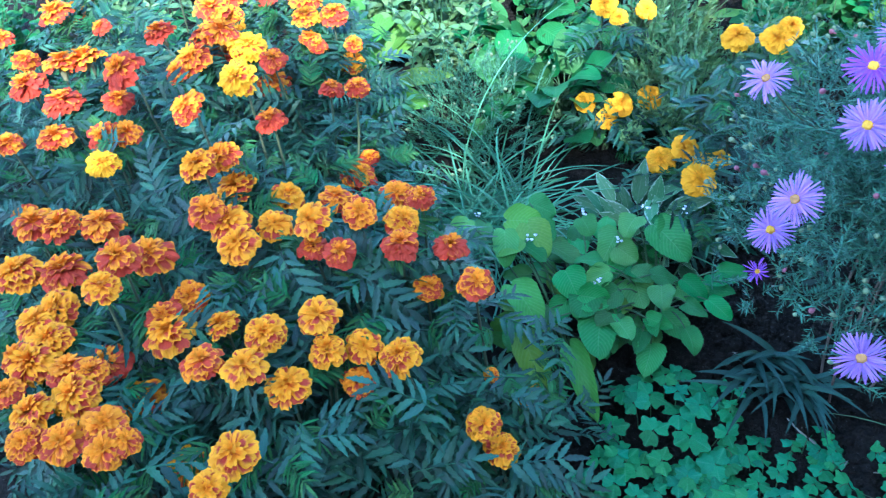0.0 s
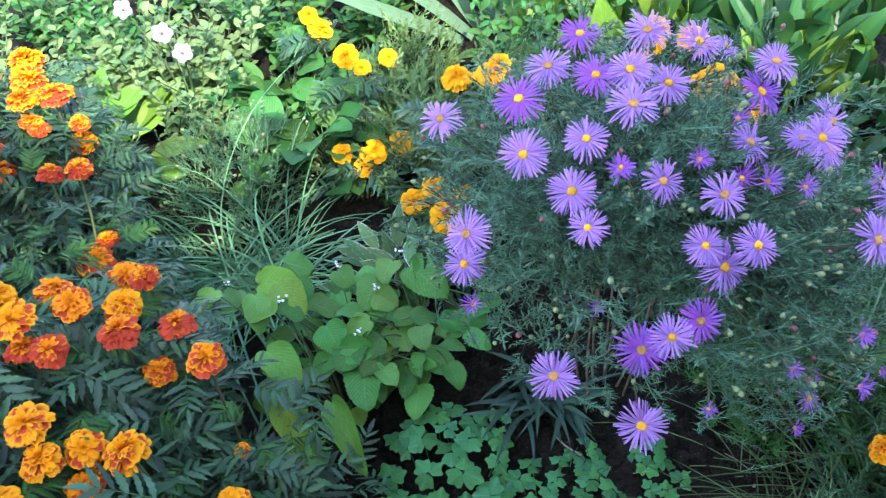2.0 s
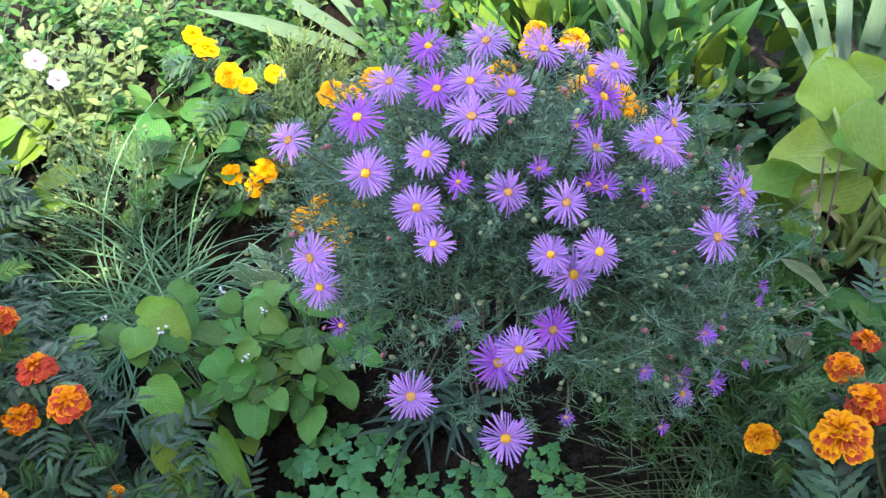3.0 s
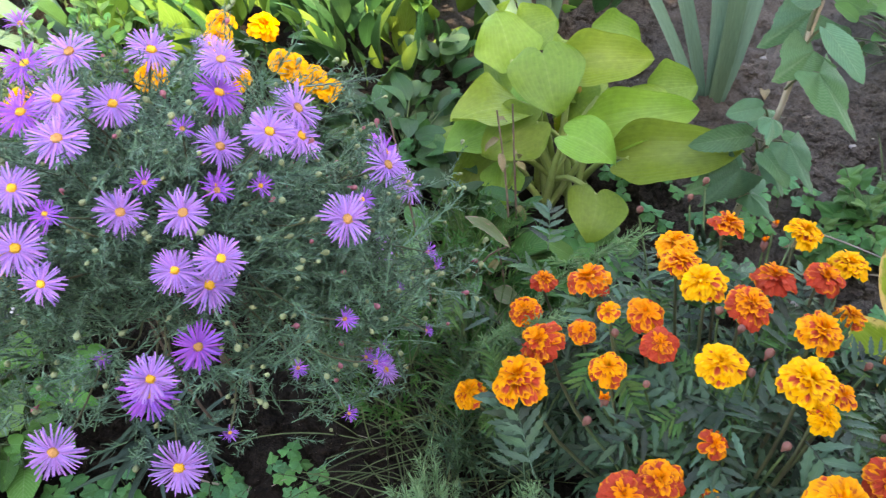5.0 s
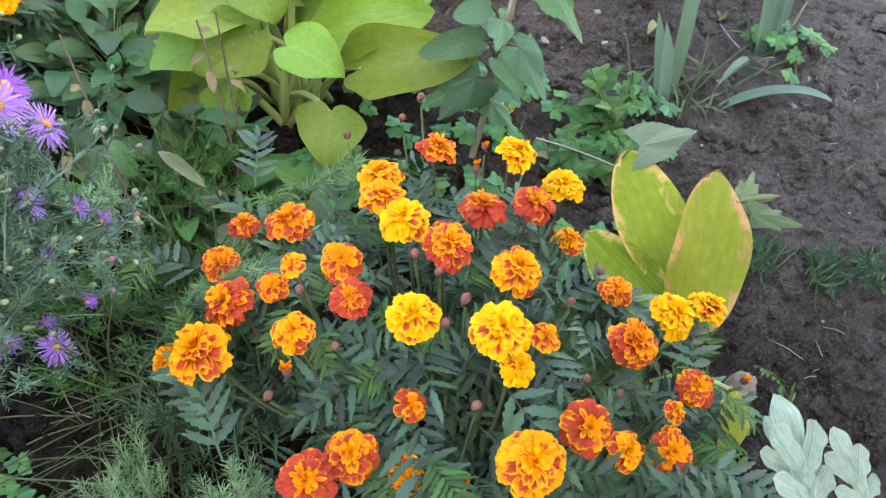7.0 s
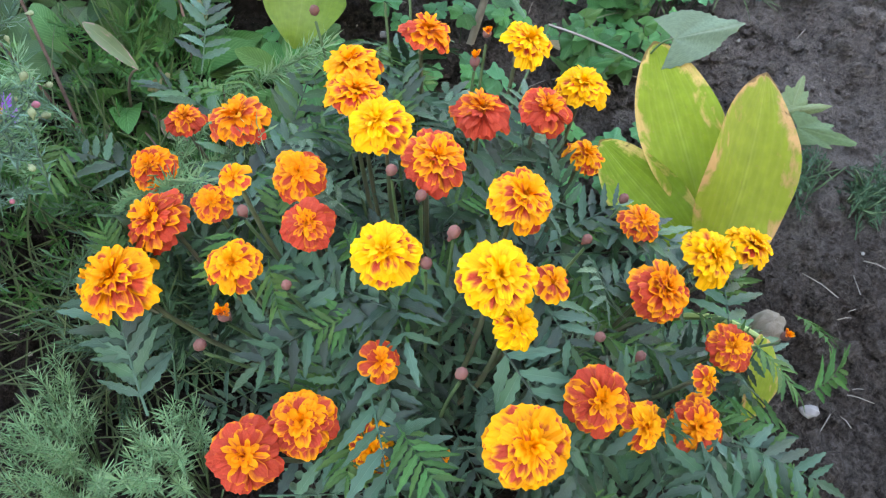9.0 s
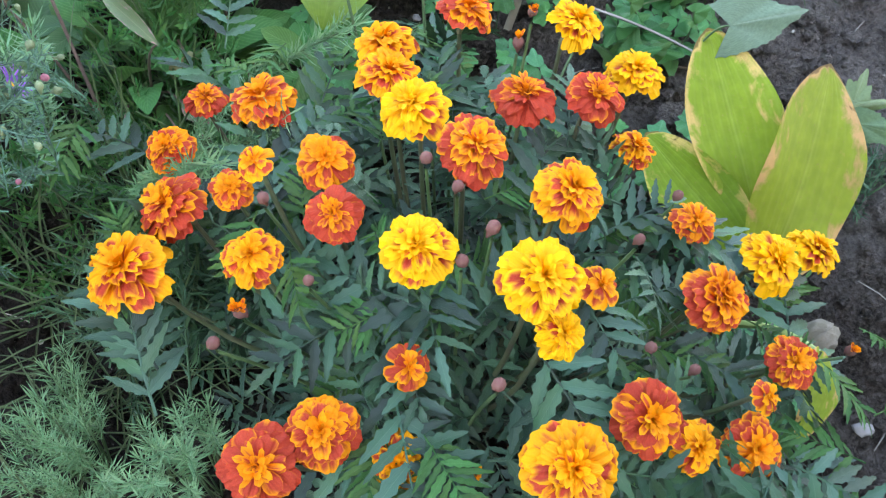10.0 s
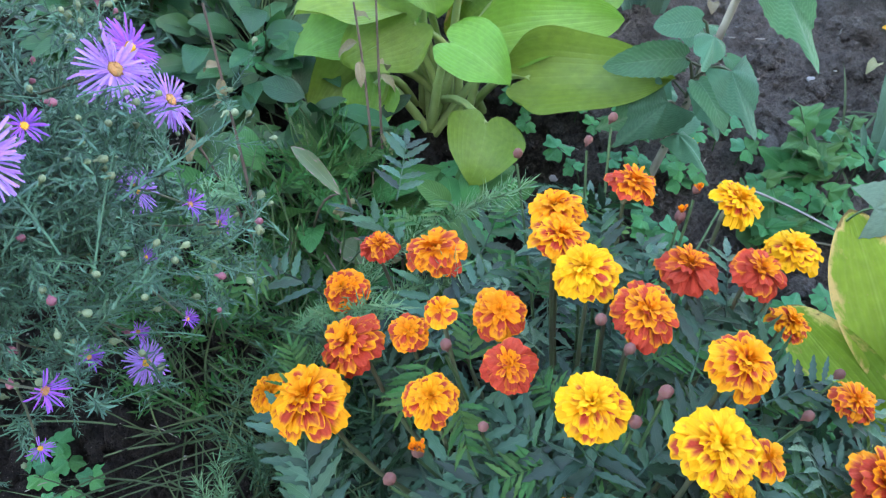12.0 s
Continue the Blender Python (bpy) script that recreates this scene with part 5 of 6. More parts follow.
def tall_shrub():
    rng = random.Random(63)
    root = Vector((1.33, 0.60, ground_z(1.33, 0.60)))
    plant = thing("young_shrub", root.x, root.y, root.z, "young shrub with a pale woody stem and toothed blue-green leaves", "shrub")
    tip = Vector(SHRUB_STEM[1])
    stalk(plant, root, tip, 0.0052, 0.0038, BARK_PALE, 0.0, (0.01, 0.0), 8, "stem", 8)
    for b, t, w in SHRUB_LEAVES:
        b = Vector(b)
        big_leaf(plant, TALL, rng, b, b + (Vector(t) - b) * 1.05 - Vector((0, 0, 0.012)), w * 0.8, None, (-0.5, -0.6, 0.7))
        k = min(1.0, max(0.1, (b.z - root.z) / (tip.z - root.z)))
        stalk(plant, root.lerp(tip, max(0.05, k - 0.1)), b, 0.0022, 0.0014, STEM_RED, 0.01, (0, 0), 5, "stalk", 5)
    for k in range(13):
        v = 0.2 + 0.4 * k / 13
        a = 2.4 * k + rng.uniform(-0.4, 0.4)
        q = root.lerp(tip, v)
        b = q + Vector((math.cos(a), math.sin(a), 0.5)) * rng.uniform(0.015, 0.035)
        big_leaf(plant, TALL, rng, b, b + Vector((math.cos(a), math.sin(a), rng.uniform(-0.6, 0.1))).normalized() * rng.uniform(0.045, 0.07), rng.uniform(0.028, 0.042), None, (-0.3, -0.5, 0.9))
        stalk(plant, q, b, 0.0016, 0.0011, STEM_RED, 0.0, (0, 0), 3, "stalk", 4)


SHRUB_STEM = [
    (1.341, 0.577, 0.225), (1.364, 0.555, 0.485),
]
SHRUB_LEAVES = [
    ((1.362, 0.549, 0.406), (1.306, 0.562, 0.391), 0.085),
    ((1.350, 0.528, 0.388), (1.336, 0.447, 0.345), 0.060),
    ((1.322, 0.584, 0.278), (1.259, 0.633, 0.277), 0.070),
    ((1.323, 0.562, 0.261), (1.305, 0.506, 0.253), 0.060),
    ((1.331, 0.533, 0.287), (1.307, 0.468, 0.265), 0.055),
    ((1.310, 0.582, 0.227), (1.253, 0.589, 0.202), 0.075),
    ((1.369, 0.546, 0.436), (1.360, 0.478, 0.405), 0.060),
    ((1.375, 0.570, 0.448), (1.321, 0.605, 0.415), 0.080),
    ((1.311, 0.599, 0.207), (1.258, 0.624, 0.199), 0.070),
    ((1.329, 0.581, 0.322), (1.289, 0.605, 0.328), 0.060),
    ((1.359, 0.554, 0.473), (1.347, 0.593, 0.493), 0.080),
]
tall_shrub()


# irises
def iris(x, y, specs, label, seed):
    rng = random.Random(seed)
    root = Vector((x, y, ground_z(x, y)))
    plant = thing("iris", x, y, root.z, label, "iris", "iris fans")
    for dx, dy, ln, w, bent in specs:
        d = Vector((dx, dy, 1.0)).normalized()
        o = Vector((dx * 0.08, dy * 0.08, -0.005))
        part("leaf", (IRIS_BENT if bent else IRIS)[rng.randrange(2)], plant, aim(root + o, d, (-d.x - 0.3, -d.y - 0.8, 0.3) if not bent else (0, 0, 1), w, ln, ln))


iris(1.61, 0.45, [(-0.12, 0.0, 0.17, 0.028, False), (0.30, 0.12, 0.27, 0.024, False), (0.75, -0.75, 0.24, 0.020, True), (0.1, 0.2, 0.15, 0.02, False), (-0.3, 0.1, 0.1, 0.012, False)], "small iris with a few blue-green sword leaves", 71)
iris(1.80, 0.39, [(-0.30, 0.0, 0.17, 0.013, True), (0.0, 0.1, 0.30, 0.030, False), (0.12, 0.1, 0.34, 0.030, False), (0.25, 0.1, 0.30, 0.028, False), (0.42, 0.1, 0.26, 0.024, False)], "upright blue-green iris fan", 72)
iris(1.60, 0.86, [(-0.42, 0.1, 0.40, 0.028, False), (-0.22, 0.1, 0.42, 0.030, False), (-0.05, 0.0, 0.46, 0.034, False), (0.08, 0.0, 0.46, 0.036, False), (0.2, 0.0, 0.44, 0.036, False), (0.34, 0.1, 0.40, 0.034, False), (0.0, -0.1, 0.36, 0.034, False), (0.14, -0.12, 0.34, 0.032, False)], "large fan of broad iris leaves", 73)
iris(1.48, 1.22, [(-0.3, 0.1, 0.36, 0.030, False), (-0.1, 0.1, 0.40, 0.032, False), (0.1, 0.0, 0.42, 0.032, False), (0.3, 0.0, 0.4, 0.030, False), (-0.5, 0.1, 0.3, 0.026, False)], "iris clump with stiff blue-green leaves", 74)
iris(0.74, 1.98, [(-0.9, -0.3, 0.42, 0.034, False), (-0.55, -0.2, 0.42, 0.036, False), (0.1, -0.2, 0.44, 0.036, False), (0.45, 0.0, 0.42, 0.036, False), (-0.2, 0.1, 0.42, 0.036, False), (0.9, -0.1, 0.40, 0.034, False), (-1.3, -0.5, 0.42, 0.034, False)], "sunlit iris with long pale leaves", 75)
iris(2.15, 0.95, [(-0.2, 0.1, 0.34, 0.03, False), (0.05, 0.1, 0.36, 0.034, False), (0.3, 0.1, 0.34, 0.03, False)], "iris fan on bare soil", 76)

# chives, dark straps, straw
blades("chives", 0.07, 1.27, "thick tuft of chives with arching blue-green blades", "chives", CHIVE, 400, 81, (0.26, 0.58), (0.0018, 0.0038), 1.9, (0.2, 0.95), 0.085, "", None, 0.15)
blades("dark_strap_plant", 0.49, 0.87, "tuft of drooping dark lance leaves beside bare soil", "plant", STRAP_DARK, 58, 82, (0.07, 0.14), (0.007, 0.011), 1.5, (0.15, 0.8), 0.04, "", -1.9, 0.5)
for k, (x, y, n) in enumerate([(0.70, 0.50, 70), (0.76, 0.60, 70), (0.66, 0.42, 30), (0.84, 0.58, 60), (0.78, 0.68, 30)]):
    blades("dry_grass", x, y, "dry tangled grass, straw-coloured and green", "grass", STRAW, n, 83 + k, (0.11, 0.30), (0.0013, 0.0024), 1.6, (0.05, 0.9), 0.07, "dry grass tufts")
for k, (x, y, n) in enumerate([(1.64, 0.44, 22), (1.83, 0.38, 16), (1.72, 0.42, 14), (1.56, 0.50, 10)]):
    blades("grass_tuft", x, y, "thin grass tuft on bare soil", "grass", STRAW, n, 90 + k, (0.08, 0.16), (0.002, 0.004), 1.3, (0.2, 1.0), 0.03, "grass tufts")

# heart-leaved weeds in the middle
def white_dot():
    s = Sheets()
    s.lump((0, 0, 0), 1, 1, 0.8, random.Random(3), 0.25, 4, 7)
    return s.mesh("flower", PALE_PETAL)


WHITE_DOT = white_dot()


def weed_patch():
    rng = random.Random(101)
    for k, (x, y, lime, lot) in enumerate(WEEDS):
        root = Vector((x, y, ground_z(x, y)))
        plant = thing("broadleaf_weed", x, y, root.z, "lime-green broad-leaved seedling among the flowers" if lime else "leafy green weed with toothed heart-shaped leaves and tiny white flowers", "weed", "broad-leaved weeds")
        for b, t, w in lot:
            big_leaf(plant, NETTLE_LIME if lime else NETTLE, rng, b, t, w * 0.84, root, (rng.uniform(-0.6, 0.6), rng.uniform(-1.0, 0.0), 1.0), STEM, 0.0013)
        if not lime:
            for b, t, w in lot[::3]:
                c = Vector(b) + Vector((rng.uniform(-0.015, 0.015), -0.01, 0.022))
                stalk(plant, Vector(b), c, 0.0009, 0.0007, STEM, 0.0, (0, 0), 3, "stalk", 4)
                for _ in range(4):
                    part("flower", WHITE_DOT, plant, Matrix.Translation(c + Vector((rng.uniform(-0.007, 0.007), rng.uniform(-0.007, 0.007), rng.uniform(-0.003, 0.004)))) @ Matrix.Scale(rng.uniform(0.0016, 0.0026), 4), "tiny white flower")
        for _ in range(34 if not lime else 14):
            a = rng.uniform(0, 6.28)
            rr = rng.uniform(0.02, 0.10)
            b = root + Vector((math.cos(a) * rr, math.sin(a) * rr, rng.uniform(0.04, 0.13)))
            big_leaf(plant, NETTLE_LIME if lime else NETTLE, rng, b, b + Vector((math.cos(a) * 0.045, math.sin(a) * 0.045, rng.uniform(-0.02, 0.02))), rng.uniform(0.028, 0.048), root, (rng.uniform(-0.5, 0.5), rng.uniform(-0.9, 0.2), 1), STEM, 0.0012)


WEED_A = (0.200, 0.930, True, [
        ((0.141, 1.038, 0.179), (0.168, 0.988, 0.146), 0.075),
        ((0.119, 1.008, 0.178), (0.093, 0.973, 0.175), 0.070),
        ((0.112, 0.923, 0.161), (0.153, 0.856, 0.143), 0.075),
        ((0.111, 1.055, 0.174), (0.176, 1.064, 0.157), 0.070),
        ((0.052, 1.018, 0.209), (0.024, 0.979, 0.204), 0.050),
        ((0.124, 0.851, 0.131), (0.153, 0.755, 0.098), 0.060),
        ((0.188, 0.844, 0.114), (0.215, 0.728, 0.095), 0.050),
    ])
WEED_B = (0.240, 1.000, False, [
        ((0.077, 1.058, 0.170), (0.054, 1.019, 0.162), 0.050),
        ((0.106, 1.014, 0.189), (0.105, 0.961, 0.159), 0.055),
        ((0.148, 1.122, 0.152), (0.192, 1.112, 0.134), 0.065),
        ((0.228, 1.086, 0.145), (0.244, 1.059, 0.128), 0.055),
        ((0.176, 1.041, 0.129), (0.222, 1.017, 0.112), 0.060),
        ((0.195, 0.994, 0.119), (0.212, 0.948, 0.099), 0.070),
        ((0.133, 1.002, 0.168), (0.168, 0.988, 0.146), 0.050),
        ((0.163, 1.073, 0.153), (0.176, 1.041, 0.129), 0.050),
    ])
WEED_C = (0.340, 1.000, False, [
        ((0.318, 1.092, 0.136), (0.292, 1.057, 0.125), 0.060),
        ((0.342, 1.075, 0.131), (0.390, 1.011, 0.109), 0.085),
        ((0.286, 1.080, 0.120), (0.257, 1.025, 0.105), 0.070),
        ((0.373, 1.088, 0.135), (0.352, 1.039, 0.122), 0.060),
        ((0.304, 1.005, 0.083), (0.310, 0.951, 0.071), 0.070),
        ((0.335, 0.946, 0.067), (0.375, 0.898, 0.053), 0.060),
        ((0.232, 0.977, 0.098), (0.208, 0.916, 0.097), 0.075),
        ((0.244, 0.931, 0.080), (0.229, 0.854, 0.079), 0.085),
        ((0.213, 0.953, 0.104), (0.261, 0.946, 0.094), 0.060),
        ((0.280, 1.047, 0.114), (0.310, 1.023, 0.101), 0.060),
        ((0.314, 0.899, 0.050), (0.295, 0.839, 0.051), 0.060),
        ((0.125, 0.902, 0.095), (0.101, 0.856, 0.099), 0.070),
    ])
WEEDS = [WEED_A, WEED_B, WEED_C]
weed_patch()


def trefoil_mesh(rng):
    """Columbine leaf, about 1 across: three fan-shaped leaflets, each with rounded, notched lobes."""
    s = Sheets()
    for a in (-1.85, 0.0, 1.85):
        m = Matrix.Rotation(a + rng.uniform(-0.15, 0.15), 4, "Z") @ Matrix.Rotation(rng.uniform(-0.3, 0.15), 4, "X") @ Matrix.Rotation(rng.uniform(-0.15, 0.15), 4, "Y")
        big = rng.uniform(0.90, 1.08)
        rows = []
        for k in range(5):
            q = k / 4
            row = []
            for b in range(27):
                th = -1.40 + 2.80 * b / 26
                lobe = 1 - 0.20 * (0.5 - 0.5 * math.cos(6.2832 * th / 0.78))
                r = q * 0.52 * big * (1 + (lobe - 1) * q) * math.cos(th) ** 0.62
                row.append((m @ Vector((r * math.sin(th), 0.03 + r * math.cos(th), 0.05 * q * q * math.cos(th * 4.8) - 0.06 * q * q)), b / 26, q))
            rows.append(row)
        s.grid(rows)
    return s.mesh("leaf", LEAF_BLUE)


TREFOIL = [trefoil_mesh(SEED) for _ in range(5)]


def columbine(x, y, radius, count, height, seed, size=(0.035, 0.06), label="low columbine clump with rounded three-lobed leaves"):
    rng = random.Random(seed)
    root = Vector((x, y, ground_z(x, y)))
    plant = thing("columbine", x, y, root.z, label, "plant", "columbine clumps")
    taken = []
    for _ in range(count * 2):
        a, rr = rng.uniform(0, 6.2832), radius * math.sqrt(rng.random())
        p = Vector((x + rr * math.cos(a), y + rr * math.sin(a), 0))
        width = rng.uniform(*size)
        if any((p.x - q.x) ** 2 + (p.y - q.y) ** 2 < (0.62 * width) ** 2 for q in taken):
            continue
        taken.append(p)
        p.z = ground_z(p.x, p.y) + max(0.012, height * (1 - 0.5 * (rr / radius) ** 2) * rng.uniform(0.6, 1.0))
        n = Vector((math.cos(a) * 0.2 + rng.uniform(-0.2, 0.2), math.sin(a) * 0.2 + rng.uniform(-0.45, 0.05), 1))
        part("leaf", TREFOIL[rng.randrange(5)], plant, facing(p, n, rng.uniform(0, 6.28), width))
        stalk(plant, root.lerp(Vector((p.x, p.y, ground_z(p.x, p.y))), 0.8), p, 0.0009, 0.0007, STEM, 0.01, (0, 0), 4, "stalk", 4)


columbine(0.325, 0.79, 0.09, 90, 0.07, 111, (0.036, 0.056))
columbine(0.24, 0.72, 0.05, 24, 0.06, 127, (0.034, 0.048))
columbine(0.44, 0.66, 0.12, 110, 0.03, 112, (0.028, 0.044))
columbine(0.34, 0.66, 0.07, 44, 0.035, 128, (0.03, 0.042))
columbine(0.55, 0.60, 0.07, 24, 0.03, 113, (0.026, 0.038))
columbine(0.41, 0.82, 0.03, 14, 0.07, 114, (0.018, 0.028))
columbine(0.53, 0.74, 0.03, 6, 0.03, 129, (0.022, 0.032))
columbine(0.61, 0.70, 0.04, 8, 0.03, 130, (0.026, 0.036))
columbine(0.52, 0.50, 0.10, 20, 0.035, 115, (0.024, 0.04))
columbine(0.66, 0.38, 0.08, 12, 0.035, 116, (0.024, 0.036))
columbine(1.28, 0.33, 0.10, 16, 0.06, 117, (0.03, 0.05))
columbine(1.53, 0.46, 0.08, 18, 0.06, 118, (0.03, 0.045))
columbine(1.83, 0.36, 0.07, 22, 0.07, 119, (0.03, 0.045))
columbine(1.36, 0.78, 0.09, 16, 0.05, 120, (0.03, 0.05))
columbine(1.32, 0.62, 0.10, 11, 0.06, 123, (0.03, 0.05))
columbine(1.44, 0.58, 0.08, 8, 0.05, 124, (0.03, 0.045))
columbine(1.22, 0.52, 0.09, 12, 0.07, 125, (0.03, 0.05))
columbine(1.12, 0.70, 0.08, 18, 0.07, 126, (0.03, 0.045))
columbine(1.20, 0.12, 0.06, 14, 0.07, 121, (0.035, 0.05))
columbine(1.08, 1.02, 0.08, 16, 0.13, 122, (0.04, 0.055))

# variegated plant, broad low plants behind
leafy_clump("variegated_plant", 0.35, 1.15, "small hosta with white-edged leaves", "hosta", PALE, 44, 131, 0.12, 0.13, (0.055, 0.09), 0.34, 0.7)
leafy_clump("rosette_plant", 0.24, 1.58, "rosette of broad rounded leaves dappled by sun", "plant", OVAL_GREEN, 46, 132, 0.19, 0.15, (0.06, 0.10), 0.72, 0.5)
leafy_clump("rosette_plant", 0.20, 1.84, "broad-leaved low plant in sun", "plant", OVAL_GREEN, 40, 133, 0.18, 0.17, (0.06, 0.10), 0.6, 0.6)
leafy_clump("sunlit_hosta", -0.20, 1.70, "sunlit hosta with lime-green lance leaves", "hosta", LANCE_LIME, 24, 134, 0.15, 0.22, (0.14, 0.20), 0.36, 0.6, True, "", STEM_PALE, 0.003)
leafy_clump("primrose", 1.05, 1.07, "low plant with dark glossy oval leaves", "plant", OVAL_DEEP, 90, 135, 0.15, 0.15, (0.04, 0.07), 0.5, 0.5)
leafy_clump("primrose", 1.22, 1.18, "low plant with dark glossy oval leaves", "plant", OVAL_DEEP, 60, 142, 0.12, 0.13, (0.045, 0.075), 0.5, 0.5, False)
leafy_clump("primrose", 0.94, 1.24, "low plant with dark glossy oval leaves", "plant", OVAL_DEEP, 66, 136, 0.14, 0.14, (0.045, 0.075), 0.5, 0.5)
leafy_clump("broad_leaf_clump", 1.13, 1.34, "tall clump of upright glossy lance-shaped leaves", "plant", LANCE + LANCE_LIME[:1], 85, 137, 0.17, 0.28, (0.08, 0.15), 0.33, 2.2, False, "leaf clumps")
leafy_clump("broad_leaf_clump", 1.02, 1.62, "tall clump of upright glossy lance-shaped leaves", "plant", LANCE + LANCE_LIME, 70, 138, 0.2, 0.30, (0.11, 0.19), 0.33, 2.2, False, "leaf clumps")
leafy_clump("broad_leaf_clump", 1.30, 1.72, "tall sunlit clump of upright lance-shaped leaves", "plant", LANCE_LIME + LANCE, 80, 139, 0.22, 0.30, (0.11, 0.19), 0.33, 2.2, False, "leaf clumps")
leafy_clump("broad_leaf_clump", 1.34, 1.44, "tall clump of upright glossy lance-shaped leaves", "plant", LANCE + LANCE_LIME, 90, 141, 0.2, 0.27, (0.08, 0.15), 0.33, 2.2, False, "leaf clumps")
leafy_clump("broad_leaf_clump", 0.78, 1.78, "tall sunlit clump of upright lance-shaped leaves", "plant", LANCE_LIME + LANCE, 40, 140, 0.16, 0.26, (0.12, 0.2), 0.34, 2.0, True, "leaf clumps")

leafy_clump("broad_leaf_clump", 1.50, 1.50, "tall clump of upright glossy lance-shaped leaves", "plant", LANCE_LIME + LANCE, 60, 143, 0.18, 0.27, (0.09, 0.16), 0.33, 2.0, False, "leaf clumps")
leafy_clump("broad_leaf_clump", 1.60, 1.26, "tall clump of upright glossy lance-shaped leaves", "plant", LANCE + LANCE_LIME[:1], 44, 144, 0.15, 0.22, (0.08, 0.14), 0.33, 1.8, False, "leaf clumps")
leafy_clump("low_weed", 1.93, 0.66, "weed with green and yellowing leaves on bare soil", "weed", OVAL_DEEP + OVAL_GREEN + OLD[:1], 64, 145, 0.15, 0.22, (0.045, 0.075), 0.6, 0.7, True, "weeds on bare soil")

# petunias
def petunia_mesh():
    s = Sheets()
    rows = []
    for k in range(5):
        v = k / 4
        row = []
        for b in range(31):
            a = 6.2832 * b / 30
            r = (0.10 + 0.9 * v) * (1 - 0.22 * v * abs(math.sin(a * 2.5)) ** 4)
            row.append((Vector((r * math.cos(a), r * math.sin(a), -0.55 * (1 - v) ** 2 + 0.12 * math.sin(a * 5) * v - 0.15 * v ** 3)), (b * 5 / 30) % 1.0, v))
        rows.append(row)
    s.grid(rows)
    return s.mesh("flower", PETUNIA)


PETUNIA_FLOWER = petunia_mesh()


def petunia(x, y, flowers, seed):
    plant = branching_weed("petunia", x, y, "white petunia with pale sunlit leaves", "flower", SMALL_LIME, 20, seed, 0.26, 0.16, (0.025, 0.045), 0.5, 16)
    rng = random.Random(seed)
    eye = Sheets()
    eye.lump((0, 0, -0.45), 0.14, 0.14, 0.12, rng, 0.05, 4, 8)
    eye_mesh = eye.mesh("throat", PETUNIA_EYE)
    for fx, fy, fz, r in flowers:
        p, n = Vector((fx, fy, fz)), Vector((rng.uniform(-0.1, 0.3), -0.85, 0.5))
        f = part("flower", PETUNIA_FLOWER, plant, facing(p, n, rng.uniform(0, 6), r), "white trumpet flower")
        part("throat", eye_mesh, f, facing(p, n, 0, r), "dark throat")
        stalk(plant, (x, y, ground_z(x, y) + 0.02), p - n.normalized() * r * 0.5, 0.002, 0.0015, STEM, 0.03, (0, 0.02), 5)


petunia(-0.02, 1.80, [(0.003, 1.701, 0.284, 0.021), (-0.031, 1.746, 0.314, 0.022), (-0.11, 1.83, 0.345, 0.021)], 151)

# feathery and leafy filling behind the bed
FEATHER = sprig_meshes("branch", LEAF_GREEN, 5, 26, 0.28, 0.028, 41)
FEATHER_PALE = sprig_meshes("branch", LEAF_FEATHER, 5, 30, 0.22, 0.022, 48)
FEATHER_LIME = sprig_meshes("branch", LEAF_LIME, 4, 22, 0.26, 0.05, 42)
SPURGE_DULL = sprig_meshes("branch", LEAF_FINE, 5, 50, 0.17, 0.013, 46, (0.5, 1.2), 0.85)
SPURGE = sprig_meshes("branch", LEAF_SPURGE, 5, 64, 0.21, 0.013, 43, (0.6, 1.2), 0.85)


def feathery(name, x, y, label, meshes, count, seed, radius, height, size, buds=None, group="", up=1.0):
    rng = random.Random(seed)
    root = Vector((x, y, ground_z(x, y)))
    plant = thing(name, x, y, root.z, label, "plant", group)
    pile = Pile()
    for k in range(count):
        a, rr = rng.uniform(0, 6.2832), radius * math.sqrt(rng.random())
        q = rr / radius
        p = Vector((x + rr * math.cos(a), y + rr * math.sin(a), 0))
        p.z = ground_z(p.x, p.y) + height * (1 - 0.55 * q * q) * rng.uniform(0.25, 1.0)
        d = Vector((math.cos(a) * q + rng.uniform(-0.5, 0.5), math.sin(a) * q + rng.uniform(-0.5, 0.4), up * rng.uniform(0.3, 1.2))).normalized()
        ln = rng.uniform(*size)
        q0 = p - d * ln
        q0.z = max(q0.z, ground_z(q0.x, q0.y))
        pile.add(meshes[rng.randrange(len(meshes))], aim(q0, d, (rng.uniform(-1, 1), rng.uniform(-1, 1), 0.4), ln, ln, ln))
        if buds and k % 2 == 0:
            part("bud", buds, plant, facing(p + d * 0.005, d, 0, rng.uniform(0.0026, 0.0042)), "tiny pale bud")
    tagged(part("foliage", pile.mesh("foliage", meshes[0].materials[0]), plant), kind="stuff")
    for _ in range(10):
        a, rr = rng.uniform(0, 6.2832), radius * 0.8 * math.sqrt(rng.random())
        t = Vector((x + rr * math.cos(a), y + rr * math.sin(a), root.z + height * rng.uniform(0.5, 0.9)))
        stalk(plant, root + Vector((rng.uniform(-0.02, 0.02), rng.uniform(-0.02, 0.02), 0)), t, 0.0016, 0.0009, STEM, 0.0, (rng.uniform(-0.02, 0.02), 0), 5, "stem", 4)
    return plant


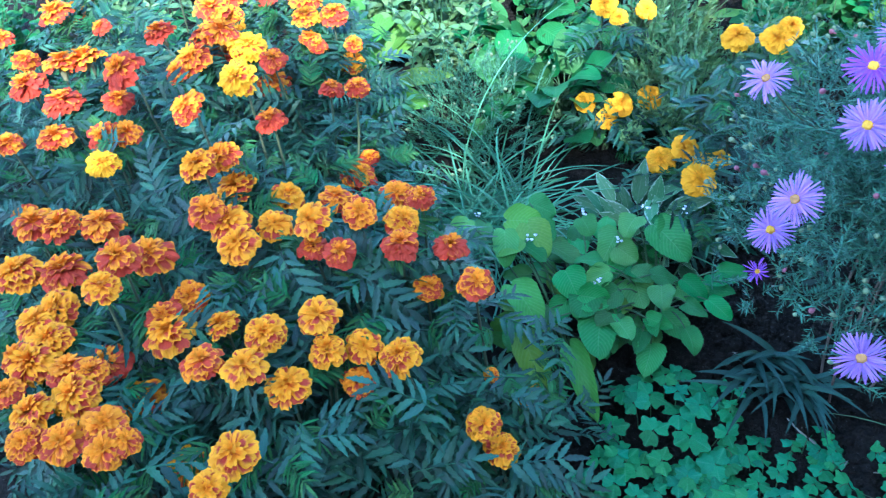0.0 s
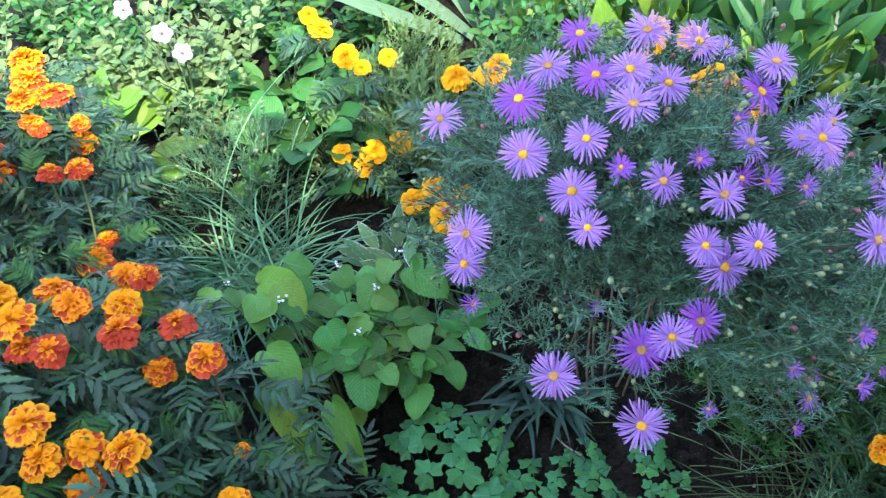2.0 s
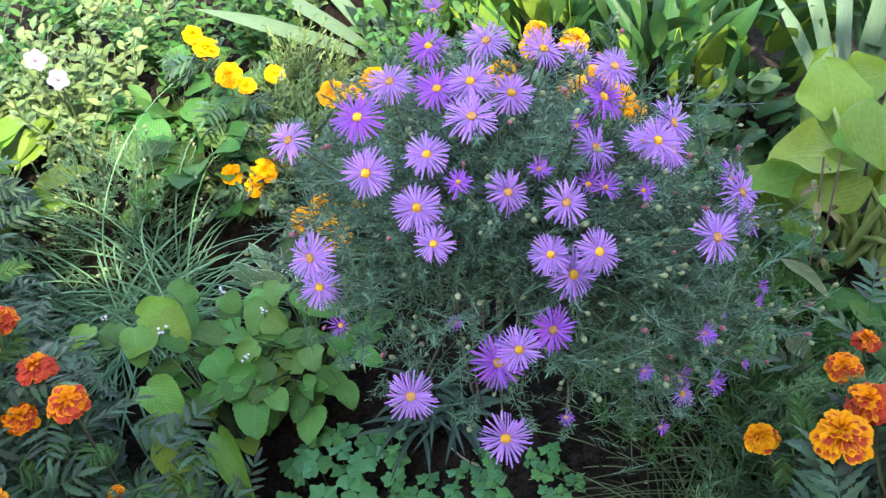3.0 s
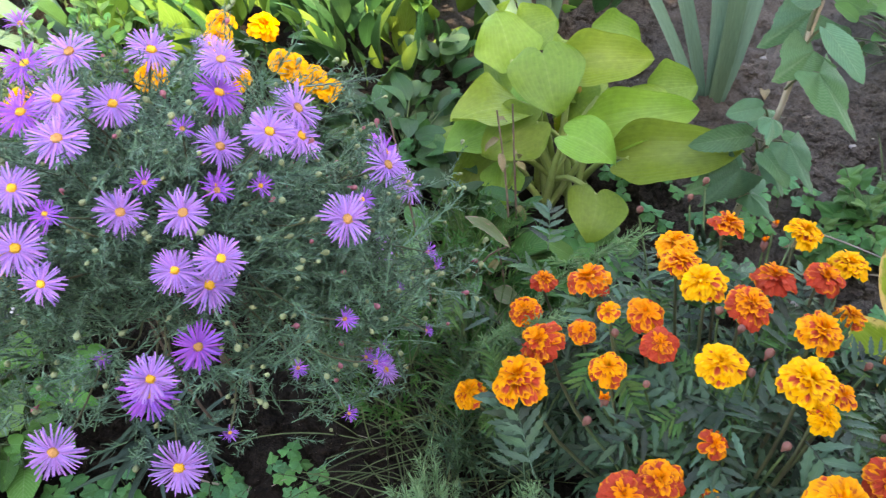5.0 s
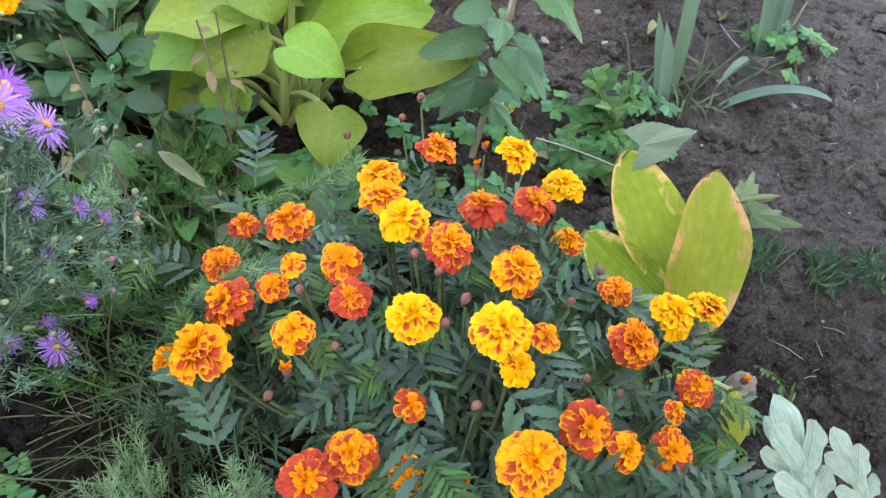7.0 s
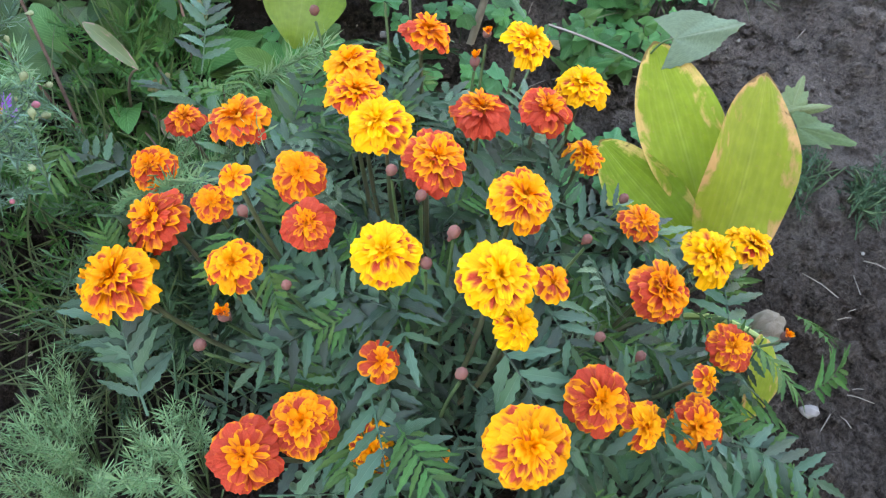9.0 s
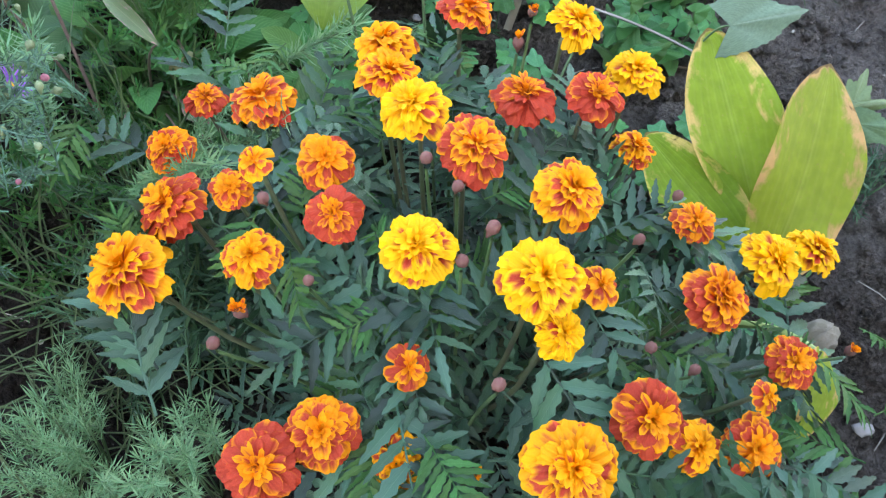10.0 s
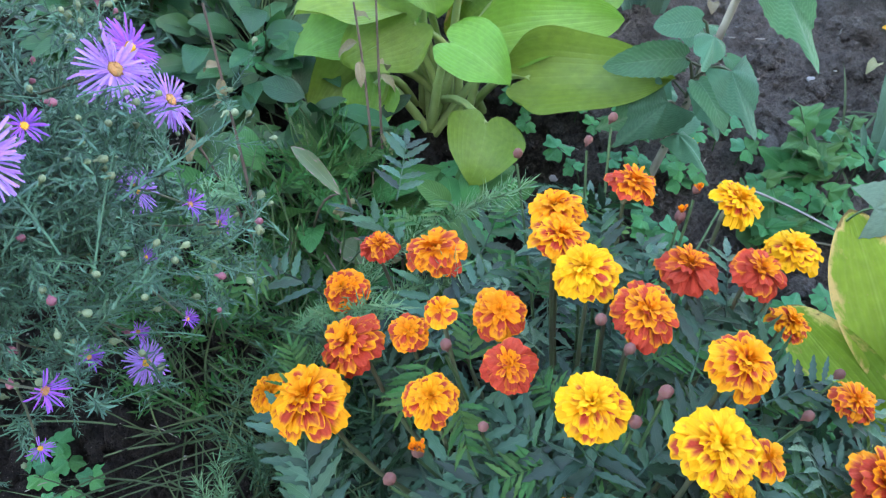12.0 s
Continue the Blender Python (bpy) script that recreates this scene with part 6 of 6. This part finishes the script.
feathery("feathery_plant", 0.05, 1.50, "fine-leaved bushy plant dotted with pale buds", FEATHER_PALE, 230, 161, 0.19, 0.27, (0.05, 0.09), BUDS["pale"])
feathery("feathery_plant", -0.12, 1.30, "fine-leaved bushy plant beside the chives", FEATHER_PALE, 110, 162, 0.12, 0.20, (0.06, 0.10))
feathery("sunlit_weed", 0.44, 1.45, "pale sunlit weed with sparse narrow leaves", FEATHER_LIME, 110, 163, 0.15, 0.30, (0.07, 0.12), None, "sunlit weeds")
feathery("sunlit_weed", 0.46, 1.66, "pale sunlit weed with sparse narrow leaves", FEATHER_LIME, 100, 164, 0.16, 0.30, (0.07, 0.12), None, "sunlit weeds")
feathery("sunlit_weed", 0.60, 1.46, "pale sunlit weed with sparse narrow leaves", FEATHER_LIME, 60, 165, 0.13, 0.32, (0.07, 0.12), None, "sunlit weeds")
marigold_plant(-0.98, 1.36, [(-1.0, 1.40, 0.33, 0.05, 0.7), (-0.95, 1.30, 0.31, 0.05, 0.5), (-1.05, 1.52, 0.35, 0.05, 0.6)], 80, 47, "leafy french marigold with few flowers", "marigolds in the bed", (), 0.15)
branching_weed("leafy_weed", 1.49, 0.50, "small leafy green weed on bare soil", "weed", LOBED_GREEN, 6, 191, 0.10, 0.06, (0.034, 0.055), 0.9, 6, "weeds on bare soil")
branching_weed("leafy_weed", 1.40, 0.46, "small leafy green weed on bare soil", "weed", LOBED_GREEN, 6, 192, 0.10, 0.06, (0.034, 0.055), 0.9, 6, "weeds on bare soil")
for k, (x, y, lime) in enumerate([(0.02, 1.98, True), (0.22, 2.08, False), (0.42, 2.02, False), (-0.30, 1.98, True), (-0.55, 1.75, False), (0.10, 2.28, True), (0.45, 2.36, False), (0.78, 2.2, True), (-0.30, 2.35, False), (1.05, 2.05, True), (1.35, 2.1, True), (0.72, 1.62, False), (-0.75, 1.5, False), (-0.6, 2.1, True), (1.65, 1.75, False), (-0.95, 1.7, False), (-0.85, 2.1, True), (-0.05, 2.5, False), (0.65, 2.5, True), (1.0, 2.35, False), (-0.5, 2.5, False), (-1.1, 2.4, False), (-0.17, 1.95, True), (-0.2, 2.15, False), (-0.8, 2.5, True), (-1.28, 2.15, False), (0.5, 2.15, True)]):
    branching_weed("leafy_weed", x, y, "sunlit leafy weed with small pale green leaves" if lime else "leafy green weed at the back of the bed", "weed", SMALL_LIME if lime else SMALL_GREEN, 22, 170 + k, 0.28, 0.19, (0.024, 0.050), 0.55, 17, "weeds at the back")
branching_weed("leafy_weed", 0.16, 1.72, "leafy green weed at the back of the bed", "weed", SMALL_GREEN, 12, 190, 0.18, 0.15, (0.03, 0.05), 0.6, 9, "weeds at the back")

# spurge, dead stems and litter between aster and marigold


def spurge_shoots(x, y, tips, label):
    """Upright shoots, each ending in a pale whorl of narrow leaves."""
    root = Vector((x, y, ground_z(x, y)))
    plant = thing("cypress_spurge", x, y, root.z, label, "plant", "spurge shoots")
    rng = random.Random(int(x * 1000))
    pile = Pile()
    for tx, ty, tz in tips:
        for _ in range(3):
            tip = Vector((tx, ty, tz)) + Vector((rng.uniform(-0.018, 0.018), rng.uniform(-0.018, 0.018), rng.uniform(-0.03, 0.01)))
            foot = root + Vector(((tx - x) * 0.4, (ty - y) * 0.4, 0))
            d = (tip - foot).normalized()
            ln = min(rng.uniform(0.050, 0.075), (tip - foot).length)
            pile.add(WHORL[rng.randrange(len(WHORL))], aim(tip - d * ln, d, (rng.uniform(-1, 1), rng.uniform(-1, 1), 0.3), ln, ln, ln))
            stalk(plant, foot, tip - d * ln * 0.95, 0.0012, 0.001, STEM, 0.0, (0, 0), 4, "stem", 4)
    tagged(part("foliage", pile.mesh("foliage", LEAF_SPURGE), plant, None, "pale narrow leaves in whorls"), kind="stuff")


WHORL = sprig_meshes("branch", LEAF_SPURGE, 5, 72, 0.25, 0.0105, 47, (0.45, 1.45), 0.9)
spurge_shoots(0.68, 0.46, [(0.701, 0.517, 0.123), (0.702, 0.469, 0.116), (0.653, 0.474, 0.105), (0.677, 0.518, 0.126), (0.726, 0.531, 0.139), (0.676, 0.493, 0.131), (0.693, 0.437, 0.112), (0.674, 0.452, 0.101), (0.64, 0.50, 0.10), (0.715, 0.50, 0.12)], "pale grey-green cypress spurge with feathery whorled shoots")
spurge_shoots(0.75, 0.40, [(0.735, 0.42, 0.17), (0.77, 0.40, 0.19), (0.75, 0.37, 0.2), (0.72, 0.38, 0.18), (0.79, 0.43, 0.14)], "pale grey-green cypress spurge with feathery whorled shoots")
feathery("cypress_spurge", 0.80, 0.55, "leaning thin spurge stems with fine leaves", SPURGE_DULL, 26, 216, 0.09, 0.22, (0.08, 0.13), None, "spurge shoots", 0.7)
feathery("cypress_spurge", 0.87, 0.52, "leaning thin spurge stems with fine leaves", SPURGE_DULL, 18, 217, 0.07, 0.24, (0.08, 0.13), None, "spurge shoots", 0.5)
feathery("cypress_spurge", 0.88, 0.66, "feathery grey-green cypress spurge shoots", SPURGE_DULL, 22, 203, 0.10, 0.26, (0.07, 0.11), None, "spurge shoots", 1.4)
for k, (x, y) in enumerate([(1.46, 0.19), (1.50, 0.12), (1.55, 0.06)]):
    feathery("cypress_spurge", x, y, "low sprawling blue-green spurge on bare soil", SPURGE_DULL, 22, 218 + k, 0.055, 0.045, (0.05, 0.08), None, "spurge shoots", 0.35)


def leaning_shoots():
    """Long spurge shoots that lean out over the marigold."""
    for k, (foot, tip, r) in enumerate([((0.86, 0.66), (1.035, 0.530, 0.290), 0.07), ((0.82, 0.60), (0.935, 0.490, 0.285), 0.06), ((0.80, 0.57), (0.905, 0.560, 0.215), 0.06), ((0.83, 0.66), (0.885, 0.500, 0.275), 0.07), ((0.80, 0.70), (0.838, 0.715, 0.250), 0.09), ((0.83, 0.74), (0.860, 0.735, 0.240), 0.09)]):
        root = Vector((foot[0], foot[1], ground_z(*foot)))
        tip = Vector(tip)
        shoot = thing("spurge_shoot", root.x, root.y, root.z, "long leaning spurge shoot with grey-green needle leaves", "plant", "leaning spurge shoots")
        pts = arc(root, tip, 0.05, 10)
        stalk(shoot, root, tip, 0.0014, 0.0010, STEM, 0.05, (0, 0), 10, "stem", 5)
        rng = random.Random(300 + k)
        pile = Pile()
        for a, b in zip(pts[3:-1], pts[4:]):
            d = (b - a).normalized()
            pile.add(SPURGE[rng.randrange(5)], aim(a, d, (rng.uniform(-1, 1), rng.uniform(-1, 1), 0.5), r, (b - a).length * 1.5, r))
        d = (pts[-1] - pts[-3]).normalized()
        pile.add(WHORL[k % 5], aim(tip - d * 0.05, d, (0.3, 0.2, 1), 0.09, 0.07, 0.09))
        tagged(part("foliage", pile.mesh("foliage", LEAF_SPURGE), shoot), kind="stuff")


leaning_shoots()
feathery("fine_weed", 0.80, 0.76, "fine dark weed at the foot of the aster", FEATHER, 70, 205, 0.15, 0.22, (0.06, 0.10))
feathery("fine_weed", 0.95, 0.68, "fine dark weed behind the marigold", FEATHER, 60, 206, 0.13, 0.18, (0.06, 0.10))
leafy_clump("low_weed", 0.95, 0.80, "low weed with dull green oval leaves", "weed", OVAL_GREEN, 34, 207, 0.15, 0.13, (0.05, 0.08), 0.5, 0.5)
leafy_clump("low_weed", 0.86, 0.92, "low weed with dull green oval leaves", "weed", OVAL_DEEP, 38, 208, 0.13, 0.13, (0.04, 0.07), 0.5, 0.5)
leafy_clump("low_weed", 1.02, 0.62, "low weed with dull green oval leaves", "weed", OVAL_GREEN, 18, 209, 0.10, 0.09, (0.04, 0.07), 0.5, 0.5)

leafy_clump("low_weed", 1.03, 0.88, "low weed with dull green oval leaves", "weed", OVAL_DEEP, 42, 212, 0.12, 0.14, (0.04, 0.07), 0.5, 0.6)
leafy_clump("low_weed", 1.10, 0.66, "low weed with dull green oval leaves", "weed", OVAL_GREEN, 20, 213, 0.09, 0.09, (0.04, 0.07), 0.5, 0.5)
feathery("fine_weed", 0.99, 0.78, "fine green weed among dead stems", FEATHER, 70, 214, 0.13, 0.20, (0.06, 0.10))
feathery("fine_weed", 0.88, 0.60, "fine green weed between aster and marigold", FEATHER, 60, 215, 0.10, 0.18, (0.06, 0.10))


def dead_stems():
    rng = random.Random(211)
    for x, y, dx, dy, h in ((0.885, 0.75, 0.052, 0.153, 0.30), (1.03, 0.76, 0.045, 0.075, 0.27), (1.05, 0.76, 0.05, 0.07, 0.27), (0.97, 0.70, 0.01, 0.02, 0.15), (1.01, 0.66, 0.01, 0.01, 0.12), (0.90, 0.80, -0.03, 0.05, 0.2)):
        z = ground_z(x, y)
        stem = thing("dead_stem", x, y, z, "bare dark brown dead flower stem", "stem", "dead stems")
        stalk(stem, (x, y, z), (x + dx, y + dy, z + h), 0.0023, 0.0013, BARK, 0.0, (rng.uniform(-0.01, 0.01), 0), 6, "stem", 6)
        for _ in range(3):
            k = rng.uniform(0.4, 0.95)
            p = Vector((x + dx * k, y + dy * k, z + h * k))
            part("leaf", DRY[rng.randrange(3)], stem, aim(p, (rng.uniform(-1, 1), rng.uniform(-1, 1), -0.6), (0, -0.3, 1), 0.012, 0.028, 0.028), "withered leaf")


dead_stems()


def withered_plant():
    """Dying stem with pale pinkish leaves among the dead stems."""
    x, y = 0.95, 0.78
    root = Vector((x, y, ground_z(x, y)))
    plant = thing("withered_plant", x, y, root.z, "withering stem with pale pinkish and brown leaves", "plant")
    rng = random.Random(321)
    for b, t, w in (((0.929, 0.628, 0.272), (0.929, 0.722, 0.262), 0.014), ((0.955, 0.70, 0.125), (0.975, 0.665, 0.11), 0.028), ((0.90, 0.72, 0.12), (0.875, 0.70, 0.10), 0.03), ((0.93, 0.66, 0.12), (0.955, 0.63, 0.10), 0.026)):
        big_leaf(plant, WITHERED, rng, b, t, w, root, (-0.3, -0.5, 1.0), BARK, 0.0012)


WITHERED = leaf_meshes("leaf", LEAF_WITHERED, "lance", 3, (0.3, 0.9), (0.1, 0.5), 0.2, 12, 2, 0, 52, 0.4, 0)
withered_plant()


# silver-leaved stems close by
def hand_leaf(rng, material):
    """Silvery leaf, length 1: a blunt middle lobe and two pairs of blunt side lobes with scalloped rims."""
    s = Sheets()
    for v0, a, ln, w in ((0.0, 0.0, 1.0, 0.17), (0.30, 0.62, 0.50, 0.13), (0.30, -0.62, 0.52, 0.13), (0.10, 1.05, 0.42, 0.10), (0.10, -1.05, 0.40, 0.10)):
        m = Matrix.Translation((0, v0, 0.004 * abs(a))) @ Matrix.Rotation(-a + rng.uniform(-0.08, 0.08), 4, "Z") @ Matrix.Rotation(rng.uniform(-0.12, 0.05), 4, "X")
        ph = rng.uniform(0, 6)
        s.blade(ln * rng.uniform(0.94, 1.06), lambda v: w * min(1.0, 0.42 + 1.1 * v) * (1 + 0.10 * math.sin(v * 13 + ph)) * (1 if v < 0.82 else max(0.3, 1 - ((v - 0.82) / 0.18) ** 2 * 0.7)), 18, 4, m, 0.3, 0.22, 0.10, 0.0, 0.0, ph, 0.0, 1.0, 0.0, 0.02)
    return s.mesh("leaf", material)


SILVER = [hand_leaf(SEED, LEAF_SILVER) for _ in range(4)]
GREY = maple_meshes("leaf", LEAF_SEEDLING, 3, 46, 5, 0.45)
TALL_GREY = maple_meshes("leaf", LEAF_GREY, 2, 45, 3, 0.25)
SILVER_STEMS = [
    ((0.740, 0.020), (0.748, 0.061, 0.648), [
        ((0.739, 0.058, 0.654), (0.726, 0.089, 0.663), 0.032),
        ((0.748, 0.058, 0.647), (0.774, 0.039, 0.654), 0.040),
        ((0.736, 0.060, 0.664), (0.736, 0.075, 0.692), 0.022),
        ((0.737, 0.052, 0.652), (0.740, 0.038, 0.641), 0.030),
    ]),
    ((0.840, -0.020), (0.811, 0.033, 0.643), [
        ((0.811, 0.033, 0.643), (0.829, 0.057, 0.664), 0.020),
        ((0.825, 0.021, 0.641), (0.832, 0.041, 0.657), 0.016),
        ((0.815, 0.030, 0.643), (0.824, 0.060, 0.652), 0.016),
    ]),
]


def silver_plant(foot, top, leaves, seed):
    rng = random.Random(seed)
    root = Vector((foot[0], foot[1], ground_z(*foot)))
    plant = thing("chrysanthemum", root.x, root.y, root.z, "tall chrysanthemum stem with lobed silvery grey-green leaves", "plant", "silver-leaved stems")
    top = Vector(top)
    stalk(plant, root, top, 0.0020, 0.0010, STEM, 0.0, (0, -0.01), 8, "stem", 6)
    for b, t, w in leaves:
        big_leaf(plant, SILVER, rng, b, t, w * 1.25, None, (-0.5, -0.5, 0.8))
        k = max(0.1, min(1.0, (b[2] - root.z) / (top.z - root.z)))
        stalk(plant, root.lerp(top, k), b, 0.0016, 0.0012, STEM, 0.0, (0, 0), 3, "stalk", 5)
    for k in range(9):
        v = 0.25 + 0.07 * k
        p = root.lerp(top, v)
        a = 2.4 * k
        d = Vector((math.cos(a), math.sin(a) - 0.3, 0.2)).normalized()
        part("leaf", SILVER[rng.randrange(3)], plant, aim(p, d, (0, 0, 1), 0.026, 0.034, 0.034))


for k, (foot, top, leaves) in enumerate(SILVER_STEMS):
    silver_plant(foot, top, leaves, 220 + k)


# creeping stem with pale lobed leaves at the edge
def creeper():
    root = Vector((1.12, 0.42, ground_z(1.12, 0.42) + 0.02))
    plant = thing("creeper", root.x, root.y, root.z, "pale creeping stem with a dull grey-green lobed leaf", "vine")
    rng = random.Random(231)
    a, b = Vector(CREEPER[0][0]), Vector(CREEPER[0][1])
    stalk(plant, root, a, 0.0014, 0.0014, STEM, 0.0, (0, 0), 5)
    stalk(plant, a, b, 0.0016, 0.0013, TWIG, 0.003, (0, 0), 8)
    for k, (p, t, w) in enumerate(CREEPER[1:]):
        if k:
            x, y = p[0] - 0.02, p[1] - 0.02
            plant = thing("seedling", x, y, ground_z(x, y), "pale green maple-like seedling on bare soil", "seedling", "seedlings")
            b = Vector((x, y, ground_z(x, y)))
        if k:
            t = Vector(p).lerp(Vector(t), 0.72)
        big_leaf(plant, GREY if k else TALL_GREY, rng, p, t, w, None, (-0.4, -0.4, 1.0))
        stalk(plant, b, p, 0.0013, 0.001, STEM, 0.01)


CREEPER = [
    ((1.304, 0.473, 0.193), (1.332, 0.370, 0.193)),
    ((1.343, 0.352, 0.232), (1.388, 0.302, 0.260), 0.046),
    ((1.415, 0.242, 0.158), (1.480, 0.189, 0.172), 0.034),
    ((1.417, 0.218, 0.154), (1.451, 0.137, 0.162), 0.036),
    ((1.432, 0.236, 0.159), (1.477, 0.254, 0.184), 0.034),
]
creeper()


# ---- litter on the soil ----
def crumbs():
    rng = random.Random(241)
    s = Sheets()
    for _ in range(11000):
        x, y = (rng.uniform(1.05, 2.5), rng.uniform(-0.15, 1.3)) if rng.random() < 0.75 else (rng.uniform(0.2, 1.1), rng.uniform(0.2, 1.15))
        r = 0.0015 + 0.009 * rng.random() ** 3
        z = ground_at(x, y)
        s.lump((x, y, z + r * 0.3), r * rng.uniform(0.8, 1.4), r * rng.uniform(0.8, 1.4), r * 0.8, rng, 0.25, 3, 5)
    for _ in range(1500):
        x, y = (rng.uniform(1.15, 2.5), rng.uniform(-0.15, 1.3)) if rng.random() < 0.8 else (rng.uniform(0.3, 1.1), rng.uniform(0.3, 1.1))
        r = 0.006 + 0.014 * rng.random() ** 2.5
        s.lump((x, y, ground_at(x, y) + r * 0.1), r * rng.uniform(0.8, 1.5), r * rng.uniform(0.8, 1.5), r * 0.7, rng, 0.28, 4, 7)
    tagged(new("soil_crumbs", s.mesh("soil_crumbs", SOIL, False)), "loose crumbs and small clods of dry soil", "soil", kind="stuff")


crumbs()


def chips():
    """Pale chips and bits of straw strewn over the bare soil."""
    rng = random.Random(242)
    s = Sheets()
    for k in range(420):
        x, y = (rng.uniform(1.1, 2.4), rng.uniform(-0.15, 1.2)) if k % 4 else (rng.uniform(0.3, 1.1), rng.uniform(0.3, 1.1))
        z = ground_at(x, y) + 0.002
        if k % 3 == 0:
            a, ln = rng.uniform(0, 6.28), rng.uniform(0.012, 0.05)
            s.tube([(x, y, z), (x + math.cos(a) * ln * 0.5, y + math.sin(a) * ln * 0.5, z + 0.004), (x + math.cos(a) * ln, y + math.sin(a) * ln, z + 0.002)], 0.0008, 0.0006, 4)
        else:
            r = rng.uniform(0.001, 0.0032)
            s.lump((x, y, z), r * 1.4, r, r * 0.6, rng, 0.3, 3, 5)
    tagged(new("soil_chips", s.mesh("soil_chips", TWIG, False)), "pale chips and straw bits strewn on the soil", "debris", kind="stuff")


chips()


def litter():
    rng = random.Random(251)
    spots = [(1.236, 0.03, 0.0075), (1.60, 0.68, 0.007), (1.72, 0.66, 0.006), (1.66, 0.60, 0.005), (2.05, 0.95, 0.008), (1.50, 0.30, 0.004), (1.75, 0.30, 0.006), (1.9, 0.35, 0.009)]
    for _ in range(22):
        spots.append((rng.uniform(1.25, 2.3), rng.uniform(-0.05, 1.1), rng.uniform(0.0025, 0.006)))
    for x, y, r in spots:
        s = Sheets()
        s.lump((0, 0, 0), r * 1.3, r, r * 0.7, rng, 0.3, 5, 8)
        me = s.mesh("pebble", STONE)
        tagged(new("pebble", me), "small pale pebble on the soil", "stone", "pebbles").matrix_basis = pose(x, y, ground_at(x, y) + r * 0.35, 0, 0, rng.uniform(0, 360))
    for x, y, ln, a in ((0.502, 0.77, 0.05, 2.1), (0.36, 1.02, 0.06, 0.4), (0.43, 1.0, 0.05, 2.6), (0.40, 1.07, 0.04, 1.2), (1.5, 0.52, 0.06, 0.5), (1.66, 0.72, 0.09, 2.4), (1.95, 0.72, 0.12, 2.7), (1.82, 0.46, 0.07, 1.0), (1.45, 0.42, 0.05, 2.2), (0.60, 0.30, 0.05, 0.9)):
        s = Sheets()
        h = 0.004
        s.tube([(-ln / 2, 0, h), (0, 0.004, h * 1.5), (ln / 2, 0, h)], 0.0018, 0.0012, 5)
        tagged(new("twig", s.mesh("twig", TWIG)), "short dry twig lying on the soil", "twig", "twigs").matrix_basis = Matrix.Translation((x, y, ground_at(x, y))) @ Matrix.Rotation(a, 4, "Z")
    ym = leaf_meshes("fallen_leaf", LEAF_YELLOW, "oval", 1, (0.5, 0.6), (0.2, 0.25), 0.2, 9, 2, 0, 44)[0]
    for x, y, ln, a in ((1.84, 0.58, 0.03, 0.6), (1.44, 0.62, 0.03, 2.0)):
        tagged(new("fallen_leaf", ym), "yellow fallen leaf on the soil", "leaf", "fallen leaves").matrix_basis = Matrix.Translation((x, y, ground_at(x, y) + 0.008)) @ Matrix.Rotation(a, 4, "Z") @ Matrix.Diagonal((ln * 0.8, ln, ln, 1))
    for k, (x, y) in enumerate([(0.40, 1.04), (1.75, 0.56), (2.05, 0.46), (1.86, 0.50), (1.40, 0.50), (1.68, 0.80), (2.1, 0.7)]):
        tagged(new("dry_leaf", DRY[k % 3]), "curled brown dry leaf on the soil", "leaf", "fallen leaves").matrix_basis = Matrix.Translation((x, y, ground_at(x, y) + 0.01)) @ Matrix.Rotation(k * 1.7, 4, "Z") @ Matrix.Diagonal((0.018, 0.035, 0.035, 1))


litter()


def side_stone():
    rng = random.Random(261)
    s = Sheets()
    s.lump((0, 0, 0), 0.023, 0.019, 0.026, rng, 0.13, 11, 16)
    x, y = STONE_AT
    tagged(new("stone", s.mesh("stone", ROCK)), "pale rough stone beside the marigold", "stone").matrix_basis = Matrix.Translation((x, y, ground_z(x, y) + 0.025))


STONE_AT = (1.268, 0.112)
side_stone()
